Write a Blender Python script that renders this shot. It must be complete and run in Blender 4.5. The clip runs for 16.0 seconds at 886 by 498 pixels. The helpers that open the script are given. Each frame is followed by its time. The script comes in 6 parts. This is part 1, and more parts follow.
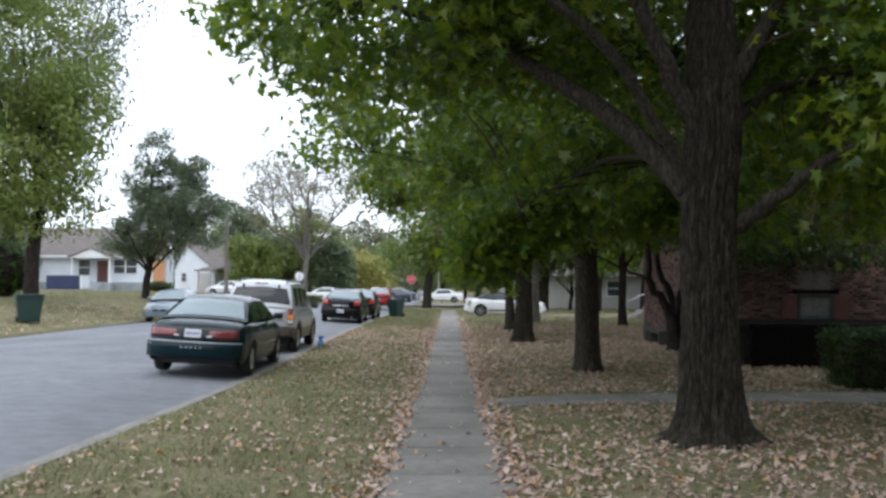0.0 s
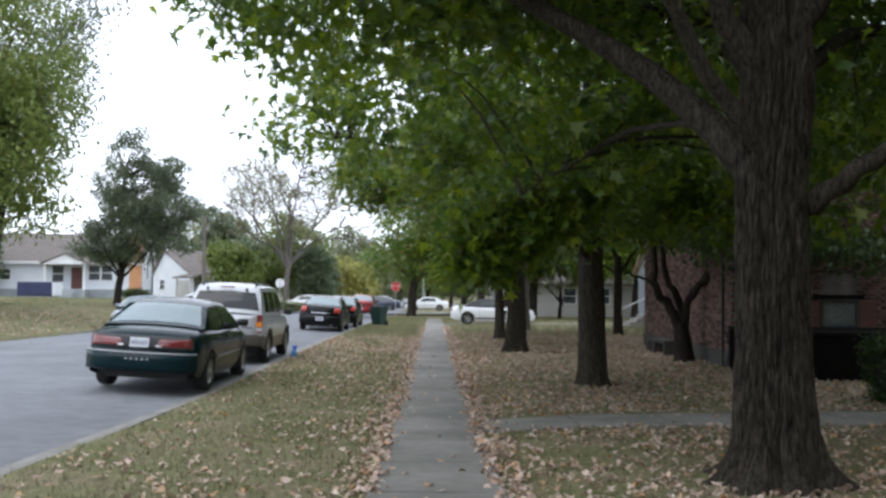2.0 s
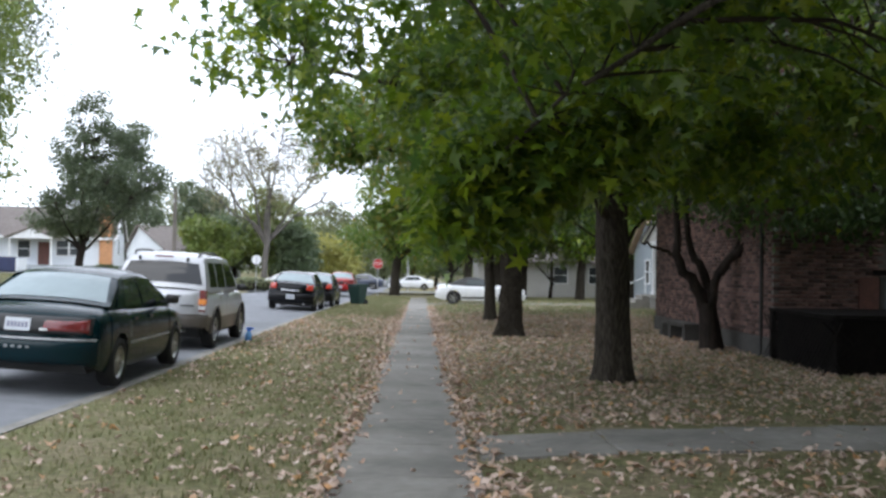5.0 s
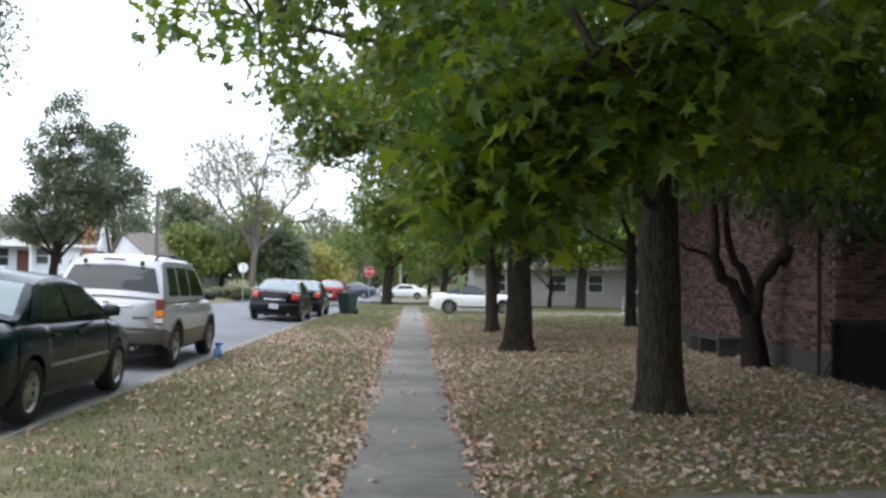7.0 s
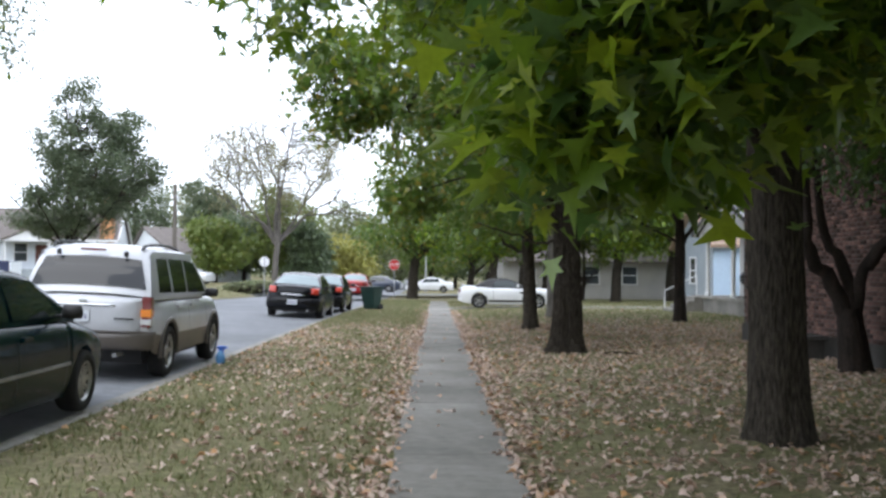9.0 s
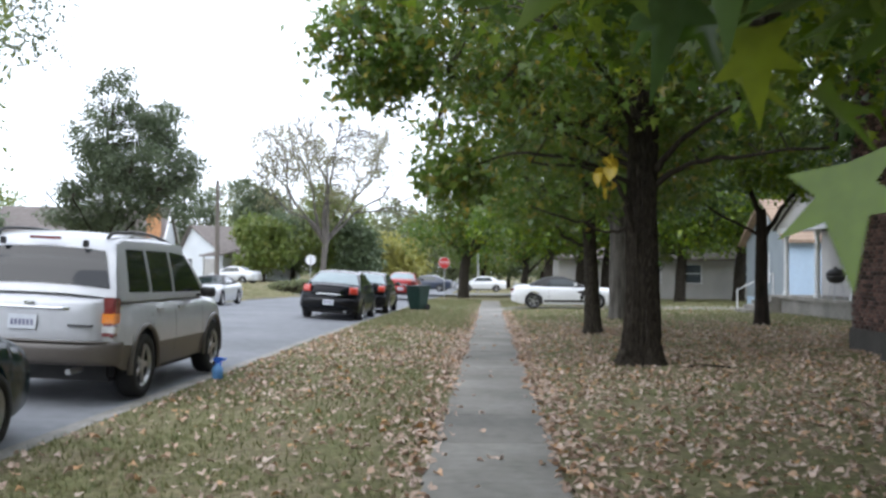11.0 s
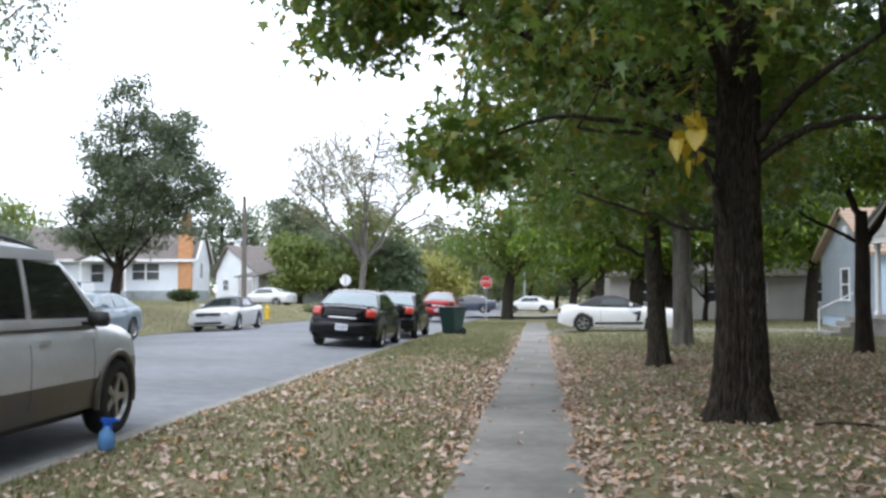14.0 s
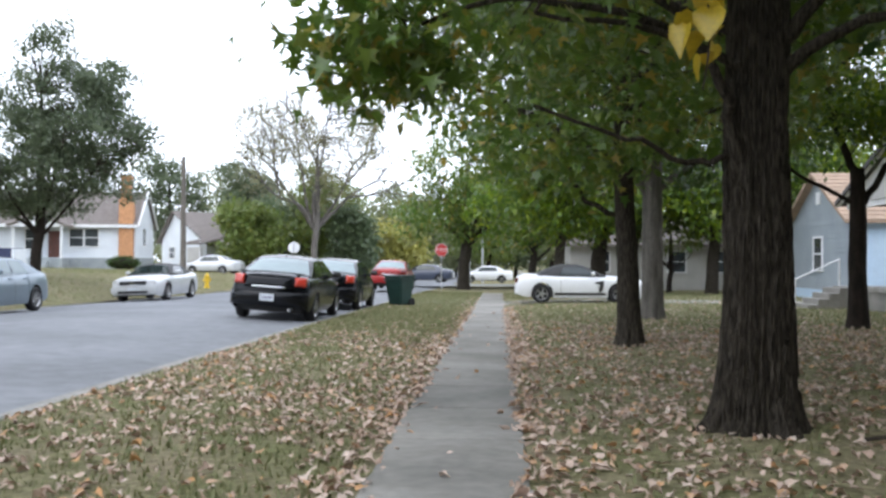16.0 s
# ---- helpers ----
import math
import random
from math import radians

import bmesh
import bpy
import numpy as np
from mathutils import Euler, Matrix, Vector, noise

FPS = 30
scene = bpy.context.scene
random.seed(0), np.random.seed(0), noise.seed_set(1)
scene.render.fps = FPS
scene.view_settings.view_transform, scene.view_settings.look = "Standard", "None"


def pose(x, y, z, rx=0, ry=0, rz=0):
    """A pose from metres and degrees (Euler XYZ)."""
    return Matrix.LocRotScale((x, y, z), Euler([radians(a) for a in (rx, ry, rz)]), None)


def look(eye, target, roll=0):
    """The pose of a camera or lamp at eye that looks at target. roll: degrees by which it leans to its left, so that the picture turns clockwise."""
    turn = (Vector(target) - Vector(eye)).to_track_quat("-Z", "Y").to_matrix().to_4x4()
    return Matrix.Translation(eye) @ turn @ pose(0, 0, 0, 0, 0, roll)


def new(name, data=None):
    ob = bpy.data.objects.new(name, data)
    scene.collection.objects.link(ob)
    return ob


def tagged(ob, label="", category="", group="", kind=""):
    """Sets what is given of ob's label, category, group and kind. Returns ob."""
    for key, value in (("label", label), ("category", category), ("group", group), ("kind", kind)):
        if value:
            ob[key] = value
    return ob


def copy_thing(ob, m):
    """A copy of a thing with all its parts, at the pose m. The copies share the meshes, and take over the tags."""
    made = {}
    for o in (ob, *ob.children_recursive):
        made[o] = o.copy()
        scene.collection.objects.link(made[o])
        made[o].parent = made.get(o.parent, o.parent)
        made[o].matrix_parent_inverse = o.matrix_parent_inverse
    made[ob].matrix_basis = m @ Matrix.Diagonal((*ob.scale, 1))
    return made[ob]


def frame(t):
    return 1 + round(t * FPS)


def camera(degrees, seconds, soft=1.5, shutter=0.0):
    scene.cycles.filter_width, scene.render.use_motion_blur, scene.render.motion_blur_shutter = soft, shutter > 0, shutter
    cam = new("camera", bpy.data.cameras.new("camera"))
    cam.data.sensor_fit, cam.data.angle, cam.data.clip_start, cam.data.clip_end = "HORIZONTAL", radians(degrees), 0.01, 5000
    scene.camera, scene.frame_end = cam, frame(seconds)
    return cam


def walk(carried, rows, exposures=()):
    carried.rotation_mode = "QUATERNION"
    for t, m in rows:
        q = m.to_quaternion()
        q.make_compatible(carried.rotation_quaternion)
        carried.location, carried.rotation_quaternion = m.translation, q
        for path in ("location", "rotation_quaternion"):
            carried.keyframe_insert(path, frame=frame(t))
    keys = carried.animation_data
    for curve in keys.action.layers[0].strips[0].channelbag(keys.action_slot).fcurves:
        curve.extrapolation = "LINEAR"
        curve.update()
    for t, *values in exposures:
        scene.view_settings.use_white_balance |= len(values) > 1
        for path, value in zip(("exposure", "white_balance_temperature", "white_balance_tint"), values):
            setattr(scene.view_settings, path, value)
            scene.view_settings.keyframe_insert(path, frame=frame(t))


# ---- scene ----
cam = camera(50.7, 16.0, soft=2.8, shutter=0.3)
PATH = [
    (0, (0.004, -3.661, 1.916), (-0.01, -1.662, 1.982), 0.4),
    (0.5, (-0.026, -3.102, 1.9), (-0.028, -1.102, 1.928), 0.5),
    (1, (-0.024, -2.537, 1.884), (-0.02, -0.537, 1.904), 0.4),
    (1.5, (-0.032, -1.981, 1.835), (-0.021, 0.019, 1.888), 0.5),
    (2, (-0.032, -1.398, 1.794), (-0.014, 0.6, 1.879), 0.5),
    (2.5, (-0.03, -0.659, 1.761), (-0.004, 1.34, 1.829), 0.5),
    (3, (-0.043, -0.063, 1.726), (-0.009, 1.936, 1.767), 0.6),
    (3.5, (-0.028, 0.503, 1.718), (0.011, 2.503, 1.738), 0.7),
    (4, (0.014, 1.073, 1.679), (0.055, 3.072, 1.702), 0.8),
    (4.5, (0.038, 1.629, 1.663), (0.084, 3.628, 1.696), 0.8),
    (5, (0.065, 2.289, 1.632), (0.114, 4.288, 1.675), 0.9),
    (7.5, (-0.041, 5.579, 1.561), (0.026, 7.577, 1.624), 0.8),
    (8, (-0.074, 6.144, 1.557), (-0.025, 8.143, 1.606), 0.5),
    (8.5, (-0.121, 6.818, 1.558), (-0.093, 8.818, 1.603), 0.3),
    (9, (-0.153, 7.497, 1.536), (-0.139, 9.496, 1.583), 0.4),
    (11.5, (0.002, 11.13, 1.439), (-0.134, 13.125, 1.482), 0.2),
    (12, (0.045, 11.847, 1.393), (-0.124, 13.84, 1.431), 0.1),
    (12.5, (0.067, 12.571, 1.365), (-0.128, 14.561, 1.404), -0.0),
    (13, (0.111, 13.343, 1.406), (-0.102, 15.331, 1.46), -0.1),
    (13.5, (0.123, 13.926, 1.408), (-0.087, 15.914, 1.486), -0.1),
    (14, (0.15, 14.597, 1.412), (-0.053, 16.585, 1.501), -0.1),
    (14.5, (0.187, 15.478, 1.394), (0.002, 17.468, 1.472), 0.0),
    (15, (0.233, 16.205, 1.381), (0.067, 18.198, 1.437), 0.0),
    (15.5, (0.268, 16.877, 1.36), (0.125, 18.872, 1.395), 0.1),
    (16, (0.304, 17.524, 1.32), (0.185, 19.52, 1.345), 0.2),
]
walk(cam, [(t, look(eye, target, roll)) for t, eye, target, roll in PATH],
     [(0, 0.10), (2.0, 0.12), (3.5, 0.2), (5.0, 0.3), (7.5, 0.4), (9.0, 0.40), (12.0, 0.35), (14.5, 0.40), (16, 0.40)])

# ---- light ----
world = bpy.data.worlds.new("world")
scene.world = world
world.use_nodes = True
wt = world.node_tree
sky = wt.nodes.new("ShaderNodeTexSky")
sky.sky_type, sky.sun_disc = "NISHITA", False
sky.sun_elevation, sky.sun_rotation = radians(48), radians(215)
cloud = wt.nodes.new("ShaderNodeMix")
cloud.data_type = "RGBA"
cloud.inputs["Factor"].default_value = 0.93
cloud.inputs["B"].default_value = (10.3, 11.1, 12.8, 1)
wt.links.new(sky.outputs[0], cloud.inputs["A"])
wt.links.new(cloud.outputs["Result"], wt.nodes["Background"].inputs[0])
wt.nodes["Background"].inputs[1].default_value = 0.165
sun = new("sun", bpy.data.lights.new("sun", "SUN"))
sun.data.energy, sun.data.angle, sun.data.color = 0.6, radians(40), (1.0, 0.98, 0.95)
sun.matrix_world = look((-20, -28, 40), (0, 0, 0))


# ---- materials ----
def material(name, base, second=None, scale=8.0, rough=0.7, metal=0.0, bump=0.0, bump_scale=60.0, stretch=(1, 1, 1),
             grain=0.25, coat=0.0, random_by="", spread=0.15, relief=0.02, transmission=0.0, translucent=0.0, specular=0.5):
    """Two base colours mixed by noise at two scales, with fine relief."""
    m = bpy.data.materials.new(name)
    m.use_nodes = True
    nt = m.node_tree
    b = nt.nodes["Principled BSDF"]
    L = nt.links.new
    second = second or tuple(c * 0.75 for c in base)
    co = nt.nodes.new("ShaderNodeTexCoord")
    mp = nt.nodes.new("ShaderNodeMapping")
    mp.inputs["Scale"].default_value = stretch
    L(co.outputs["Object"], mp.inputs["Vector"])
    big, small = nt.nodes.new("ShaderNodeTexNoise"), nt.nodes.new("ShaderNodeTexNoise")
    for n, s, d in ((big, scale, 4), (small, scale * 11, 3)):
        n.inputs["Scale"].default_value, n.inputs["Detail"].default_value = s, d
        L(mp.outputs[0], n.inputs["Vector"])
    ramp = nt.nodes.new("ShaderNodeMapRange")
    ramp.inputs["From Min"].default_value, ramp.inputs["From Max"].default_value = 0.35, 0.65
    L(big.outputs["Fac"], ramp.inputs["Value"])
    mx = nt.nodes.new("ShaderNodeMix")
    mx.data_type = "RGBA"
    mx.inputs["A"].default_value, mx.inputs["B"].default_value = (*base, 1), (*second, 1)
    L(ramp.outputs[0], mx.inputs["Factor"])
    hsv = nt.nodes.new("ShaderNodeHueSaturation")
    L(mx.outputs["Result"], hsv.inputs["Color"])
    val = nt.nodes.new("ShaderNodeMapRange")
    val.inputs["From Min"].default_value, val.inputs["From Max"].default_value = 0.3, 0.7
    val.inputs["To Min"].default_value, val.inputs["To Max"].default_value = 1 - grain, 1 + grain
    L(small.outputs["Fac"], val.inputs["Value"])
    out = val.outputs[0]
    if random_by:
        if random_by == "island":
            src = nt.nodes.new("ShaderNodeNewGeometry").outputs["Random Per Island"]
        else:
            src = nt.nodes.new("ShaderNodeObjectInfo").outputs["Random"]
        r = nt.nodes.new("ShaderNodeMapRange")
        r.inputs["To Min"].default_value, r.inputs["To Max"].default_value = 1 - spread, 1 + spread
        L(src, r.inputs["Value"])
        mul = nt.nodes.new("ShaderNodeMath")
        mul.operation = "MULTIPLY"
        L(out, mul.inputs[0]), L(r.outputs[0], mul.inputs[1])
        out = mul.outputs[0]
    L(out, hsv.inputs["Value"])
    L(hsv.outputs[0], b.inputs["Base Color"])
    b.inputs["Roughness"].default_value, b.inputs["Metallic"].default_value = rough, metal
    b.inputs["Coat Weight"].default_value, b.inputs["Coat Roughness"].default_value = coat, 0.04
    b.inputs["Transmission Weight"].default_value = transmission
    b.inputs["Specular IOR Level"].default_value = specular
    if bump:
        bn = nt.nodes.new("ShaderNodeTexNoise")
        bn.inputs["Scale"].default_value, bn.inputs["Detail"].default_value = bump_scale, 5
        L(mp.outputs[0], bn.inputs["Vector"])
        bp = nt.nodes.new("ShaderNodeBump")
        bp.inputs["Strength"].default_value, bp.inputs["Distance"].default_value = bump, relief
        L(bn.outputs["Fac"], bp.inputs["Height"])
        L(bp.outputs[0], b.inputs["Normal"])
    if translucent:
        tr, ms = nt.nodes.new("ShaderNodeBsdfTranslucent"), nt.nodes.new("ShaderNodeMixShader")
        ms.inputs[0].default_value = translucent
        L(hsv.outputs[0], tr.inputs["Color"])
        L(b.outputs[0], ms.inputs[1]), L(tr.outputs[0], ms.inputs[2])
        L(ms.outputs[0], nt.nodes["Material Output"].inputs["Surface"])
    return m


def leaf_material(name, colours, gloss=0.3, translucent=0.42):
    """Leaf colours picked leaf by leaf."""
    m = material(name, colours[0], rough=gloss, grain=0.12, scale=3, translucent=translucent, specular=0.6)
    nt = m.node_tree
    geo, ramp = nt.nodes.new("ShaderNodeNewGeometry"), nt.nodes.new("ShaderNodeValToRGB")
    e = ramp.color_ramp.elements
    while len(e) < len(colours):
        e.new(0.5)
    for i, c in enumerate(colours):
        e[i].position, e[i].color = i / max(1, len(colours) - 1), (*c, 1)
    nt.links.new(geo.outputs["Random Per Island"], ramp.inputs[0])
    hsv = [n for n in nt.nodes if n.bl_idname == "ShaderNodeHueSaturation"][0]
    nt.links.new(ramp.outputs[0], hsv.inputs["Color"])
    return m


asphalt = material("asphalt", (0.205, 0.213, 0.228), (0.155, 0.161, 0.172), scale=0.35, rough=0.85, bump=0.5, bump_scale=90, grain=0.12)
concrete = material("concrete", (0.27, 0.255, 0.23), (0.165, 0.157, 0.14), scale=0.8, rough=0.9, bump=0.35, bump_scale=50, grain=0.12, random_by="object", spread=0.08)
kerb_stone = material("kerb_stone", (0.29, 0.275, 0.25), (0.20, 0.19, 0.17), scale=1.5, rough=0.9, bump=0.4, bump_scale=40, grain=0.2, random_by="object", spread=0.1)
soil_grass = material("soil_grass", (0.155, 0.155, 0.074), (0.22, 0.187, 0.12), scale=1.3, rough=0.95, bump=0.8, bump_scale=45, grain=0.4, specular=0.1)
brick_red = material("brick_red", (0.15, 0.082, 0.066), (0.095, 0.058, 0.05), scale=6, rough=0.9, bump=0.4, bump_scale=60, grain=0.2, random_by="object", spread=0.7)
brick_mass = material("brick_mass", (0.15, 0.082, 0.066), (0.095, 0.058, 0.05), scale=6, rough=0.9, bump=0.4, bump_scale=60, grain=0.2, random_by="island", spread=0.7)
mortar = material("mortar", (0.17, 0.15, 0.135), (0.12, 0.105, 0.095), scale=3, rough=0.95, bump=0.4)
bark = material("bark", (0.076, 0.064, 0.050), (0.021, 0.018, 0.0145), scale=42, rough=0.95, bump=1.0, relief=0.05, bump_scale=40, stretch=(1, 1, 0.2), grain=0.35, specular=0.15)
bark_grey = material("bark_grey", (0.17, 0.155, 0.14), (0.09, 0.083, 0.073), scale=7, rough=0.95, bump=0.8, bump_scale=26, stretch=(1, 1, 0.2), grain=0.3, specular=0.15)
bark_dark = material("bark_dark", (0.038, 0.029, 0.024), (0.02, 0.016, 0.014), scale=7, rough=0.9, bump=0.5, bump_scale=30, stretch=(1, 1, 0.3), grain=0.3, specular=0.15)
twig_mat = material("twig", (0.06, 0.048, 0.038), (0.04, 0.032, 0.026), scale=5, rough=0.9, specular=0.15)
leaf_green = leaf_material("leaf_green", [(0.05, 0.10, 0.012), (0.16, 0.25, 0.016), (0.10, 0.18, 0.016), (0.27, 0.33, 0.02), (0.11, 0.19, 0.04), (0.06, 0.12, 0.03), (0.22, 0.30, 0.018)], translucent=0.5)
leaf_deep = leaf_material("leaf_deep", [(0.034, 0.07, 0.018), (0.06, 0.115, 0.026), (0.08, 0.135, 0.024), (0.045, 0.09, 0.03)])
leaf_turning = leaf_material("leaf_turning", [(0.065, 0.13, 0.022), (0.15, 0.225, 0.03), (0.09, 0.17, 0.03), (0.20, 0.25, 0.036), (0.12, 0.195, 0.034), (0.10, 0.18, 0.032), (0.36, 0.27, 0.045)])
leaf_yellow = leaf_material("leaf_yellow", [(0.55, 0.38, 0.03), (0.62, 0.45, 0.04), (0.42, 0.36, 0.05)], translucent=0.4)
# lime of the farther trees, lifted in colour for sky light and haze
leaf_lime_paled = leaf_material("leaf_lime_paled", [(0.14, 0.205, 0.05), (0.21, 0.27, 0.06), (0.17, 0.235, 0.065), (0.26, 0.27, 0.07)])
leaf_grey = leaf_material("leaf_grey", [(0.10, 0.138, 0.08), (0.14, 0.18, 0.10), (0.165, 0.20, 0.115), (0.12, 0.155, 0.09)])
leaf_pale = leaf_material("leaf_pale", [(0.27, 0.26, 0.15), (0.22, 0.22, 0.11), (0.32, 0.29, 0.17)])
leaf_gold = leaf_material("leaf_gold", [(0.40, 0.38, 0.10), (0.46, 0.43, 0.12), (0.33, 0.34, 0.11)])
# these two far greens are paled, distance haze put into the leaf colour
leaf_wood_hazed = leaf_material("leaf_wood_hazed", [(0.20, 0.24, 0.12), (0.25, 0.27, 0.13), (0.16, 0.21, 0.11), (0.29, 0.26, 0.14)])
leaf_far_hazed = leaf_material("leaf_far_green_hazed", [(0.11, 0.155, 0.08), (0.145, 0.19, 0.09), (0.12, 0.165, 0.095)])
leaf_hedge = leaf_material("leaf_hedge", [(0.018, 0.042, 0.010), (0.034, 0.07, 0.014), (0.075, 0.13, 0.025)])
leaf_fallen = leaf_material("leaf_fallen", [(0.43, 0.30, 0.23), (0.59, 0.45, 0.36), (0.51, 0.375, 0.295), (0.68, 0.55, 0.47), (0.37, 0.235, 0.165), (0.62, 0.48, 0.40), (0.54, 0.29, 0.12), (0.52, 0.40, 0.335), (0.35, 0.255, 0.195)], gloss=0.75, translucent=0.08)
blade_mat = leaf_material("grass_blades", [(0.145, 0.175, 0.07), (0.24, 0.23, 0.11), (0.13, 0.16, 0.058), (0.195, 0.20, 0.085), (0.33, 0.28, 0.17)], gloss=0.7, translucent=0.2)
siding_white = material("siding_white", (0.72, 0.76, 0.80), (0.66, 0.70, 0.75), scale=1.0, rough=0.6, grain=0.05)
siding_grey = material("siding_grey", (0.48, 0.47, 0.45), (0.42, 0.41, 0.40), scale=1.0, rough=0.65, grain=0.05)
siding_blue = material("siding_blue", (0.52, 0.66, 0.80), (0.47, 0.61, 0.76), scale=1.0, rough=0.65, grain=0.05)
# darker copy of the pale blue boards, shade put into the colour
siding_blue_shaded = material("siding_blue_shaded", (0.30, 0.34, 0.37), (0.26, 0.30, 0.33), scale=1.0, rough=0.65, grain=0.05)
trim_white = material("trim_white", (0.78, 0.79, 0.80), (0.70, 0.71, 0.72), scale=2, rough=0.5, grain=0.04)
shingle_brown = material("shingle_brown", (0.20, 0.175, 0.16), (0.16, 0.14, 0.13), scale=2.5, rough=0.95, bump=0.5, bump_scale=25, grain=0.2, random_by="island", spread=0.12)
shingle_tan = material("shingle_tan", (0.33, 0.235, 0.17), (0.26, 0.19, 0.14), scale=2.5, rough=0.95, bump=0.5, bump_scale=25, grain=0.2, random_by="island", spread=0.12)
shingle_dark = material("shingle_dark", (0.075, 0.072, 0.075), (0.055, 0.053, 0.055), scale=2.5, rough=0.95, bump=0.5, bump_scale=25, grain=0.2, random_by="island", spread=0.12)
base_dark = material("base_dark", (0.07, 0.065, 0.059), (0.05, 0.047, 0.043), scale=1.5, rough=0.9, grain=0.15)
foundation = material("foundation", (0.34, 0.37, 0.38), (0.27, 0.30, 0.31), scale=1.5, rough=0.9, grain=0.1)
brick_orange = material("brick_orange", (0.50, 0.26, 0.13), (0.40, 0.20, 0.10), scale=5, rough=0.9, bump=0.3, grain=0.2, random_by="island", spread=0.25)
window_glass = material("window_glass", (0.05, 0.06, 0.065), (0.035, 0.042, 0.048), scale=1.5, rough=0.06, specular=0.6)
window_bright = material("window_bright", (0.10, 0.12, 0.135), (0.07, 0.09, 0.10), scale=1.5, rough=0.08, specular=0.6)
shutter_red = material("shutter_red", (0.14, 0.05, 0.035), (0.10, 0.038, 0.028), scale=4, rough=0.6)
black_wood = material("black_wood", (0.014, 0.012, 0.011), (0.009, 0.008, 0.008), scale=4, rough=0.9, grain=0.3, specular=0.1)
rubber = material("rubber", (0.022, 0.022, 0.023), (0.03, 0.03, 0.03), scale=9, rough=0.85, bump=0.2, specular=0.3)
alloy = material("alloy", (0.50, 0.50, 0.50), (0.42, 0.42, 0.42), scale=6, rough=0.32, metal=0.85, grain=0.05)
chrome = material("chrome", (0.75, 0.76, 0.77), (0.68, 0.69, 0.70), scale=5, rough=0.12, metal=1.0, grain=0.02)
black_trim = material("black_trim", (0.018, 0.018, 0.019), (0.025, 0.025, 0.025), scale=6, rough=0.55)
dark_glass = material("dark_glass", (0.014, 0.016, 0.018), (0.012, 0.014, 0.016), scale=1, rough=0.05, coat=0.25, grain=0.02, specular=0.35)
car_glass = material("car_glass", (0.022, 0.032, 0.032), (0.018, 0.028, 0.028), scale=1, rough=0.03, coat=0.3, grain=0.02, specular=0.5)
# car glass with the sky's reflection put into its pale base colour
glass_sky_sheen = material("glass_sky_sheen", (0.175, 0.24, 0.25), (0.13, 0.18, 0.19), scale=0.8, rough=0.04, coat=0.3, grain=0.04, specular=0.5)
lamp_red = material("lamp_red", (0.20, 0.020, 0.020), (0.13, 0.014, 0.015), scale=12, rough=0.12, coat=0.8, grain=0.1)
lamp_bright = material("lamp_bright_red", (0.52, 0.045, 0.025), (0.42, 0.035, 0.02), scale=12, rough=0.12, coat=0.8, grain=0.1)
lamp_amber = material("lamp_amber", (0.85, 0.28, 0.03), (0.75, 0.22, 0.02), scale=12, rough=0.12, coat=0.8)
lamp_clear = material("lamp_clear", (0.62, 0.62, 0.62), (0.5, 0.5, 0.5), scale=12, rough=0.1, coat=0.8)
plate_white = material("plate_white", (0.62, 0.65, 0.68), (0.55, 0.58, 0.62), scale=9, rough=0.4, grain=0.05)
plate_ink = material("plate_ink", (0.22, 0.22, 0.30), (0.18, 0.18, 0.26), scale=9, rough=0.5)
metal_grey = material("metal_grey", (0.42, 0.43, 0.44), (0.35, 0.36, 0.37), scale=5, rough=0.45, metal=0.4)
sign_red = material("sign_red", (0.55, 0.035, 0.03), (0.47, 0.03, 0.028), scale=3, rough=0.4, grain=0.05)
sign_white = material("sign_white", (0.78, 0.79, 0.80), (0.72, 0.73, 0.74), scale=3, rough=0.4, grain=0.03)
bin_green = material("bin_green", (0.018, 0.05, 0.042), (0.014, 0.04, 0.034), scale=4, rough=0.5, grain=0.1)
hydrant_yellow = material("hydrant_yellow", (0.75, 0.50, 0.03), (0.65, 0.42, 0.03), scale=6, rough=0.5)
navy = material("navy_tarp", (0.02, 0.03, 0.09), (0.015, 0.022, 0.07), scale=2, rough=0.6, grain=0.15)
pole_wood = material("pole_wood", (0.17, 0.15, 0.13), (0.13, 0.115, 0.10), scale=5, rough=0.9, stretch=(1, 1, 0.2), grain=0.2)
bottle_blue = material("bottle_blue", (0.22, 0.50, 0.90), (0.18, 0.44, 0.86), scale=6, rough=0.2, grain=0.05, transmission=0.35)
trigger_blue = material("trigger_blue", (0.03, 0.16, 0.70), (0.03, 0.14, 0.62), scale=6, rough=0.35, grain=0.05)


def paint(name, colour, metal=0.0, rough=0.28, lower=None, coat=0.8):
    return material(name, colour, lower or tuple(c * 0.9 for c in colour), scale=1.2, rough=rough, metal=metal, coat=coat, grain=0.03, specular=0.12)


# ---- mesh helpers ----
def np_mesh(name, verts, faces, mat, smooth=False):
    """A mesh from arrays of corners and of faces with one number of corners."""
    verts, faces = np.asarray(verts, np.float32), np.asarray(faces, np.int32)
    me = bpy.data.meshes.new(name)
    me.vertices.add(len(verts))
    me.vertices.foreach_set("co", verts.ravel())
    n, k = faces.shape
    me.loops.add(n * k)
    me.loops.foreach_set("vertex_index", faces.ravel())
    me.polygons.add(n)
    me.polygons.foreach_set("loop_start", np.arange(0, n * k, k, dtype=np.int32))
    if smooth:
        me.polygons.foreach_set("use_smooth", np.ones(n, bool))
    me.update(calc_edges=True)
    me.materials.append(mat)
    return me


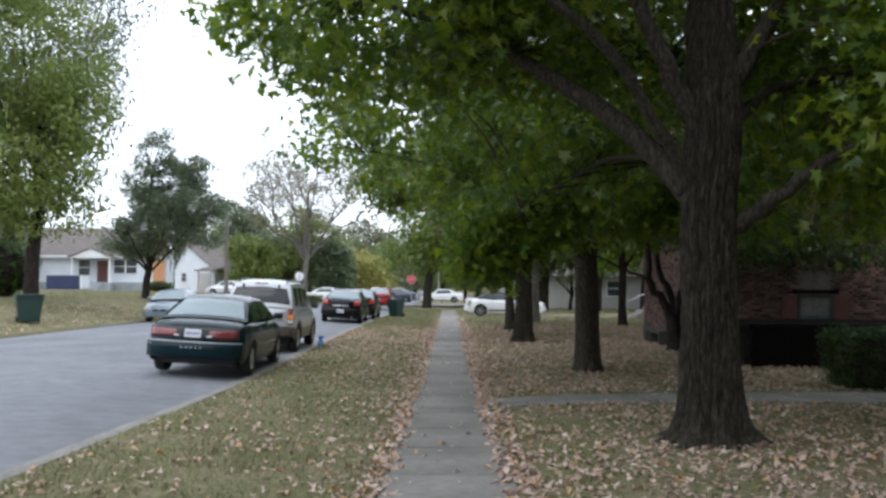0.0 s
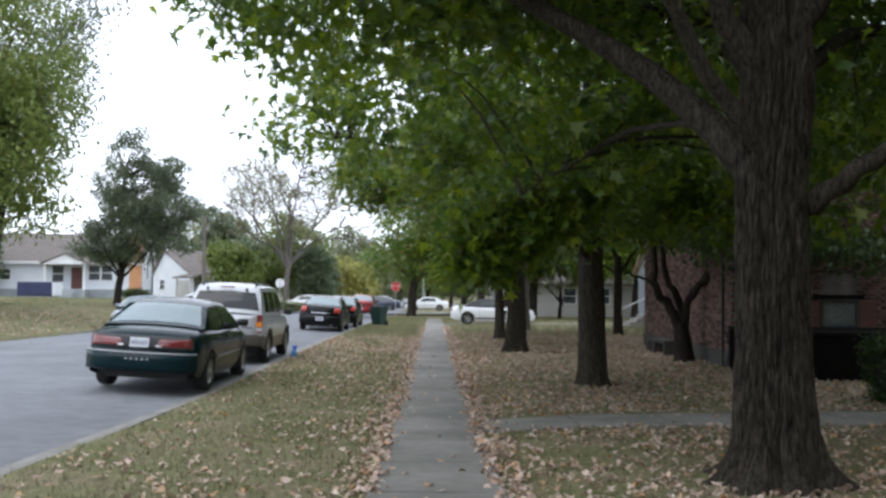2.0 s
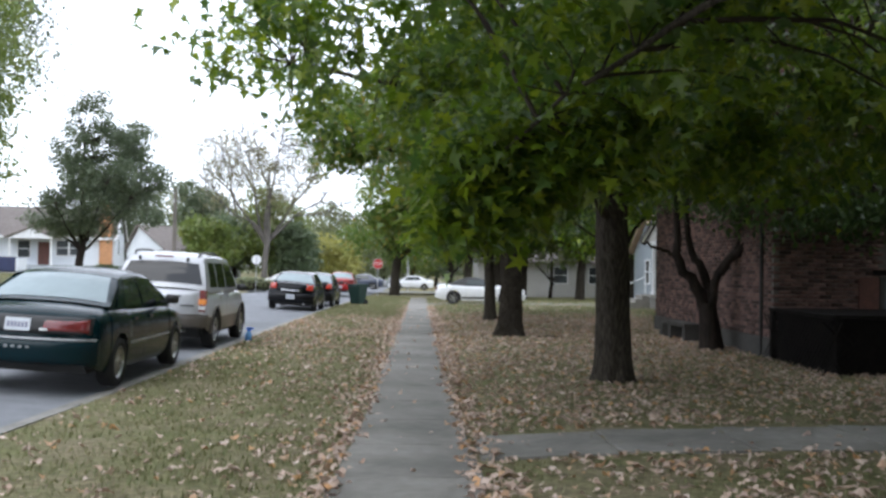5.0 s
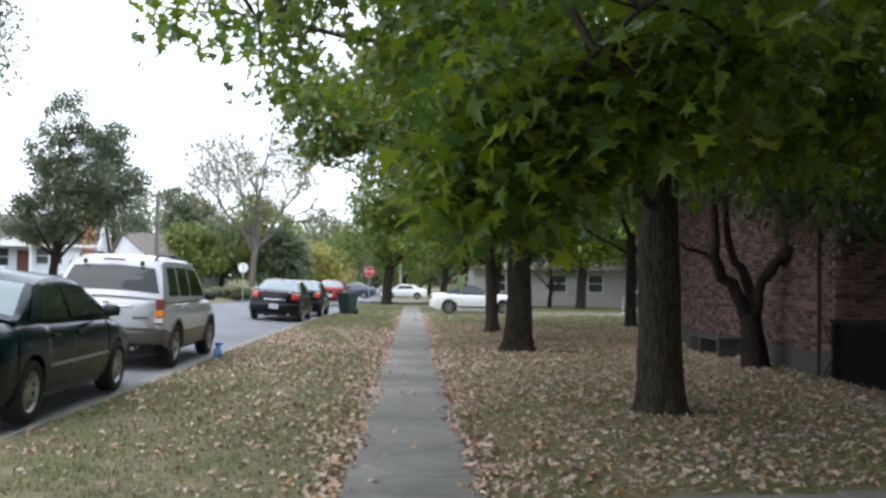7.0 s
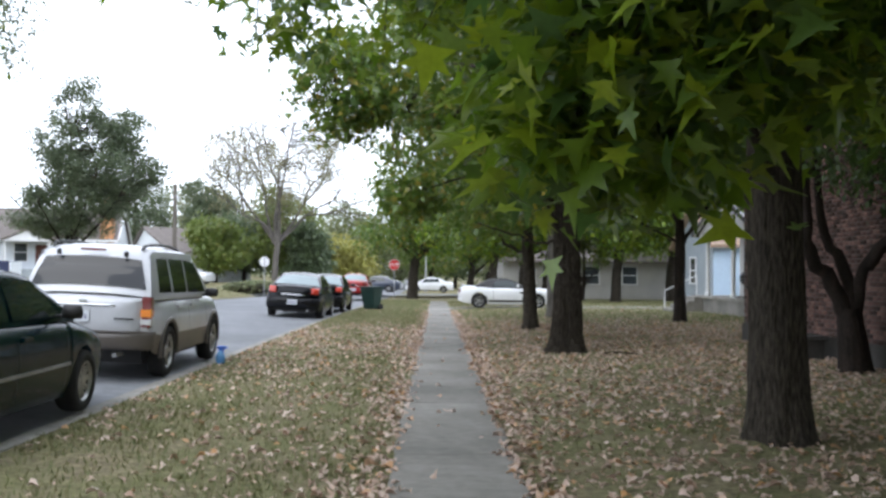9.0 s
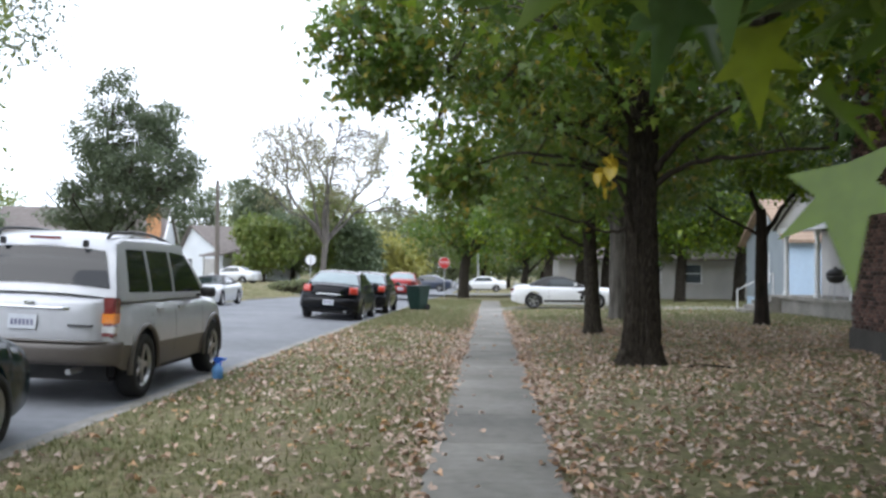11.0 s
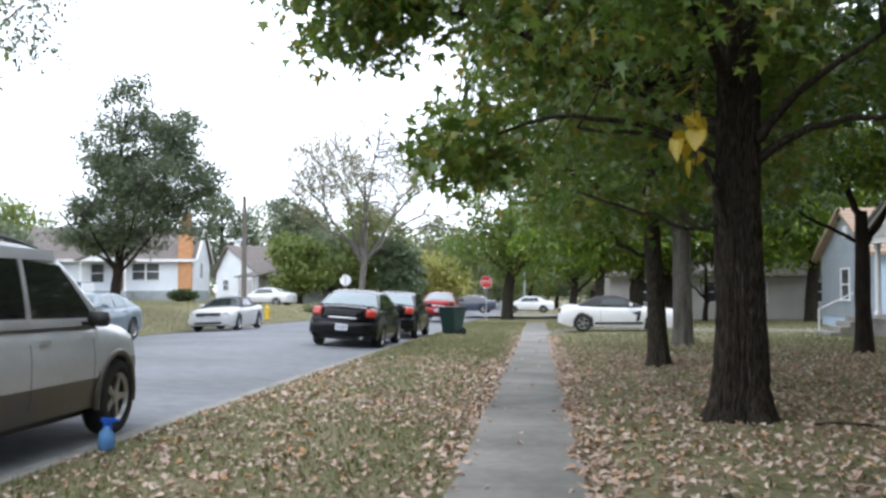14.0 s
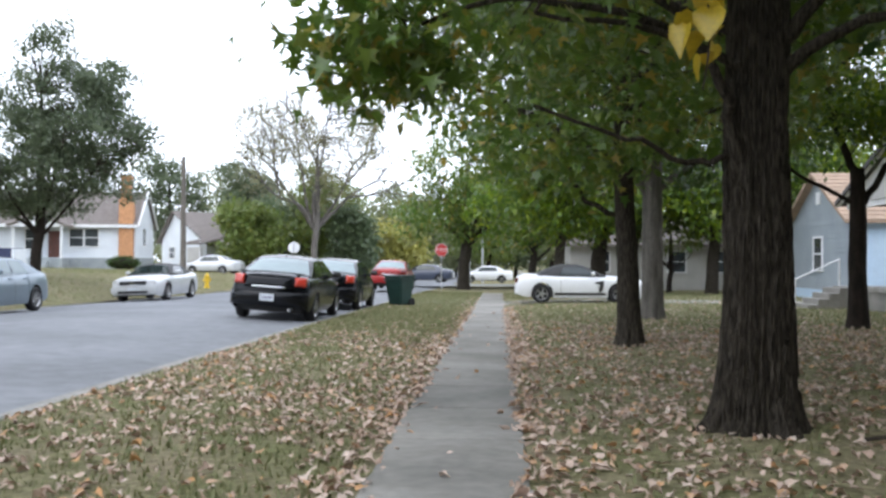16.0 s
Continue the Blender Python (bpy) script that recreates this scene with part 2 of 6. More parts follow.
def part(name, bm, mat, parent=None, label="", smooth=False):
    """Links a bmesh or a ready mesh as one object under a thing or a part."""
    if isinstance(bm, bmesh.types.BMesh):
        me = bpy.data.meshes.new(name)
        bm.to_mesh(me)
        bm.free()
        me.materials.append(mat)
        if smooth:
            me.polygons.foreach_set("use_smooth", np.ones(len(me.polygons), bool))
    else:
        me = bm
    ob = new(name, me)
    ob.parent = parent
    if label:
        ob["label"] = label
    return ob


def thing(name, label, category, m=None, group="", kind=""):
    ob = new(name)
    ob.empty_display_size = 0.2
    if m is not None:
        ob.matrix_world = m
    return tagged(ob, label, category, group, kind)


def block(x0, x1, y0, y1, z0, z1, bevel=0.0, bm=None):
    bm = bm or bmesh.new()
    vs = bmesh.ops.create_cube(bm, size=1)["verts"]
    bmesh.ops.scale(bm, vec=(x1 - x0, y1 - y0, z1 - z0), verts=vs)
    bmesh.ops.translate(bm, vec=((x0 + x1) / 2, (y0 + y1) / 2, (z0 + z1) / 2), verts=vs)
    if bevel:
        es = list({e for v in vs for e in v.link_edges})
        bmesh.ops.bevel(bm, geom=es, offset=bevel, segments=2, affect="EDGES")
    return bm


def lathe(profile, n=20, bm=None, m=None):
    """Turns a profile of (radius, height) round z."""
    bm = bm or bmesh.new()
    rings = []
    for r, z in profile:
        rings.append([bm.verts.new((r * math.cos(2 * math.pi * i / n), r * math.sin(2 * math.pi * i / n), z)) for i in range(n)])
    for a, b in zip(rings, rings[1:]):
        for i in range(n):
            bm.faces.new((a[i], a[(i + 1) % n], b[(i + 1) % n], b[i]))
    bm.faces.new(rings[0][::-1])
    bm.faces.new(rings[-1])
    if m is not None:
        bmesh.ops.transform(bm, matrix=m, verts=[v for r in rings for v in r])
    return bm


def tube_arrays(points, radii, sides=8):
    """Corners and quads of a tapered tube along a line of points."""
    p = np.asarray(points, float)
    d = np.gradient(p, axis=0)
    d /= np.linalg.norm(d, axis=1, keepdims=True) + 1e-9
    ref = np.array([0.31, 0.87, 0.38]) if abs(d[0, 2]) < 0.9 else np.array([1.0, 0.1, 0.0])
    u = np.cross(d, ref)
    u /= np.linalg.norm(u, axis=1, keepdims=True) + 1e-9
    w = np.cross(d, u)
    a = np.linspace(0, 2 * np.pi, sides, endpoint=False)
    r = np.asarray(radii, float)[:, None, None]
    v = p[:, None] + r * (np.cos(a)[None, :, None] * u[:, None] + np.sin(a)[None, :, None] * w[:, None])
    k = len(p)
    i, j = np.meshgrid(np.arange(k - 1), np.arange(sides), indexing="ij")
    f = np.stack([i * sides + j, i * sides + (j + 1) % sides, (i + 1) * sides + (j + 1) % sides, (i + 1) * sides + j], -1).reshape(-1, 4)
    return v.reshape(-1, 3), f


def join_arrays(items):
    vs, fs, n = [], [], 0
    for v, f in items:
        vs.append(v), fs.append(np.asarray(f) + n)
        n += len(v)
    return np.concatenate(vs), np.concatenate(fs)


def bent(points, steps=8, wobble=0.0, rng=None):
    """A smooth line through the given points."""
    p = np.asarray(points, float)
    t = np.linspace(0, len(p) - 1, steps)
    out = np.empty((steps, 3))
    for n, s in enumerate(t):
        i = min(int(s), len(p) - 2)
        f = s - i
        a, b, c, d = p[max(i - 1, 0)], p[i], p[i + 1], p[min(i + 2, len(p) - 1)]
        out[n] = 0.5 * (2 * b + (c - a) * f + (2 * a - 5 * b + 4 * c - d) * f**2 + (3 * b - a - 3 * c + d) * f**3)
    if wobble and rng is not None:
        out[1:-1] += rng.normal(0, wobble, (steps - 2, 3))
    return out


def sided(x0, x1, y0, y1, z0, z1, axis, step, lap, bm=None):
    """Lapped boards on a wall: axis x faces along x at x0, axis y along y at y0; proud by lap, outwards to the lower side."""
    bm = bm or bmesh.new()
    n = max(1, int((z1 - z0) / step))
    h = (z1 - z0) / n
    for i in range(n):
        a, b = z0 + i * h, z0 + (i + 1) * h
        if axis == "y":
            c = [(x0, y0 - lap, a), (x1, y0 - lap, a), (x1, y0, b), (x0, y0, b), (x0, y0, a), (x1, y0, a)]
        else:
            c = [(x0 - lap, y1, a), (x0 - lap, y0, a), (x0, y0, b), (x0, y1, b), (x0, y1, a), (x0, y0, a)]
        v = [bm.verts.new(q) for q in c]
        bm.faces.new(v[:4])
        bm.faces.new((v[4], v[5], v[1], v[0]))
    return bm


# ---- ground ----
PROFILE_Y = [-60, 3.7, 8.5, 11, 14, 22, 30, 40, 52, 64, 70, 100, 300, 1500]
PROFILE_Z = [0.6, 0.2, 0.1, 0.03, 0, 0, -0.03, -0.12, -0.25, -0.33, -0.42, -0.8, -1.5, -3]
KERB, KERB_FAR = -3.78, -14.1


def level(y):
    return np.interp(y, PROFILE_Y, PROFILE_Z)


def road_height(x, y):
    return level(y) + np.interp(x, [-14.1, -12.4, -8.8, -5.7, -3.78], [-0.02, 0.06, 0.17, 0.11, 0.0])


def land(x, y):
    """Height of the lawns, and of the bed under the road."""
    side = np.interp(x, [-200, -60, -30, -20, -16.5, -14.3, -14.1, -14.0, -3.85, -3.8, -3.75, -2.5, -0.6, 0.6, 2, 4, 60], [1.8, 1.5, 1.25, 0.95, 0.35, 0.08, 0.06, -0.3, -0.3, 0.0, 0.03, 0.02, -0.01, -0.01, 0.06, 0.08, 0.1])
    return level(y) + side


def land_mesh():
    xs = np.unique(np.concatenate([[-1500, -600, -200, -100, -60, -45, -35], np.arange(-30, -14.2, 1.0), [-14.3, -14.1, -14.0, -9, -3.85, -3.8], np.arange(-3.75, 8, 0.25), np.arange(8, 30, 1.5), [40, 60, 150, 500, 1500]]))
    ys = np.unique(np.concatenate([[-400, -60, -30, -15], np.arange(-8, 45, 0.25), np.arange(45, 110, 1.5), [130, 180, 300, 700, 1500]]))
    X, Y = np.meshgrid(xs, ys, indexing="ij")
    Z = land(X, Y)
    rough = np.random.RandomState(3).normal(0, 0.008, X.shape) * ((X > -3.7) & (X < 8) & (np.abs(X) > 0.62))
    Z = Z + rough + np.where((X < -15), 0.05 * np.sin(X * 0.9 + 2) * np.sin(Y * 0.35), 0)
    i, j = np.meshgrid(np.arange(len(xs) - 1), np.arange(len(ys) - 1), indexing="ij")
    n = len(ys)
    f = np.stack([i * n + j, (i + 1) * n + j, (i + 1) * n + j + 1, i * n + j + 1], -1).reshape(-1, 4)
    return np_mesh("ground", np.stack([X, Y, Z], -1).reshape(-1, 3), f, soil_grass, True)


ground = tagged(new("ground", land_mesh()), "lawn and verge of thin grass over brown soil", "ground", kind="structure")


def strip_mesh(name, xs, ys, height, mat, lift=0.0):
    X, Y = np.meshgrid(np.asarray(xs, float), np.asarray(ys, float), indexing="ij")
    Z = height(X, Y) + lift
    i, j = np.meshgrid(np.arange(len(xs) - 1), np.arange(len(ys) - 1), indexing="ij")
    n = len(ys)
    f = np.stack([i * n + j, (i + 1) * n + j, (i + 1) * n + j + 1, i * n + j + 1], -1).reshape(-1, 4)
    return np_mesh(name, np.stack([X, Y, Z], -1).reshape(-1, 3), f, mat, True)


road_rows = np.concatenate([np.arange(-60, 78, 2.0), [78, 90, 120, 200, 300]])
road = tagged(new("road", strip_mesh("road", np.linspace(KERB_FAR, KERB, 24), road_rows, road_height, asphalt)), "worn pale grey asphalt street with a raised crown", "road", kind="structure")
cross = tagged(new("cross_road", strip_mesh("cross_road", [-150, -80, -40, -14, -3.7, 20, 60, 150], [80, 83, 86, 89], lambda x, y: level(y) + np.interp(x, [-40, -14, 0], [0.9, 0.12, 0.2]), asphalt)), "pale asphalt street crossing at the far corner", "road", kind="structure")


def kerb(name, x0, x1, y0, y1, step, label):
    k = tagged(new(name), label, "kerb", kind="structure")
    for n, y in enumerate(np.arange(y0, y1, step)):
        b = y + step - 0.012
        bm = block(x0, x1, y, b, -0.25, 0.0, 0.018)
        for v in bm.verts:
            v.co.z += float(level(v.co.y)) + (0.035 if v.co.z > -0.1 else 0)
            v.co.x += 0.012 * math.sin(y * 1.7)
        part("kerb_stone", bm, kerb_stone, k)
    return k


kerb("kerb_near", KERB - 0.02, KERB + 0.10, -14, 76, 3.0, "low worn concrete kerb along the grass verge")
kerb("kerb_far", KERB_FAR - 0.15, KERB_FAR + 0.02, 10, 76, 6.0, "low concrete kerb at the foot of a grass bank")

# concrete gutter strip
gutter = strip_mesh("gutter", [KERB - 0.16, KERB - 0.015], np.arange(-14, 76, 1.5), road_height, kerb_stone, 0.006)
tagged(new("gutter", gutter), "pale concrete gutter strip against the kerb", "gutter", kind="structure")


def half_walk(y):
    return np.interp(y, [0, 9, 13, 70], [0.565, 0.56, 0.50, 0.49])


def walk_slabs():
    w = tagged(new("pavement"), "narrow concrete footpath of worn grey slabs", "pavement", kind="structure")
    rng = random.Random(5)
    y = -9.0
    while y < 64:
        step = 1.52
        a, b = y + 0.002, y + step - 0.002
        tilt, skew = rng.uniform(-0.002, 0.002), rng.uniform(-0.008, 0.008)
        bm = bmesh.new()
        n, rows = 4, []
        for i in range(n + 1):
            yy = a + (b - a) * i / n
            h, z = float(half_walk(yy)), float(level(yy)) + 0.012 + tilt * (i / n - 0.5) * 2
            e1, e2 = rng.uniform(-0.02, 0.02), rng.uniform(-0.02, 0.02)
            rows.append([bm.verts.new(c) for c in ((-h + e1 + skew, yy, z - 0.10), (-h + e1 + skew, yy, z - 0.006), (-h + 0.012 + e1 + skew, yy, z), (h - 0.012 + e2 + skew, yy, z), (h + e2 + skew, yy, z - 0.006), (h + e2 + skew, yy, z - 0.10))])
        for p, q in zip(rows, rows[1:]):
            for k in range(5):
                bm.faces.new((p[k], p[k + 1], q[k + 1], q[k]))
        bm.faces.new(rows[0][::-1]), bm.faces.new(rows[-1])
        bmesh.ops.recalc_face_normals(bm, faces=bm.faces)
        part("slab", bm, concrete, w)
        y += step
    return w


walk_slabs()


def side_path():
    w = tagged(new("pavement_side"), "narrow concrete path leading to the brick house", "path", kind="structure")
    x = 0.60
    while x < 12:
        y0, y1 = 10.05 + 0.05 * x, 11.25 + 0.10 * x
        bm = block(x, x + 1.18, y0, y1, -0.1, 0.0, 0.01)
        for v in bm.verts:
            v.co.z += float(land(v.co.x, v.co.y)) + (0.016 if v.co.z > -0.05 else 0)
        part("slab", bm, concrete, w)
        x += 1.2
    return w


side_path()
drive = strip_mesh("driveway", np.arange(-3.6, 15, 0.6), [50.6, 51.6, 52.6, 53.6, 54.2], land, concrete, 0.02)
tagged(new("driveway", drive), "pale concrete driveway crossing the footpath", "driveway", kind="structure")


# ---- cars ----
def grid_mesh(rows):
    """A bmesh sheet over rows of points."""
    bm = bmesh.new()
    vs = [[bm.verts.new(p) for p in r] for r in rows]
    for a, b in zip(vs, vs[1:]):
        for i in range(len(a) - 1):
            bm.faces.new((a[i], a[i + 1], b[i + 1], b[i]))
    return bm


class Shape:
    """The hull of a car: rear at y 0, front at y length, wheels on z 0."""

    def __init__(s, length, width, deck, low, plan, roof, belt, cab_w, roof_w, wheels, radius):
        s.length, s.w, s.deck, s.lowline, s.plan = length, width / 2, deck, low, plan
        s.roofline, s.belt_z, s.cab_w, s.roof_w, s.wheels, s.r = roof, belt, cab_w / 2, roof_w / 2, wheels, radius

    def half(s, y):
        return s.w * float(np.interp(y, [p[0] for p in s.plan], [p[1] for p in s.plan]))

    def eased(s, y, line):
        """The height along a line of points, its corners rounded off."""
        d = min(0.16, max(y, 0.0), max(s.length - y, 0.0))
        return float(np.mean(np.interp([y - d, y - d / 2, y, y + d / 2, y + d], [p[0] for p in line], [p[1] for p in line])))

    def top(s, y):
        return s.eased(y, s.deck)

    def low(s, y):
        z = float(np.interp(y, [p[0] for p in s.lowline], [p[1] for p in s.lowline]))
        for c in s.wheels:
            d = s.r * 1.17
            if abs(y - c) < d:
                z = max(z, s.r + math.sqrt(d * d - (y - c) ** 2))
        return min(z, s.top(y) - 0.12)

    def roof(s, y):
        return s.eased(y, s.roofline)

    def side(s, z):
        f = (z - s.belt_z) / (s.roofmax() - s.belt_z)
        return s.cab_w + (s.roof_w - s.cab_w) * max(0.0, f) ** 1.25

    def roofmax(s):
        return max(p[1] for p in s.roofline)

    def stations(s):
        ys = set(np.round(np.linspace(0, s.length, 44), 3))
        for c in s.wheels:
            ys |= set(np.round(c + s.r * 1.17 * np.cos(np.linspace(0, np.pi, 13)), 3))
            ys |= {round(c - s.r * 1.17 - 0.004, 3), round(c + s.r * 1.17 + 0.004, 3)}
        return sorted(y for y in ys if 0 <= y <= s.length)

    def section(s, y):
        w, t, lo = s.half(y), s.top(y), s.low(y)
        levels = []
        for f in (0.0, 0.12, 0.35, 0.6, 0.8, 0.93, 1.0):
            z = lo + (t - lo) * f
            g = (z - 0.2) / max(t - 0.2, 0.1)
            k = np.interp(g, [0, 0.15, 0.45, 0.7, 0.88, 0.96, 1.0], [0.92, 0.97, 1.0, 0.995, 0.955, 0.905, 0.82])
            levels.append((w * k, z))
        crown = 0.045 * (w / s.w)
        return levels + [(levels[-1][0] * 0.55, t + crown * 0.8), (0, t + crown)]


def car_body(s, split=None):
    """Body sheets of a car; split gives the height under which the lower cladding begins."""
    bm_up, bm_lo = bmesh.new(), bmesh.new()
    rows = [(y, s.section(y)) for y in s.stations()]
    for sx in (-1, 1):
        for (ya, a), (yb, b) in zip(rows, rows[1:]):
            for i in range(len(a) - 1):
                q = [(sx * a[i][0], ya, a[i][1]), (sx * a[i + 1][0], ya, a[i + 1][1]), (sx * b[i + 1][0], yb, b[i + 1][1]), (sx * b[i][0], yb, b[i][1])]
                mid = sum(c[2] for c in q) / 4
                bm = bm_lo if split and mid < split and i < 6 else bm_up
                bm.faces.new([bm.verts.new(c) for c in q])
        for y, a in (rows[0], rows[-1]):
            for i in range(len(a) - 1):
                q = [(sx * a[i][0], y, a[i][1]), (sx * a[i + 1][0], y, a[i + 1][1]), (0, y, a[i + 1][1]), (0, y, a[i][1])]
                bm = bm_lo if split and (a[i][1] + a[i + 1][1]) / 2 < split else bm_up
                try:
                    bm.faces.new([bm.verts.new(c) for c in q])
                except ValueError:
                    pass
    for bm in (bm_up, bm_lo):
        bmesh.ops.remove_doubles(bm, verts=bm.verts, dist=0.0015)
        bmesh.ops.recalc_face_normals(bm, faces=bm.faces)
    return bm_up, bm_lo


def cabin(s, y0, y1):
    rows = []
    for y in np.linspace(y0, y1, 30):
        zr, out = max(s.roof(y), s.belt_z + 0.012), []
        base = min(s.belt_z, s.top(y))
        for z in (base - 0.03, s.belt_z + (zr - s.belt_z) * 0.5, zr - 0.07 * min(1, (zr - s.belt_z) / 0.3), zr - 0.02):
            out.append((s.side(z), y, z))
        out += [(s.side(zr) - 0.10, y, zr), (s.side(zr) * 0.5, y, zr + 0.025), (0, y, zr + 0.032)]
        rows.append(out + [(-p[0], p[1], p[2]) for p in out[-2::-1]])
    return grid_mesh(rows)


def patch_top(s, ya, yb, ka, kb, lift, n=8):
    """A sheet over the cabin's top from ya to yb, of half widths ka to kb as parts of the roof's width."""
    rows = []
    for i in range(n + 1):
        y = ya + (yb - ya) * i / n
        zr = s.roof(y)
        k = ka + (kb - ka) * i / n
        e = s.side(zr) - 0.10
        rows.append([(x, y, float(np.interp(abs(x), [0, e * 0.55, e, e + 0.1], [zr + 0.032, zr + 0.025, zr, zr - 0.02])) + lift) for x in np.linspace(-k * (e + 0.1), k * (e + 0.1), 9)])
    return grid_mesh(rows)


def patch_side(s, sx, corners, lift, n=6):
    """A sheet on the cabin's side between four (y, z) corners: low rear, low front, high front, high rear."""
    a, b, c, d = corners
    rows = []
    for i in range(n + 1):
        u, row = i / n, []
        for j in range(n + 1):
            v = j / n
            y = (a[0] * (1 - v) + b[0] * v) * (1 - u) + (d[0] * (1 - v) + c[0] * v) * u
            z = (a[1] * (1 - v) + b[1] * v) * (1 - u) + (d[1] * (1 - v) + c[1] * v) * u
            row.append((sx * (s.side(z) + lift), y, z))
        rows.append(row)
    return grid_mesh(rows)


def wheel(car, x, y, r, width, spokes, sx, rim_mat=None):
    rim_mat = rim_mat or alloy
    turn = Matrix.Rotation(radians(90) * sx, 4, "Y")
    prof = [(r * 0.60, -width / 2), (r * 0.93, -width / 2), (r * 0.985, -width * 0.36), (r, -width * 0.2), (r, width * 0.2), (r * 0.985, width * 0.36), (r * 0.93, width / 2), (r * 0.66, width / 2 + 0.004), (r * 0.63, width * 0.36), (r * 0.60, width * 0.3)]
    m = Matrix.Translation((x, y, r)) @ turn
    t = part("tyre", lathe(prof, 28, m=m), rubber, car, smooth=True)
    part("hub_disc", lathe([(0.01, width * 0.2), (r * 0.62, width * 0.2), (r * 0.62, width * 0.22), (0.01, width * 0.24)], 24, m=m), black_trim, t)
    bm = lathe([(r * 0.60, width * 0.28), (r * 0.66, width * 0.44), (r * 0.63, width * 0.47), (r * 0.57, width * 0.34), (r * 0.585, width * 0.24)], 28, m=m)
    lathe([(0.005, width * 0.2), (r * 0.2, width * 0.25), (r * 0.17, width * 0.42), (0.005, width * 0.44)], 16, bm, m)
    for i in range(spokes):
        a = 2 * math.pi * i / spokes + 0.3
        tmp = bmesh.new()
        block(r * 0.12, r * 0.60, -r * 0.09, r * 0.09, width * 0.24, width * 0.38, 0.012, tmp)
        bmesh.ops.transform(tmp, matrix=m @ Matrix.Rotation(a, 4, "Z"), verts=tmp.verts)
        me = bpy.data.meshes.new("spoke")
        tmp.to_mesh(me), tmp.free()
        bm.from_mesh(me)
        bpy.data.meshes.remove(me)
    part("rim", bm, rim_mat, t)


def on_rear(s, x0, x1, z0, z1, depth=0.03, bulge=0.0, y=0.0, swell=0.014):
    """A cushion-shaped piece set into the tail, following its curve in plan and rounded at its edges."""
    bm = bmesh.new()
    n, k = 12, 8
    swell = max(swell, min(0.03, (z1 - z0) * 0.12))
    rows = []
    for j in range(k + 1):
        v = j / k * 2 - 1
        row = []
        for i in range(n + 1):
            u = i / n * 2 - 1
            x = (x0 + x1) / 2 + (x1 - x0) / 2 * u
            edge = (1 - abs(v) ** 5) * (1 - abs(u) ** 9)
            row.append(bm.verts.new((x, y + bulge * (abs(x) / s.w) ** 4 + 0.008 - (swell + 0.012) * edge, (z0 + z1) / 2 + (z1 - z0) / 2 * v)))
        rows.append(row)
    for p, q in zip(rows, rows[1:]):
        for i in range(n):
            bm.faces.new((p[i], p[i + 1], q[i + 1], q[i]))
    rim = rows[0] + [r[-1] for r in rows[1:-1]] + rows[-1][::-1] + [r[0] for r in rows[-2:0:-1]]
    back = [bm.verts.new((v.co.x, v.co.y + depth, v.co.z)) for v in rim]
    for i in range(len(rim)):
        j = (i + 1) % len(rim)
        bm.faces.new((rim[i], back[i], back[j], rim[j]))
    bmesh.ops.recalc_face_normals(bm, faces=bm.faces)
    for f in bm.faces:
        f.smooth = True
    return bm


def licence_plate(car, x, y, z, w=0.305, h=0.152):
    p = part("licence_plate", block(x - w / 2, x + w / 2, y - 0.008, y, z - h / 2, z + h / 2, 0.004), plate_white, car, "pale licence plate")
    for i in range(6):
        q = x - 0.105 + i * 0.042
        part("plate_bar", block(q - 0.014, q + 0.014, y - 0.011, y - 0.0085, z - 0.035, z + 0.028), plate_ink, p)


def mirror(car, s, sx, y, z, mat):
    bm = lathe([(0.02, -0.055), (0.075, -0.05), (0.09, 0.0), (0.075, 0.05), (0.02, 0.055)], 14, m=Matrix.Translation((sx * (s.cab_w + 0.16), y, z)) @ Matrix.Diagonal((1.2, 0.75, 1.25, 1)))
    block(min(sx * s.cab_w, sx * (s.cab_w + 0.12)), max(sx * s.cab_w, sx * (s.cab_w + 0.12)), y - 0.02, y + 0.03, z - 0.06, z - 0.03, 0, bm)
    part("wing_mirror", bm, mat, car, smooth=True)


def sweep_side(s, ys, z, out, h):
    """A strip along the flank at a height."""
    rows = []
    for y in ys:
        sec = s.section(y)
        x = float(np.interp(z, [q[1] for q in sec[:7]], [q[0] for q in sec[:7]]))
        rows.append([(x - 0.01, y, z - h / 2), (x + out, y, z - h / 2), (x + out, y, z + h / 2), (x - 0.01, y, z + h / 2)])
    return rows


def flank(s, sx, y0, y1, z, out, h):
    rows = [[(sx * p[0], p[1], p[2]) for p in r] for r in sweep_side(s, np.linspace(y0, y1, 14), z, out, h)]
    bm = grid_mesh(rows)
    bm.faces.new([bm.verts.new(p) for p in rows[0]]), bm.faces.new([bm.verts.new(p) for p in rows[-1]])
    return bm


def car_base(name, label, m, s, colour, split=None, lower=None, spokes=7, cab=(0, 1), rims=None, lower_label="", hull=None):
    car = thing(name, label, "car", m)
    up, lo = car_body(s, split)
    part("body", up, colour, car, smooth=True)
    if split:
        part("lower_cladding", lo, lower, car, lower_label, smooth=True)
    else:
        lo.free()
    part("underbody", block(-s.w * 0.80, s.w * 0.80, 0.42, s.length - 0.6, 0.21, 0.55, 0.06), black_trim, car)
    part("cabin", cabin(s, *cab), hull or colour, car, smooth=True)
    for y in s.wheels:
        for sx in (-1, 1):
            wheel(car, sx * (s.w - 0.115), y, s.r, 0.215, spokes, sx, rims)
    return car


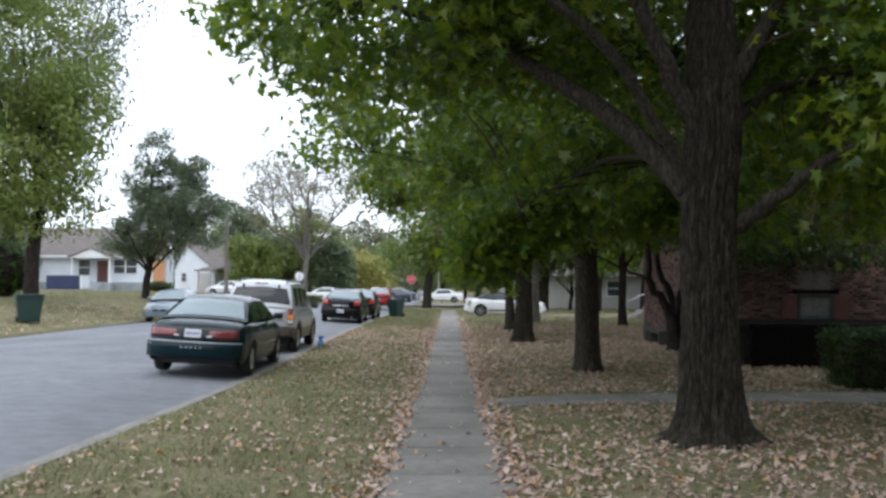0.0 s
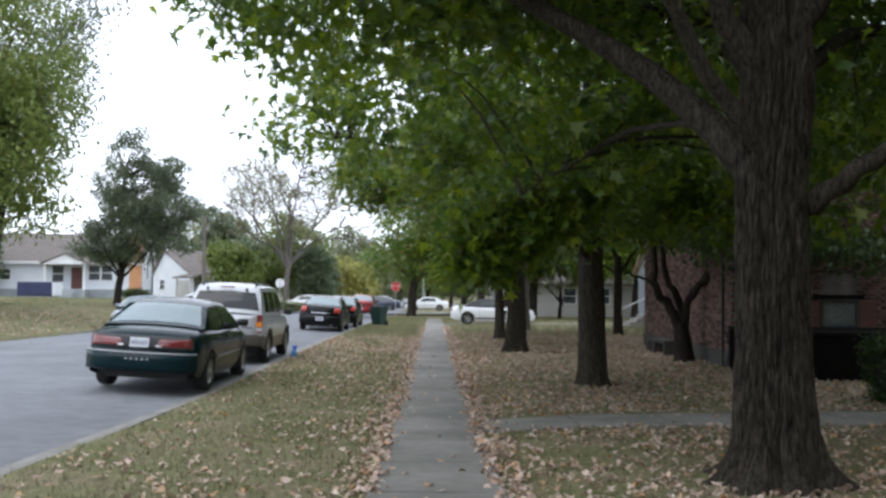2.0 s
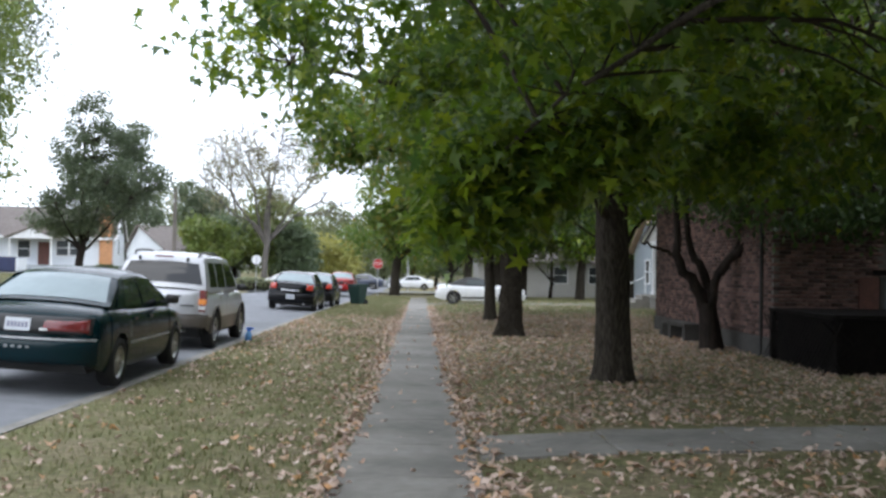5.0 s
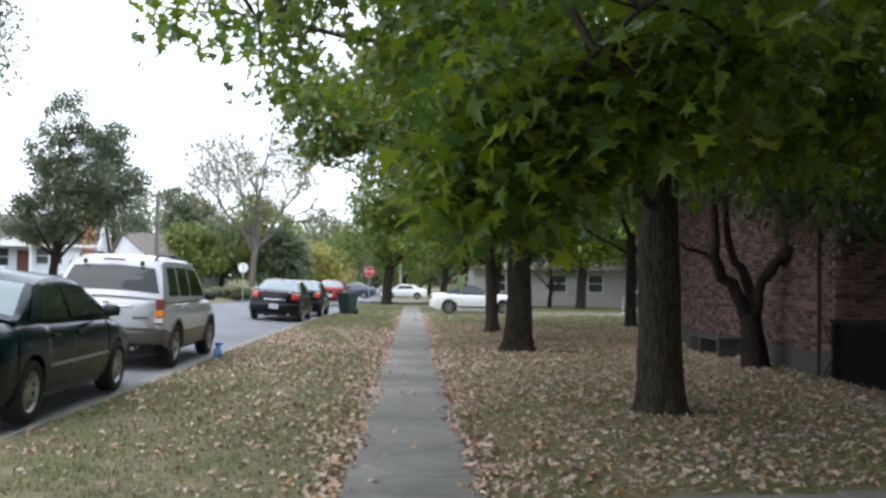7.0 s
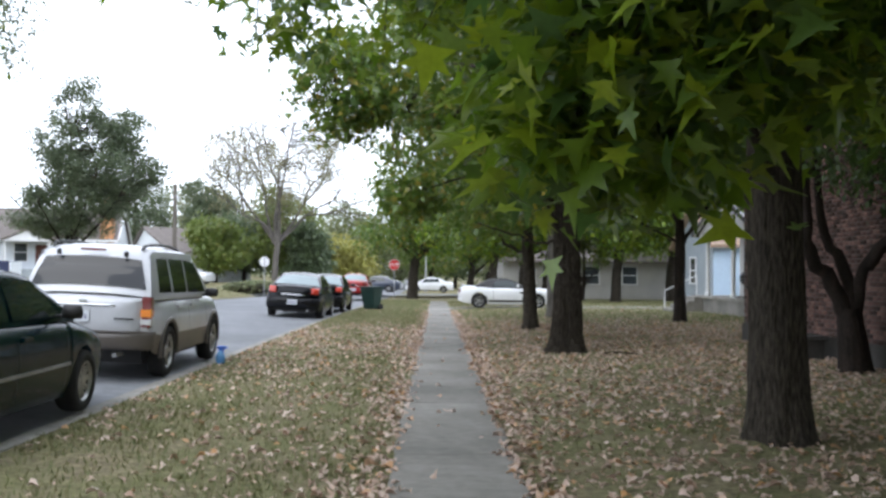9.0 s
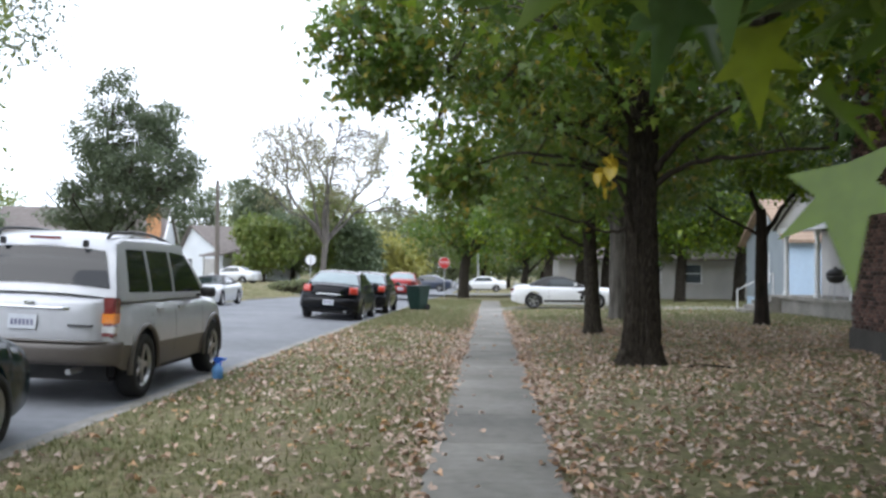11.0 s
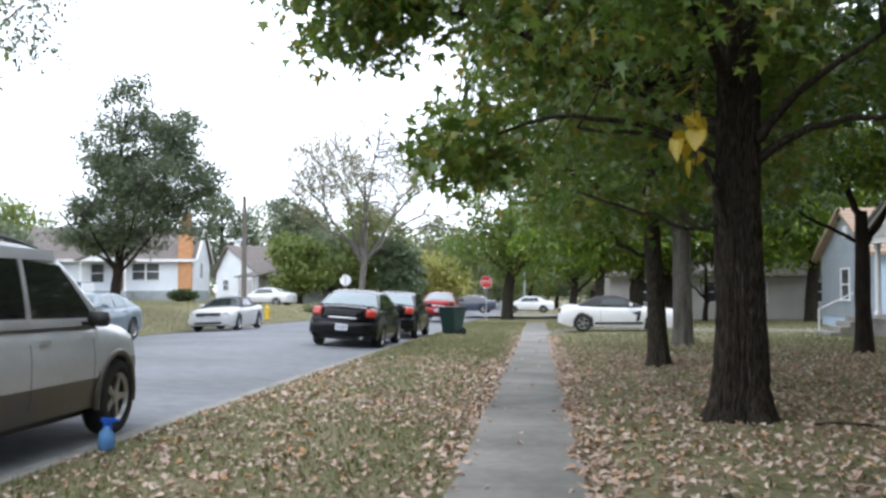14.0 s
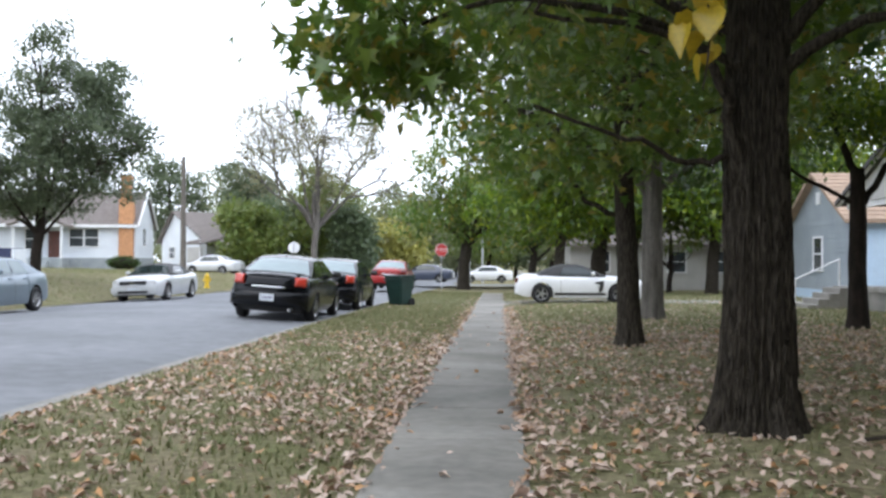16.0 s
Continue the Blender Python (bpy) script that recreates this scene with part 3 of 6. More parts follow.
def glaze(car, s, colour, rear, front, sides, roof, pillars, glass=None, rear_glass=None, rear_lift=0.006):
    """Windows, roof skin and pillars: rear and front as (ya, yb, ka, kb); sides as lists of four corners."""
    part("rear_window", patch_top(s, *rear, rear_lift, 20), rear_glass or glass or car_glass, car, smooth=True)
    part("windscreen", patch_top(s, *front, 0.006), glass or car_glass, car, smooth=True)
    part("roof", patch_top(s, *roof, 1.0, 1.0, 0.010), colour, car, smooth=True)
    for sx in (-1, 1):
        for c in sides:
            part("side_window", patch_side(s, sx, c, 0.006), glass or car_glass, car, smooth=True)
        for c in pillars:
            part("pillar", patch_side(s, sx, c, 0.011), colour, car, smooth=True)


def round_ends(car, s, tail=0.14, nose=0.22, rake=0.16):
    """Bows the tail and the nose in plan and rakes the tail forward towards its top, with all that is fixed to them."""
    done = set()
    for ob in car.children_recursive:
        if ob.type != "MESH" or ob.name.split(".")[0] in ("tyre", "rim", "hub_disc", "underbody") or ob.data.name in done:
            continue
        done.add(ob.data.name)
        v = np.empty(len(ob.data.vertices) * 3, np.float32)
        ob.data.vertices.foreach_get("co", v)
        v = v.reshape(-1, 3)
        x, y, z = np.minimum(np.abs(v[:, 0]) / s.w, 1.05), v[:, 1].copy(), v[:, 2]
        back = np.clip(1 - np.maximum(y, 0) / 1.4, 0, 1) ** 2
        front = np.clip(1 - np.maximum(s.length - y, 0) / 1.7, 0, 1) ** 2
        v[:, 1] += tail * x**2.6 * back - nose * x**2.6 * front
        v[:, 1] += rake * np.clip(z - 0.62, 0, 0.6) * np.clip(1 - np.maximum(y, 0) / 0.7, 0, 1)
        ob.data.vertices.foreach_set("co", v.ravel())
        ob.data.update()


def place_car(x, y, z, turn=0.0, lean=0.0):
    return pose(x, y, z, 0, lean, turn)


def seams(car, s, ys, z0, z1):
    """Door gaps as thin dark grooves on the flanks."""
    for sx in (-1, 1):
        for y in ys:
            rows = []
            for z in np.linspace(z0, z1, 6):
                sec = s.section(y)
                x = float(np.interp(z, [q[1] for q in sec[:7]], [q[0] for q in sec[:7]]))
                rows.append([(sx * (x + 0.003), y - 0.006, z), (sx * (x + 0.003), y + 0.006, z)])
            part("door_gap", grid_mesh(rows), black_trim, car)


def handles(car, s, ys, z, mat):
    for sx in (-1, 1):
        for y in ys:
            part("door_handle", flank(s, sx, y - 0.09, y + 0.09, z, 0.025, 0.035), mat, car)


# dark green sedan with long tail lamps
green = paint("paint_green", (0.0015, 0.016, 0.021), 0.0, 0.25, coat=0.22)
s = Shape(4.94, 1.85, [(0, 0.86), (0.07, 0.95), (0.35, 1.0), (0.9, 1.03), (1.5, 1.02), (3.3, 0.99), (3.6, 0.97), (4.5, 0.82), (4.8, 0.72), (4.94, 0.62)],
          [(0, 0.36), (0.25, 0.28), (0.6, 0.22), (4.4, 0.2), (4.94, 0.3)],
          [(0, 0.86), (0.08, 0.93), (0.3, 0.98), (1.0, 1.0), (3.8, 0.99), (4.5, 0.92), (4.8, 0.83), (4.94, 0.7)],
          [(0.70, 1.03), (1.45, 1.385), (1.75, 1.45), (2.3, 1.475), (2.75, 1.445), (3.6, 1.0)], 1.0, 1.66, 1.24, (1.02, 3.79), 0.325)
m = place_car(-4.75, 13.55, float(road_height(-4.75, 15.5)) + 0.03, 0, 3.0)
car = car_base("sedan", "dark green older saloon car parked at the kerb", m, s, green, cab=(0.70, 3.6), spokes=9)
glaze(car, s, green, (0.82, 1.5, 0.93, 0.86), (2.82, 3.5, 0.86, 0.93), [[(1.36, 1.03), (2.12, 1.03), (2.12, 1.385), (1.64, 1.36)], [(2.2, 1.03), (3.22, 1.02), (2.84, 1.37), (2.2, 1.395)]], (1.5, 2.82), [[(1.0, 1.02), (1.33, 1.02), (1.64, 1.41), (1.44, 1.38)]], glass=car_glass, rear_glass=glass_sky_sheen)
lab = "wide red tail lamp"
for sx in (-1, 1):
    a = part("tail_lamp", on_rear(s, min(sx * 0.24, sx * 0.80), max(sx * 0.24, sx * 0.80), 0.74, 0.90, 0.08, 0.012, y=-0.014), lamp_red, car, lab)
    part("reversing_lamp", on_rear(s, min(sx * 0.245, sx * 0.36), max(sx * 0.245, sx * 0.36), 0.75, 0.79, 0.03, 0.012, y=-0.022), lamp_clear, a)
part("lamp_panel", on_rear(s, -0.82, 0.82, 0.72, 0.925, 0.06, 0.01, y=-0.004), black_trim, car)
part("bumper", on_rear(s, -0.89, 0.89, 0.36, 0.66, 0.16, 0.10, y=-0.05, swell=0.04), green, car)
part("bumper_strip", on_rear(s, -0.88, 0.88, 0.645, 0.672, 0.05, 0.10, y=-0.058), metal_grey, car)
for i in range(5):
    part("bumper_letter_bar", block(-0.17 + i * 0.085 - 0.02, -0.17 + i * 0.085 + 0.02, -0.105, -0.085, 0.55, 0.575), metal_grey, car)
licence_plate(car, 0, -0.042, 0.82)
for sx in (-1, 1):
    mirror(car, s, sx, 3.12, 1.08, black_trim)
    part("side_moulding", flank(s, sx, 1.45, 3.35, 0.55, 0.012, 0.03), metal_grey, car)
seams(car, s, (1.46, 2.18, 3.3), 0.32, 0.97)
handles(car, s, (1.62, 2.36), 0.86, green)
round_ends(car, s, 0.17, 0.25, 0.22)

# silver sport utility car with brown cladding
silver = paint("paint_silver", (0.53, 0.54, 0.56), 0.15, 0.3)
clad = material("cladding_brown", (0.095, 0.08, 0.068), (0.08, 0.068, 0.058), scale=1.5, rough=0.42, coat=0.3, grain=0.05)
s = Shape(4.40, 1.82, [(0, 1.08), (0.05, 1.12), (0.4, 1.13), (3.0, 1.11), (3.3, 1.10), (4.0, 1.03), (4.28, 0.92), (4.4, 0.76)],
          [(0, 0.46), (0.3, 0.36), (0.7, 0.32), (4.0, 0.32), (4.4, 0.4)],
          [(0, 0.90), (0.1, 0.955), (0.4, 0.99), (1.0, 1.0), (3.6, 0.99), (4.1, 0.93), (4.3, 0.84), (4.4, 0.72)],
          [(0.03, 1.11), (0.24, 1.69), (0.42, 1.775), (1.2, 1.805), (2.0, 1.79), (2.5, 1.72), (3.3, 1.10)], 1.11, 1.70, 1.38, (0.90, 3.52), 0.365)
m = place_car(-4.84, 19.86, float(road_height(-4.8, 21.5)) + 0.0, 0, 2.4)
car = car_base("sport_utility_car", "silver estate-type four-wheel-drive with brown lower cladding parked at the kerb", m, s, silver, 0.66, clad, spokes=5, cab=(0.03, 3.3), lower_label="matt brown-grey lower cladding")
part("rear_frame", patch_top(s, 0.03, 0.29, 1.0, 1.0, 0.008, 28), silver, car, smooth=True)
glaze(car, s, silver, (0.056, 0.245, 0.92, 0.86), (2.55, 3.24, 0.86, 0.93), [[(0.42, 1.19), (1.08, 1.18), (1.08, 1.645), (0.56, 1.65)], [(1.17, 1.17), (1.87, 1.16), (1.87, 1.645), (1.17, 1.65)], [(1.95, 1.16), (3.02, 1.15), (2.54, 1.61), (1.95, 1.645)]], (0.27, 2.55),
      [[(0.08, 1.10), (0.40, 1.10), (0.54, 1.70), (0.30, 1.70)], [(1.09, 1.11), (1.16, 1.11), (1.16, 1.70), (1.09, 1.70)], [(1.88, 1.11), (1.94, 1.11), (1.94, 1.70), (1.88, 1.70)], [(0.5, 1.655), (2.5, 1.65), (2.45, 1.74), (0.45, 1.74)], [(0.40, 1.09), (3.08, 1.08), (3.04, 1.148), (0.42, 1.185)]], glass=dark_glass, rear_lift=0.035)
part("tailgate", on_rear(s, -0.74, 0.74, 0.60, 1.12, 0.05, 0.03, y=-0.012), silver, car)
part("tailgate_handle", on_rear(s, -0.42, 0.42, 0.99, 1.03, 0.05, 0.0, y=-0.05), chrome, car, "bright handle strip")
part("badge", block(-0.05, 0.05, -0.075, -0.03, 1.05, 1.075, 0.006), chrome, car)
part("badge_bar", block(0.42, 0.66, -0.062, -0.02, 0.83, 0.85), black_trim, car)
licence_plate(car, -0.05, -0.062, 0.86)
part("bumper", on_rear(s, -0.89, 0.89, 0.43, 0.67, 0.2, 0.10, y=-0.07, swell=0.035), clad, car)
part("bumper_step", on_rear(s, -0.80, 0.80, 0.66, 0.685, 0.12, 0.10, y=-0.09), clad, car)
part("wiper", block(-0.02, 0.5, 0.055, 0.075, 1.16, 1.178), black_trim, car)
part("brake_lamp", block(-0.17, 0.17, 0.215, 0.25, 1.725, 1.755, 0.006), lamp_red, car)
for sx in (-1, 1):
    a = part("tail_lamp", block(min(sx * 0.735, sx * 0.86), max(sx * 0.735, sx * 0.86), -0.005, 0.16, 0.72, 1.14, 0.015), lamp_red, car, "tall red and amber tail lamp")
    part("indicator", block(min(sx * 0.733, sx * 0.866), max(sx * 0.733, sx * 0.866), -0.009, 0.15, 0.86, 0.98, 0.01), lamp_amber, a)
    part("reversing_lamp", block(min(sx * 0.733, sx * 0.866), max(sx * 0.733, sx * 0.866), -0.009, 0.14, 0.76, 0.85, 0.01), lamp_clear, a)
    mirror(car, s, sx, 2.80, 1.15, black_trim)
    v, f = tube_arrays(bent([(sx * 0.60, 0.4, 1.76), (sx * 0.62, 0.6, 1.83), (sx * 0.62, 1.6, 1.84), (sx * 0.60, 2.4, 1.75)], 12), [0.02] * 12, 6)
    part("roof_rail", np_mesh("roof_rail", v, f, black_trim, True), black_trim, car)
    for wy in s.wheels:
        v, f = tube_arrays([(sx * (s.w * 0.985), wy + 0.445 * math.cos(a), 0.365 + 0.445 * math.sin(a)) for a in np.linspace(-0.15, math.pi + 0.15, 15)], [0.032] * 15, 6)
        part("wheel_arch", np_mesh("wheel_arch", v, f, clad, True), clad, car)
    part("hinge", block(sx * 0.45 - 0.025, sx * 0.45 + 0.025, 0.17, 0.24, 1.65, 1.73, 0.01), black_trim, car)
part("exhaust", lathe([(0.03, 0), (0.03, 0.3), (0.026, 0.3)], 12, m=pose(0.45, 0.25, 0.36, 90)), metal_grey, car)
seams(car, s, (1.13, 1.91, 3.0), 0.42, 1.08)
handles(car, s, (1.36, 2.12), 0.97, silver)
round_ends(car, s, 0.10, 0.2, 0.05)

# black saloon with a tail spoiler, and the one in front of it
black = paint("paint_black", (0.005, 0.0055, 0.007), 0.0, 0.2, coat=0.3)


def black_saloon(name, label, m, colour, spoiler, lamp, rear_glass):
    s = Shape(5.0, 1.85, [(0, 0.88), (0.05, 1.02), (0.25, 1.06), (0.8, 1.06), (1.5, 1.03), (3.3, 1.0), (3.6, 0.98), (4.5, 0.84), (4.85, 0.72), (5.0, 0.6)],
              [(0, 0.36), (0.25, 0.28), (0.6, 0.22), (4.4, 0.2), (5.0, 0.3)],
              [(0, 0.88), (0.08, 0.94), (0.3, 0.985), (1.0, 1.0), (3.8, 0.99), (4.5, 0.92), (4.85, 0.83), (5.0, 0.7)],
              [(0.62, 1.06), (1.4, 1.40), (1.75, 1.465), (2.3, 1.485), (2.75, 1.46), (3.6, 1.01)], 1.02, 1.66, 1.22, (1.02, 3.83), 0.335)
    car = car_base(name, label, m, s, colour, cab=(0.62, 3.6), spokes=6)
    glaze(car, s, colour, (0.70, 1.45, 0.93, 0.86), (2.85, 3.55, 0.86, 0.93), [[(1.3, 1.05), (2.12, 1.05), (2.12, 1.40), (1.58, 1.37)], [(2.2, 1.05), (3.2, 1.04), (2.82, 1.38), (2.2, 1.41)]], (1.45, 2.85), [[(0.95, 1.03), (1.28, 1.03), (1.56, 1.41), (1.4, 1.38)]], rear_glass=rear_glass)
    for sx in (-1, 1):
        part("tail_lamp", on_rear(s, min(sx * 0.58, sx * 0.82), max(sx * 0.58, sx * 0.82), 0.83, 1.04, 0.16, 0.03, y=-0.014), lamp, car, "bright red tail lamp")
        mirror(car, s, sx, 3.1, 1.1, black_trim)
    part("boot_lid", on_rear(s, -0.57, 0.57, 0.76, 1.03, 0.05, 0.02, y=-0.006), colour, car)
    part("boot_strip", on_rear(s, -0.42, 0.42, 0.775, 0.815, 0.03, 0.0, y=-0.025), chrome, car, "bright strip")
    part("badge", block(-0.07, 0.07, -0.03, -0.015, 0.92, 0.955, 0.006), chrome, car)
    part("bumper", on_rear(s, -0.89, 0.89, 0.36, 0.70, 0.16, 0.10, y=-0.055, swell=0.035), colour, car)
    licence_plate(car, 0, -0.105, 0.56, 0.32, 0.16)
    if spoiler:
        part("spoiler", on_rear(s, -0.74, 0.74, 1.115, 1.135, 0.14, 0.08, y=0.02), colour, car)
        for sx in (-1, 1):
            part("spoiler_foot", block(sx * 0.62 - 0.03, sx * 0.62 + 0.03, 0.06, 0.14, 1.03, 1.12, 0.008), colour, car)
    part("aerial", lathe([(0.012, 0), (0.012, 0.05), (0.004, 0.07)], 8, m=Matrix.Translation((0, 1.55, 1.45))), black_trim, car)
    part("exhaust", lathe([(0.035, 0), (0.035, 0.3), (0.03, 0.3)], 12, m=pose(0.5, 0.25, 0.3, 90)), metal_grey, car)
    seams(car, s, (1.42, 2.17, 3.3), 0.32, 1.0)
    handles(car, s, (1.6, 2.34), 0.9, colour)
    round_ends(car, s, 0.15, 0.25, 0.12)


black_saloon("saloon_car", "glossy black saloon car with a low tail spoiler", place_car(-4.90, 38.2, float(road_height(-4.9, 40)) - 0.01, 0, 4.2), black, True, lamp_bright, glass_sky_sheen)
black_saloon("saloon_car", "black compact saloon car parked in front of another", place_car(-4.75, 44.3, float(road_height(-4.8, 46)), 0, 3.5), black, False, lamp_bright, glass_sky_sheen)
red_paint = paint("paint_red", (0.30, 0.012, 0.012), 0.1, 0.3)
black_saloon("saloon_car", "red saloon car parked near the corner", place_car(-5.1, 63.0, float(road_height(-5.1, 65)) + 0.1, 0, 2.0), red_paint, False, lamp_red, glass_sky_sheen)


# two-door coupes, seen from the front or the side
def coupe(name, label, m, colour, soft_top, stripe):
    s = Shape(4.77, 1.87, [(0, 0.86), (0.06, 1.0), (0.3, 1.02), (0.9, 1.0), (1.5, 0.97), (2.9, 0.95), (3.2, 0.96), (4.2, 0.88), (4.62, 0.80), (4.77, 0.66)],
              [(0, 0.34), (0.3, 0.24), (0.6, 0.2), (4.4, 0.18), (4.77, 0.26)],
              [(0, 0.90), (0.1, 0.955), (0.4, 0.99), (1.0, 1.0), (3.9, 0.99), (4.5, 0.95), (4.7, 0.88), (4.77, 0.82)],
              [(0.78, 1.01), (1.2, 1.22), (1.6, 1.345), (2.1, 1.37), (2.45, 1.33), (3.2, 0.96)], 0.97, 1.62, 1.2, (0.95, 3.67), 0.345)
    car = car_base(name, label, m, s, colour, cab=(0.78, 3.2), spokes=5, hull=black_trim if soft_top else None)
    top = black_trim if soft_top else colour
    glaze(car, s, top, (1.0, 1.22, 0.7, 0.66), (2.52, 3.14, 0.86, 0.92), [[(1.55, 1.0), (2.85, 0.99), (2.42, 1.27), (1.75, 1.28)]], (0.9, 2.5), [[(0.85, 0.98), (1.5, 0.98), (1.72, 1.31), (1.3, 1.22)]], glass=car_glass)
    part("front_bumper", block(-0.86, 0.86, 4.66, 4.84, 0.28, 0.58, 0.06), colour, car)
    part("grille", block(-0.50, 0.50, 4.70, 4.80, 0.62, 0.76, 0.02), black_trim, car, "black grille")
    part("grille_badge", block(-0.09, 0.09, 4.79, 4.815, 0.67, 0.71, 0.006), chrome, car)
    part("air_intake", block(-0.55, 0.55, 4.80, 4.86, 0.31, 0.40, 0.015), black_trim, car)
    for sx in (-1, 1):
        part("headlamp", block(min(sx * 0.53, sx * 0.80), max(sx * 0.53, sx * 0.80), 4.62, 4.775, 0.62, 0.77, 0.03), lamp_clear, car)
        part("tail_lamp", block(min(sx * 0.5, sx * 0.8), max(sx * 0.5, sx * 0.8), -0.02, 0.05, 0.72, 0.9, 0.015), lamp_red, car)
        mirror(car, s, sx, 2.75, 1.05, colour)
        if stripe:
            part("stripe", flank(s, sx, 1.4, 3.2, 0.34, 0.008, 0.09), black_trim, car, "black lower stripe")
            bm = grid_mesh([[(sx * 0.938, 2.95, 0.42), (sx * 0.938, 3.07, 0.42)], [(sx * 0.94, 2.99, 0.66), (sx * 0.94, 3.13, 0.66)], [(sx * 0.935, 2.78, 0.74), (sx * 0.93, 3.13, 0.82)]])
            part("side_flash", bm, black_trim, car, "black angled flash")
    if stripe:
        part("spoiler", block(-0.78, 0.78, 0.02, 0.22, 1.09, 1.115, 0.01), colour, car)
    part("plate_bar", block(-0.16, 0.16, 4.845, 4.86, 0.42, 0.52, 0.004), plate_white, car)
    seams(car, s, (1.62, 2.95), 0.32, 0.94)
    handles(car, s, (1.85,), 0.84, colour)
    round_ends(car, s, 0.10, 0.16, 0.1)


white = paint("paint_white", (0.74, 0.75, 0.76), 0.0, 0.3)
coupe("coupe", "white two-door convertible with black roof and stripes on a driveway", place_car(0.88, 51.7, float(land(3, 52)) - 0.0, -90), white, True, True)
silver2 = paint("paint_pale_silver", (0.60, 0.61, 0.62), 0.3, 0.3)
coupe("coupe", "silver two-door convertible facing down the far kerb", place_car(-12.85, 55.3, float(road_height(-12.85, 53)) - 0.0, 180, 2.0), silver2, True, False)

# grey-blue saloon facing the camera across the street
steel = paint("paint_steel_blue", (0.20, 0.25, 0.29), 0.35, 0.3)
s = Shape(4.72, 1.80, [(0, 0.9), (0.06, 1.03), (0.3, 1.06), (0.8, 1.06), (1.5, 1.02), (3.2, 0.97), (3.5, 0.94), (4.3, 0.80), (4.6, 0.68), (4.72, 0.56)],
          [(0, 0.36), (0.25, 0.28), (0.6, 0.22), (4.4, 0.2), (4.72, 0.28)],
          [(0, 0.86), (0.08, 0.93), (0.3, 0.98), (1.0, 1.0), (3.8, 0.99), (4.3, 0.92), (4.6, 0.82), (4.72, 0.7)],
          [(0.55, 1.06), (1.3, 1.38), (1.7, 1.44), (2.2, 1.455), (2.6, 1.43), (3.55, 0.97)], 1.0, 1.62, 1.18, (0.95, 3.65), 0.325)
car = car_base("saloon_car", "grey-blue saloon car parked at the far kerb", place_car(-13.0, 43.0, float(road_height(-13.0, 42)) + 0.02, 180, 1.5), s, steel, cab=(0.55, 3.55), spokes=7)
glaze(car, s, steel, (0.65, 1.35, 0.93, 0.86), (2.7, 3.5, 0.86, 0.93), [[(1.25, 1.04), (2.02, 1.02), (2.02, 1.38), (1.5, 1.35)], [(2.1, 1.02), (3.1, 1.0), (2.68, 1.34), (2.1, 1.38)]], (1.35, 2.7), [[(0.9, 1.01), (1.22, 1.01), (1.48, 1.39), (1.3, 1.36)]], glass=glass_sky_sheen)
part("front_bumper", block(-0.80, 0.80, 4.58, 4.76, 0.26, 0.52, 0.06), steel, car)
for sx in (-1, 1):
    part("grille", block(min(sx * 0.04, sx * 0.3), max(sx * 0.04, sx * 0.3), 4.66, 4.77, 0.5, 0.6, 0.02), black_trim, car)
    part("headlamp", block(min(sx * 0.42, sx * 0.74), max(sx * 0.42, sx * 0.74), 4.42, 4.66, 0.6, 0.72, 0.03), lamp_clear, car)
    mirror(car, s, sx, 3.0, 1.08, steel)
seams(car, s, (1.35, 2.06, 3.2), 0.32, 0.97)
handles(car, s, (1.5, 2.25), 0.88, steel)
round_ends(car, s, 0.15, 0.3, 0.12)


# cars far off past the corner, a few strokes each
def far_car(label, x, y, z, turn, colour):
    s = Shape(4.6, 1.8, [(0, 0.9), (0.06, 1.03), (0.8, 1.04), (3.3, 0.98), (4.3, 0.8), (4.6, 0.6)], [(0, 0.3), (4.6, 0.28)], [(0, 0.88), (0.3, 0.98), (3.8, 1.0), (4.6, 0.75)],
              [(0.55, 1.04), (1.3, 1.40), (2.2, 1.46), (2.7, 1.42), (3.5, 0.98)], 1.0, 1.62, 1.2, (0.95, 3.6), 0.33)
    car = car_base("saloon_car", label, place_car(x, y, z, turn), s, colour, cab=(0.55, 3.5), spokes=5)
    glaze(car, s, colour, (0.65, 1.35, 0.93, 0.86), (2.75, 3.45, 0.86, 0.93), [[(1.25, 1.04), (3.05, 1.0), (2.7, 1.36), (1.5, 1.36)]], (1.35, 2.75), [])


far_car("white car far off past the crossing", -10.5, 92.0, float(level(92)) + 0.3, 90, white)
far_car("dark blue car far off past the crossing", -3.4, 93.5, float(level(93)) + 0.25, 80, paint("paint_navy", (0.05, 0.06, 0.09)))
far_car("white car far off past the crossing", 1.5, 99.0, float(level(99)) + 0.2, 90, white)
far_car("pale grey car beside a hedge", -19.5, 88.0, float(land(-19.5, 88)), 75, silver2)


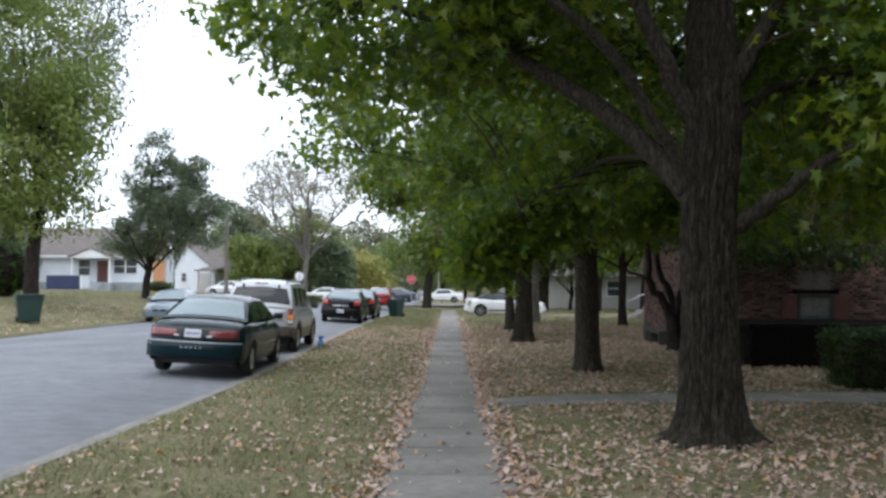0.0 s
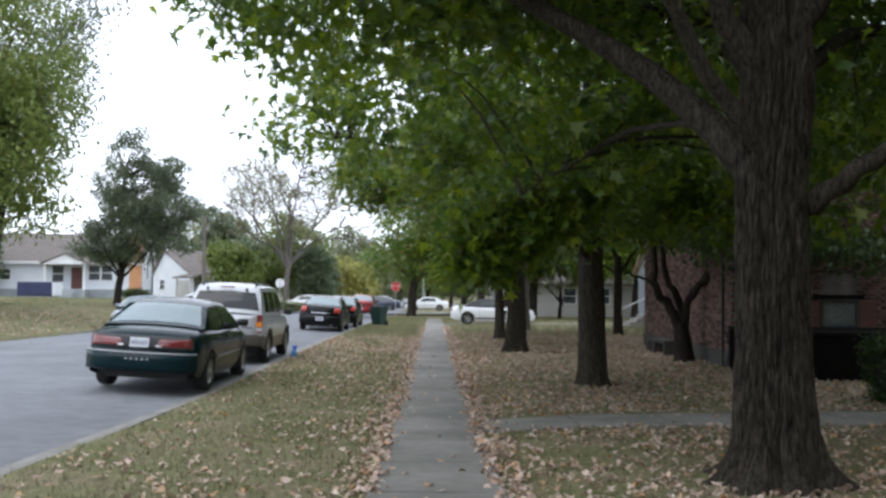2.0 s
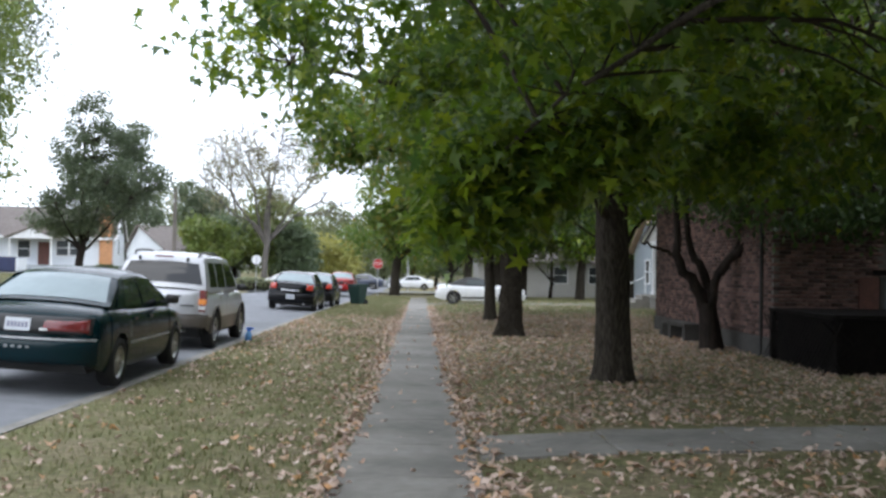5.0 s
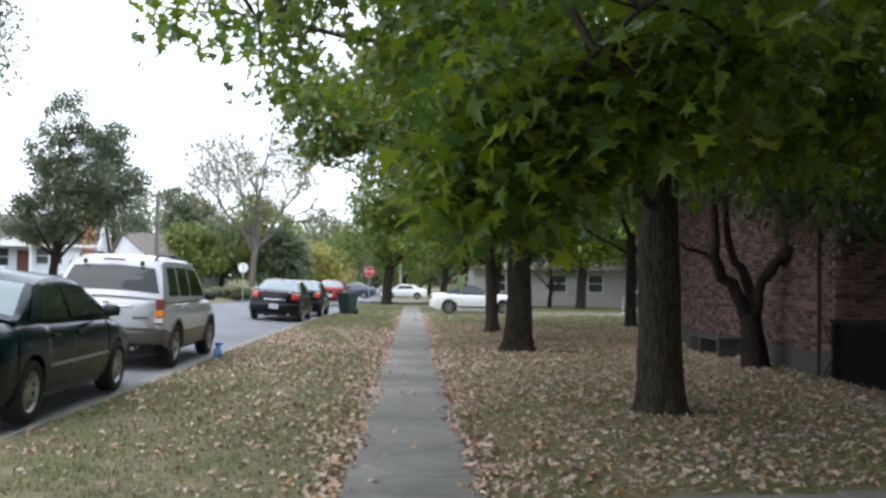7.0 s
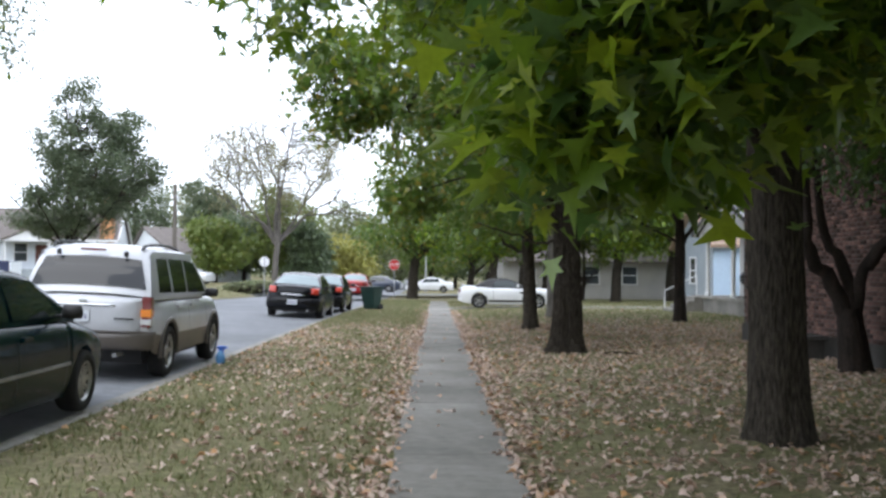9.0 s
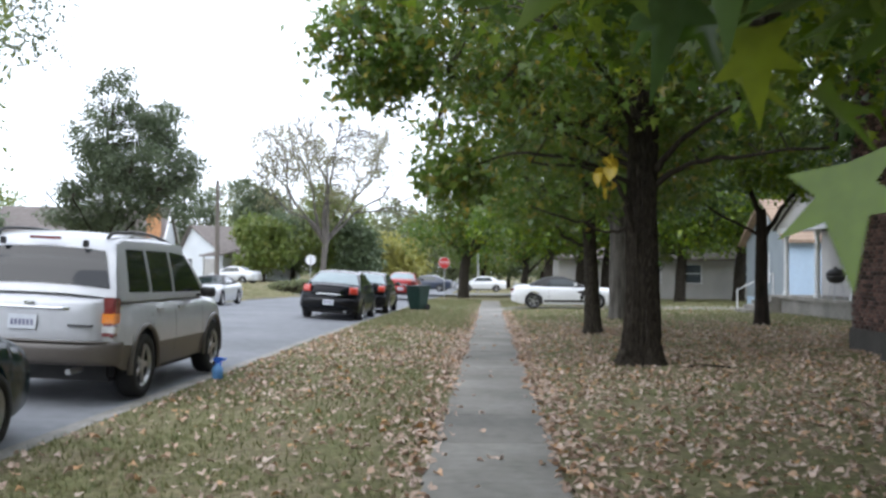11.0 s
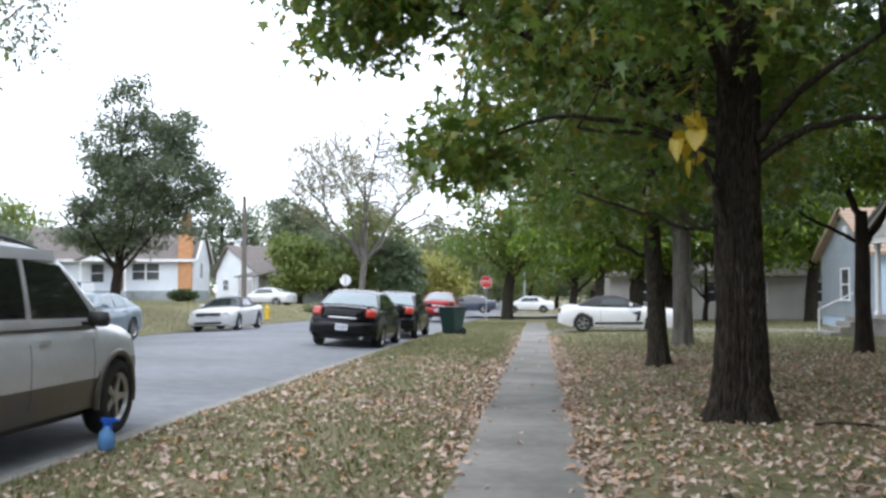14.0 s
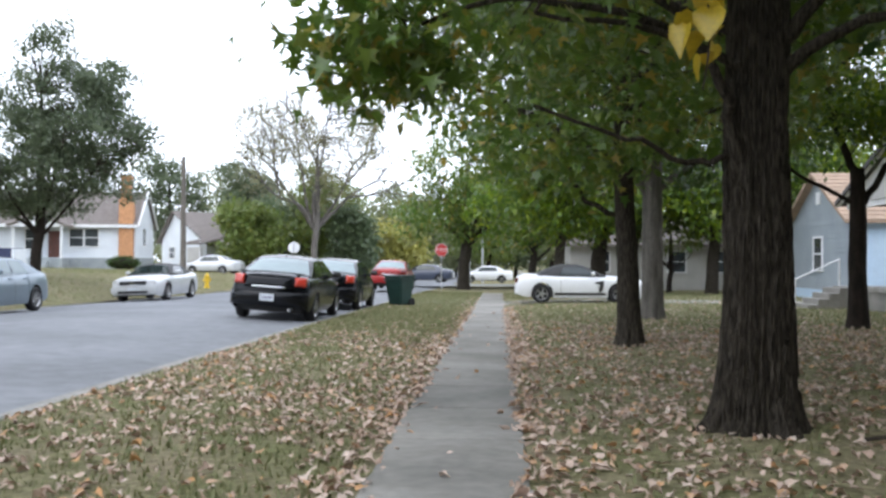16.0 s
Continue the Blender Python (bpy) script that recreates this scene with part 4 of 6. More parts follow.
# ---- houses ----
def window(house, x, y, z, w, h, axis, glass=None, shutters=None, sash=True, trim=None):
    """A framed window standing on a wall that faces along -x or -y; (x, y, z) is the middle of its sill."""
    def b(u0, u1, z0, z1, d0, d1, bev=0.0):
        if axis == "y":
            return block(x + u0, x + u1, y - d1, y - d0, z + z0, z + z1, bev)
        return block(x - d1, x - d0, y + u0, y + u1, z + z0, z + z1, bev)
    trim = trim or trim_white
    win = part("window", b(-w / 2, w / 2, 0, h, -0.03, 0.012), glass or window_glass, house)
    for u0, u1, z0, z1 in ((-w / 2 - 0.08, -w / 2, -0.02, h + 0.08), (w / 2, w / 2 + 0.08, -0.02, h + 0.08), (-w / 2, w / 2, h, h + 0.08)):
        part("frame", b(u0, u1, z0, z1, -0.02, 0.05), trim, win)
    part("sill", b(-w / 2 - 0.1, w / 2 + 0.1, -0.07, 0, -0.02, 0.09), trim, win)
    if sash:
        part("sash_bar", b(-w / 2, w / 2, h * 0.48, h * 0.53, 0.0, 0.03), trim, win)
    if shutters:
        for u in (-w / 2 - 0.09 - 0.38, w / 2 + 0.09):
            sh = part("shutter", b(u, u + 0.38, -0.05, h + 0.06, 0.0, 0.05, 0.008), shutters, house)
    return win


def slope(x0, x1, ya, za, yb, zb, thick=0.12, along="x", course=0.35):
    """A pitched roof sheet with shingle courses from the eave (ya, za) to the ridge (yb, zb); along: the way of the ridge."""
    n = max(2, int(math.hypot(yb - ya, zb - za) / course))
    bm = bmesh.new()
    line = [(ya, za - thick)]
    for i in range(n):
        p0, p1 = i / n, (i + 1) / n
        line += [(ya + (yb - ya) * p0, za + (zb - za) * p0 + 0.035), (ya + (yb - ya) * p1, za + (zb - za) * p1 + 0.005)]
    line.append((yb, zb - thick))
    ends = [[bm.verts.new((x, p[0], p[1]) if along == "x" else (p[0], x, p[1])) for p in line] for x in (x0, x1)]
    k = len(line)
    for i in range(k):
        j = (i + 1) % k
        bm.faces.new((ends[0][i], ends[0][j], ends[1][j], ends[1][i]))
    bm.faces.new(ends[0]), bm.faces.new(ends[1][::-1])
    bmesh.ops.recalc_face_normals(bm, faces=bm.faces)
    return bm


def gable(pts, thick, axis):
    """A triangular wall of some thickness: pts in (u, z), at a place along the axis."""
    bm = bmesh.new()
    at, tri = pts
    rings = []
    for d in (0, thick):
        rings.append([bm.verts.new((at + d, u, z) if axis == "x" else (u, at + d, z)) for u, z in tri])
    bm.faces.new(rings[0]), bm.faces.new(rings[1][::-1])
    k = len(tri)
    for i in range(k):
        bm.faces.new((rings[0][i], rings[0][(i + 1) % k], rings[1][(i + 1) % k], rings[1][i]))
    bmesh.ops.recalc_face_normals(bm, faces=bm.faces)
    return bm


# white house with a porch across the street
hz = 0.85
h = thing("house", "white boarded house with porch, grey roof and orange brick chimney", "house", Matrix.Translation((-28.4, 90, 0)) @ Matrix.Rotation(radians(11), 4, "Z") @ Matrix.Translation((28.4, -90, 0)))
x0, x1, y0, y1 = -42.3, -28.4, 90.0, 98.0
part("wall", block(x0, x1, y0, y1, hz + 0.6, hz + 3.3), siding_white, h)
part("siding", sided(x0, x1, y0 - 0.005, y1, hz + 0.6, hz + 3.3, "y", 0.2, 0.02), siding_white, h)
part("foundation", block(x0 - 0.02, x1 + 0.02, y0 - 0.03, y1, hz - 0.6, hz + 0.6), foundation, h, "pale blue-grey foundation")
part("roof", slope(x0 - 0.4, x1 + 0.25, y0 - 0.5, hz + 3.15, 94, hz + 6.1), shingle_brown, h, "grey-brown shingles")
part("roof", slope(x0 - 0.4, x1 + 0.25, y1 + 0.5, hz + 3.15, 94, hz + 6.1), shingle_brown, h)
part("gable_wall", gable((x1 - 0.15, [(y0, hz + 3.3), (y1, hz + 3.3), (94, hz + 6.0)]), 0.16, "x"), siding_white, h)
part("fascia", block(x0 - 0.4, x1 + 0.25, y0 - 0.58, y0 - 0.5, hz + 2.98, hz + 3.2), trim_white, h)
for ya, yb in ((y0 - 0.5, 94), (y1 + 0.5, 94)):
    v, f = tube_arrays([(x1 + 0.28, ya, hz + 3.1), (x1 + 0.28, yb, hz + 6.1)], [0.12, 0.12], 4)
    part("bargeboard", np_mesh("bargeboard", v, f, trim_white), trim_white, h)
ch = part("chimney", block(x1 - 1.25, x1 - 0.15, y0 - 0.35, y0 + 0.5, hz - 0.3, hz + 5.2, 0.02), brick_orange, h, "orange brick chimney on the front wall")
part("chimney_top", block(x1 - 1.1, x1 - 0.35, y0 - 0.3, y0 + 0.45, hz + 5.2, hz + 6.9, 0.02), brick_orange, ch)
part("chimney_cap", block(x1 - 1.16, x1 - 0.29, y0 - 0.36, y0 + 0.51, hz + 6.9, hz + 7.05, 0.02), brick_orange, ch)
for xx, ww in ((-32.9, 1.0), (-31.75, 1.0), (-40.9, 0.85)):
    window(h, xx, y0 - 0.02, hz + 1.5, ww, 1.35 if ww > 0.9 else 0.95, "y")
win = window(h, -36.2, y0 - 0.02, hz + 1.3, 1.0, 1.5, "y")
part("door", block(-35.0, -34.0, y0 - 0.06, y0, hz + 0.62, hz + 2.7, 0.01), shutter_red, h, "brown front door")
part("side_window", block(x1, x1 + 0.06, 93.2, 94.1, hz + 1.7, hz + 3.0), window_glass, h)
part("porch_floor", block(-37.0, -33.4, y0 - 2.2, y0, hz - 0.3, hz + 0.55, 0.02), foundation, h)
part("porch_roof", slope(y0 - 2.5, y0 + 1.0, -37.4, hz + 3.1, -35.2, hz + 4.0, along="y"), shingle_brown, h)
part("porch_roof", slope(y0 - 2.5, y0 + 1.0, -33.0, hz + 3.1, -35.2, hz + 4.0, along="y"), shingle_brown, h)
part("porch_gable", gable((y0 - 2.35, [(-37.2, hz + 2.95), (-33.2, hz + 2.95), (-35.2, hz + 3.85)]), 0.12, "y"), trim_white, h)
for xx in (-37.0, -33.5):
    part("porch_post", lathe([(0.14, 0), (0.14, 0.1), (0.10, 0.15), (0.09, 2.2), (0.13, 2.25), (0.13, 2.4)], 12, m=Matrix.Translation((xx, y0 - 2.1, hz + 0.55))), trim_white, h)
for i in range(3):
    part("step", block(-36.0, -34.4, y0 - 2.5 - 0.3 * i, y0 - 2.2 - 0.3 * i, hz - 0.4, hz + 0.4 - 0.19 * i), foundation, h)

# garage-like house next to it
h = thing("house", "low white house with a brown roof and lean-to", "house", Matrix.Translation((-27, 108, 0)) @ Matrix.Rotation(radians(-38), 4, "Z") @ Matrix.Translation((27, -108, 0)))
x0, x1, y0, y1, hz2 = -31.0, -23.5, 104.0, 114.0, 0.5
part("wall", block(x0, x1, y0, y1, hz2 - 0.5, hz2 + 2.7), siding_white, h)
part("gable_wall", gable((y0 - 0.002, [(x0, hz2 + 2.7), (x1, hz2 + 2.7), ((x0 + x1) / 2 - 1.5, hz2 + 5.3)]), 0.16, "y"), siding_white, h)
part("roof", slope(y0 - 0.4, y1 + 0.4, x0 - 0.4, hz2 + 2.5, (x0 + x1) / 2 - 1.5, hz2 + 5.5, along="y"), shingle_brown, h)
part("roof", slope(y0 - 0.4, y1 + 0.4, x1 + 0.9, hz2 + 2.2, (x0 + x1) / 2 - 1.5, hz2 + 5.5, along="y"), shingle_brown, h)
window(h, -29.2, y0 - 0.01, hz2 + 1.0, 0.9, 1.0, "y")
part("garage_door", block(-26.6, -24.2, y0 - 0.05, y0, hz2 - 0.3, hz2 + 2.0, 0.01), siding_grey, h)
part("lean_to_roof", slope(-24.0, -20.8, 101.5, hz2 + 2.3, 105.0, hz2 + 3.0), shingle_brown, h)
for xx in (-23.6, -21.2):
    part("lean_to_post", block(xx - 0.07, xx + 0.07, 101.7, 101.84, hz2 - 0.6, hz2 + 2.4), trim_white, h)

# grey house with a gabled porch on the near side
h = thing("house", "grey boarded house with a white gabled porch and concrete steps", "house", pose(1.3, 0, 0))
bx, pz = 11.6, 0.58
part("wall", block(bx, 22, 38.6, 47.6, -0.3, 3.3), siding_grey, h)
part("siding", sided(bx - 0.005, 22, 38.6, 47.6, 0.5, 3.3, "x", 0.16, 0.018), siding_grey, h)
part("siding", sided(bx, 22, 38.595, 47.6, 0.5, 3.3, "y", 0.16, 0.018), siding_grey, h)
part("roof", slope(38.2, 48.0, bx - 0.5, 3.2, 16.8, 6.2, along="y"), shingle_dark, h, "dark shingles")
part("roof", slope(38.2, 48.0, 22.5, 3.2, 16.8, 6.2, along="y"), shingle_dark, h)
part("gable_wall", gable((38.6, [(bx, 3.3), (22, 3.3), (16.8, 6.0)]), 0.16, "y"), siding_grey, h)
part("porch_floor", block(9.75, bx, 39.4, 46.7, -0.3, pz, 0.025), concrete, h, "grey concrete porch floor")
part("porch_edge", block(9.68, 9.80, 39.35, 46.75, pz - 0.12, pz + 0.012, 0.01), kerb_stone, h)
part("porch_roof", slope(9.3, 13.5, 46.9, 3.15, 43.2, 4.6), shingle_dark, h)
part("porch_roof", slope(9.3, 13.5, 39.4, 3.15, 43.2, 4.6), shingle_dark, h)
part("porch_gable", gable((9.55, [(46.6, 3.1), (39.7, 3.1), (43.2, 4.42)]), 0.12, "x"), siding_grey, h, "pale grey gable")
for ya in (46.95, 39.35):
    v, f = tube_arrays([(9.42, ya, 3.08), (9.42, 43.2, 4.55)], [0.11, 0.11], 4)
    part("bargeboard", np_mesh("bargeboard", v, f, trim_white), trim_white, h, "white bargeboard")
part("beam", block(9.6, 9.78, 39.6, 46.7, 2.92, 3.12), trim_white, h)
for yy in (46.35, 43.0, 39.8):
    part("porch_post", lathe([(0.13, 0), (0.13, 0.12), (0.095, 0.16), (0.085, 2.15), (0.12, 2.2), (0.12, 2.34)], 14, m=Matrix.Translation((9.85, yy, pz))), trim_white, h, "white round post")
for i in range(4):
    part("step", block(9.72 - 0.32 * (i + 1), 9.72 - 0.32 * i + 0.01, 46.75, 48.3, -0.4, pz - 0.17 * i - 0.06, 0.012), concrete, h)
part("step_landing", block(9.72, bx, 46.75, 48.3, -0.4, pz - 0.02, 0.012), concrete, h)
for yy in (48.2,):
    v, f = tube_arrays([(8.5, yy, 0.75), (9.9, yy, 1.42)], [0.025, 0.025], 8)
    rail = part("handrail", np_mesh("handrail", v, f, trim_white, True), trim_white, h, "white handrail")
    for xx, zt in ((8.5, 0.75), (9.9, 1.42)):
        part("rail_post", block(xx - 0.025, xx + 0.025, yy - 0.025, yy + 0.025, -0.25, zt), trim_white, rail)
window(h, bx - 0.02, 41.0, 1.35, 0.95, 1.45, "x")
window(h, bx - 0.02, 44.6, 1.35, 0.95, 1.45, "x")
part("door", block(bx - 0.05, bx, 42.2, 43.2, pz, pz + 2.1, 0.01), trim_white, h)
# grill on the porch
g = thing("grill", "black kettle grill on three legs on the porch", "grill", pose(11.0, 40.9, pz))
part("bowl", lathe([(0.05, 0.52), (0.2, 0.56), (0.28, 0.68), (0.29, 0.76)], 20), black_trim, g, smooth=True)
part("lid", lathe([(0.295, 0.765), (0.28, 0.88), (0.18, 0.98), (0.03, 1.01)], 20), black_trim, g, smooth=True)
for i in range(3):
    a = i * 2.1
    part("leg", np_mesh("leg", *tube_arrays([(0.3 * math.cos(a), 0.3 * math.sin(a), 0), (0.18 * math.cos(a), 0.18 * math.sin(a), 0.56)], [0.012, 0.012], 6), metal_grey, True), metal_grey, g)
part("handle", block(-0.06, 0.06, -0.02, 0.02, 1.0, 1.05, 0.008), black_wood, g)

# pale blue house behind it
h = thing("house", "pale blue boarded house with a tan shingle roof", "house", pose(1.4, 0, 0))
x0, x1, y0, y1 = 12.1, 22, 53.5, 60.5
part("wall", block(x0, x1, y0, y1, -0.4, 3.0), siding_blue, h)
part("siding", sided(x0, x1, y0 - 0.005, y1, 0.2, 3.0, "y", 0.18, 0.018), siding_blue, h, "pale blue boards")
# street side and its gable take the boards with shade in their colour
part("siding", sided(x0 - 0.005, x1, y0, y1, 0.2, 3.0, "x", 0.18, 0.018), siding_blue_shaded, h, "pale blue boards darkened for the shaded street side")
part("roof", slope(x0 - 0.35, x1 + 0.3, y0 - 0.4, 2.9, 57, 5.0), shingle_tan, h, "tan shingles")
part("roof", slope(x0 - 0.35, x1 + 0.3, y1 + 0.4, 2.9, 57, 5.0), shingle_tan, h)
part("gable_wall", gable((x0, [(y1, 3.0), (y0, 3.0), (57, 4.9)]), 0.15, "x"), siding_blue_shaded, h)
window(h, x0 - 0.02, 57.0, 1.0, 1.0, 1.3, "x")
part("vent", block(x0 - 0.05, x0, 56.75, 57.25, 3.7, 4.2, 0.01), trim_white, h)

# long grey house past the driveway
h = thing("house", "long low grey house far behind the lawn", "house")
x0, x1, y0, y1, gz = 4.6, 24, 74.0, 82.0, -0.3
part("wall", block(x0, x1, y0, y1, gz - 0.3, gz + 2.7), siding_grey, h)
part("siding", sided(x0, x1, y0 - 0.005, y1, gz, gz + 2.7, "y", 0.22, 0.02), siding_grey, h)
part("roof", slope(x0 - 0.4, x1 + 0.4, y0 - 0.5, gz + 2.6, 78, gz + 4.4), shingle_brown, h)
part("roof", slope(x0 - 0.4, x1 + 0.4, y1 + 0.5, gz + 2.6, 78, gz + 4.4), shingle_brown, h)
part("gable_wall", gable((x0, [(y1, gz + 2.7), (y0, gz + 2.7), (78, gz + 4.3)]), 0.15, "x"), siding_grey, h)
for xx in (6.4, 10.9, 13.6, 17.0):
    window(h, xx, y0 - 0.02, gz + 1.0, 1.0, 1.2, "y")

# brick house
brick_house = thing("house", "dark red brick house with white sash window and brown shutters", "house")
BX, BY0, BY1, BZ = 6.55, 19.3, 27.85, 6.6
part("wall", block(BX + 0.012, 17, BY0 + 0.012, BY1, 0.0, BZ), mortar, brick_house, "mortared brick wall")
part("base_course", block(BX - 0.03, 17, BY0 - 0.03, BY1 + 0.03, -0.2, 0.46, 0.015), base_dark, brick_house, "rendered base course")
part("roof", slope(BX - 0.5, 17.5, BY0 - 0.5, BZ, 23.2, BZ + 2.3), shingle_dark, brick_house)
part("roof", slope(BX - 0.5, 17.5, BY1 + 0.5, BZ, 23.2, BZ + 2.3), shingle_dark, brick_house)
part("downpipe", block(BX - 0.06, BX + 0.02, BY0 + 0.45, BY0 + 0.54, 0.1, BZ, 0.015), black_trim, brick_house)
w = window(brick_house, 8.95, BY0 - 0.012, 0.98, 0.72, 0.56, "y", window_bright, shutter_red, False, base_dark)
part("lintel", block(8.4, 9.5, BY0 - 0.06, BY0 + 0.02, 1.64, 1.74, 0.008), black_wood, brick_house)
part("step_block", block(5.98, 6.5, 24.9, 25.2, -0.05, 0.42, 0.02), base_dark, brick_house)
wl = thing("bench", "low dark stone bench against the brick wall", "bench", pose(6.17, 23.8, float(land(6.1, 24))))
part("seat", block(-0.2, 0.22, -0.75, 0.75, 0.34, 0.42, 0.015), base_dark, wl)
for yy in (-0.6, 0.6):
    part("support", block(-0.16, 0.18, yy - 0.08, yy + 0.08, -0.03, 0.34, 0.012), base_dark, wl)

# dark lattice-sided deck
deck = thing("deck", "dark stained wooden deck with lattice sides", "deck", pose(0.47, 0, 0))
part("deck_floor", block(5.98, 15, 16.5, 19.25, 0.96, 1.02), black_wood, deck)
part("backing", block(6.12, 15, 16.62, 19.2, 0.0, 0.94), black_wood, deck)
for xx, yy in ((6.0, 16.52), (6.0, 19.15), (8.4, 16.52), (10.8, 16.52), (13.2, 16.52)):
    part("post", block(xx, xx + 0.1, yy, yy + 0.1, -0.05, 1.0, 0.006), black_wood, deck)
for axis, length in (("x", 2.6), ("y", 8.8)):
    n = int(length / 0.14)
    for i in range(n):
        for sgn in (1, -1):
            bm = block(-0.6, 0.6, -0.004, 0.004, -0.018, 0.018)
            a = Matrix.Rotation(sgn * radians(45), 4, "Y")
            u = 0.15 + i * 0.14
            if axis == "y":
                mm = Matrix.Translation((6.05 + u, 16.50 - (0.004 if sgn > 0 else -0.004), 0.5)) @ a
            else:
                mm = Matrix.Translation((5.99 - (0.004 if sgn > 0 else -0.004), 16.55 + u, 0.5)) @ Matrix.Rotation(radians(90), 4, "Z") @ a
            bmesh.ops.transform(bm, matrix=mm, verts=bm.verts)
            for v in bm.verts:
                v.co.z = min(max(v.co.z, 0.08), 0.93)
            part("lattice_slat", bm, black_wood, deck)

# ---- street things ----
def wheelie_bin(label, x, y, turn, w=0.78, d=0.78, hh=1.02):
    b = thing("rubbish_cart", label, "rubbish bin", pose(x, y, float(land(x, y)), 0, 0, turn))
    bm = bmesh.new()
    lo = [(-w * 0.36, -d * 0.34, 0.06), (w * 0.36, -d * 0.34, 0.06), (w * 0.36, d * 0.34, 0.06), (-w * 0.36, d * 0.34, 0.06)]
    hi = [(-w / 2, -d / 2, hh), (w / 2, -d / 2, hh), (w / 2, d / 2, hh), (-w / 2, d / 2, hh)]
    a, c = [bm.verts.new(p) for p in lo], [bm.verts.new(p) for p in hi]
    for i in range(4):
        bm.faces.new((a[i], a[(i + 1) % 4], c[(i + 1) % 4], c[i]))
    bm.faces.new(a[::-1]), bm.faces.new(c)
    bmesh.ops.bevel(bm, geom=list(bm.edges), offset=0.035, segments=2, affect="EDGES")
    part("body", bm, bin_green, b)
    bm = block(-w / 2 - 0.03, w / 2 + 0.03, -d / 2 - 0.04, d / 2 + 0.05, hh, hh + 0.075, 0.03)
    part("lid", bm, bin_green, b)
    part("rim_band", block(-w / 2 - 0.015, w / 2 + 0.015, -d / 2 - 0.015, d / 2 + 0.015, hh - 0.1, hh - 0.04, 0.01), bin_green, b)
    part("handle", np_mesh("handle", *tube_arrays([(-w * 0.4, d / 2 + 0.09, hh - 0.03), (w * 0.4, d / 2 + 0.09, hh - 0.03)], [0.016] * 2, 8), black_trim, True), black_trim, b)
    for sx in (-1, 1):
        part("wheel", lathe([(0.02, -0.04), (0.14, -0.035), (0.14, 0.035), (0.02, 0.04)], 18, m=pose(sx * w * 0.4, d * 0.36, 0.14, 0, 90)), rubber, b)
    return b


wheelie_bin("dark green wheeled rubbish cart at the kerb", -2.95, 48.2, -35, 0.74, 0.72, 0.95)
wheelie_bin("dark green wheeled rubbish cart on the far bank", -15.6, 31.0, 30, 0.95, 0.85, 1.0)


def letters(text, size, mat, m, parent, name="sign_text"):
    cu = bpy.data.curves.new(name, "FONT")
    cu.body, cu.size, cu.align_x, cu.align_y, cu.extrude = text, size, "CENTER", "CENTER", 0.002
    ob = new("tmp", cu)
    me = bpy.data.meshes.new_from_object(ob.evaluated_get(bpy.context.evaluated_depsgraph_get()))
    bpy.data.objects.remove(ob)
    me.name = name
    me.transform(m)
    me.materials.clear()
    me.materials.append(mat)
    p = new(name, me)
    p.parent = parent
    return p


def octagon(r, y0, y1, m):
    bm = bmesh.new()
    a = [[bm.verts.new((r * math.cos(radians(22.5 + 45 * i)), y, r * math.sin(radians(22.5 + 45 * i)))) for i in range(8)] for y in (y0, y1)]
    bm.faces.new(a[0]), bm.faces.new(a[1][::-1])
    for i in range(8):
        bm.faces.new((a[0][i], a[1][i], a[1][(i + 1) % 8], a[0][(i + 1) % 8]))
    bmesh.ops.recalc_face_normals(bm, faces=bm.faces)
    bmesh.ops.transform(bm, matrix=m, verts=bm.verts)
    return bm


def stop_sign(x, y, top, facing, label):
    z = float(land(x, y))
    st = thing("stop_sign", label, "road sign", pose(x, y, z))
    hc = top - z
    part("post", block(-0.03, 0.03, 0.02, 0.06, -0.1, hc + 0.3, 0.004), metal_grey, st)
    m = Matrix.Translation((0, 0, hc)) @ (Matrix.Identity(4) if facing else Matrix.Rotation(math.pi, 4, "Z") @ Matrix.Translation((0, -0.08, 0)))
    plate = part("plate", octagon(0.40, -0.006, 0.006, m), sign_white, st, "white-edged octagon")
    part("face", octagon(0.375, -0.011, -0.0065, m), sign_red, plate)
    letters("STOP", 0.27, sign_white, m @ Matrix.Translation((0, -0.013, 0)) @ Matrix.Rotation(radians(90), 4, "X"), plate)
    if not facing:
        part("back", octagon(0.395, 0.0065, 0.010, m), sign_white, plate, "bare pale metal back")


stop_sign(-3.1, 73.0, 1.95, True, "red octagonal stop sign on a metal post")
stop_sign(-13.2, 78.5, 2.15, False, "pale back of an octagonal sign on a post")

hy = thing("fire_hydrant", "yellow fire hydrant on the grass at the far kerb", "hydrant", pose(-15.2, 66.5, float(land(-15.2, 66.5))))
part("barrel", lathe([(0.17, 0), (0.17, 0.05), (0.12, 0.08), (0.12, 0.5), (0.15, 0.52), (0.15, 0.57)], 18), hydrant_yellow, hy)
part("bonnet", lathe([(0.14, 0.57), (0.12, 0.68), (0.05, 0.76), (0.03, 0.82)], 18), hydrant_yellow, hy)
for sx in (-1, 1):
    part("outlet", lathe([(0.06, 0), (0.06, 0.1), (0.045, 0.12)], 12, m=pose(sx * 0.1, 0, 0.42, 0, sx * 90)), hydrant_yellow, hy)

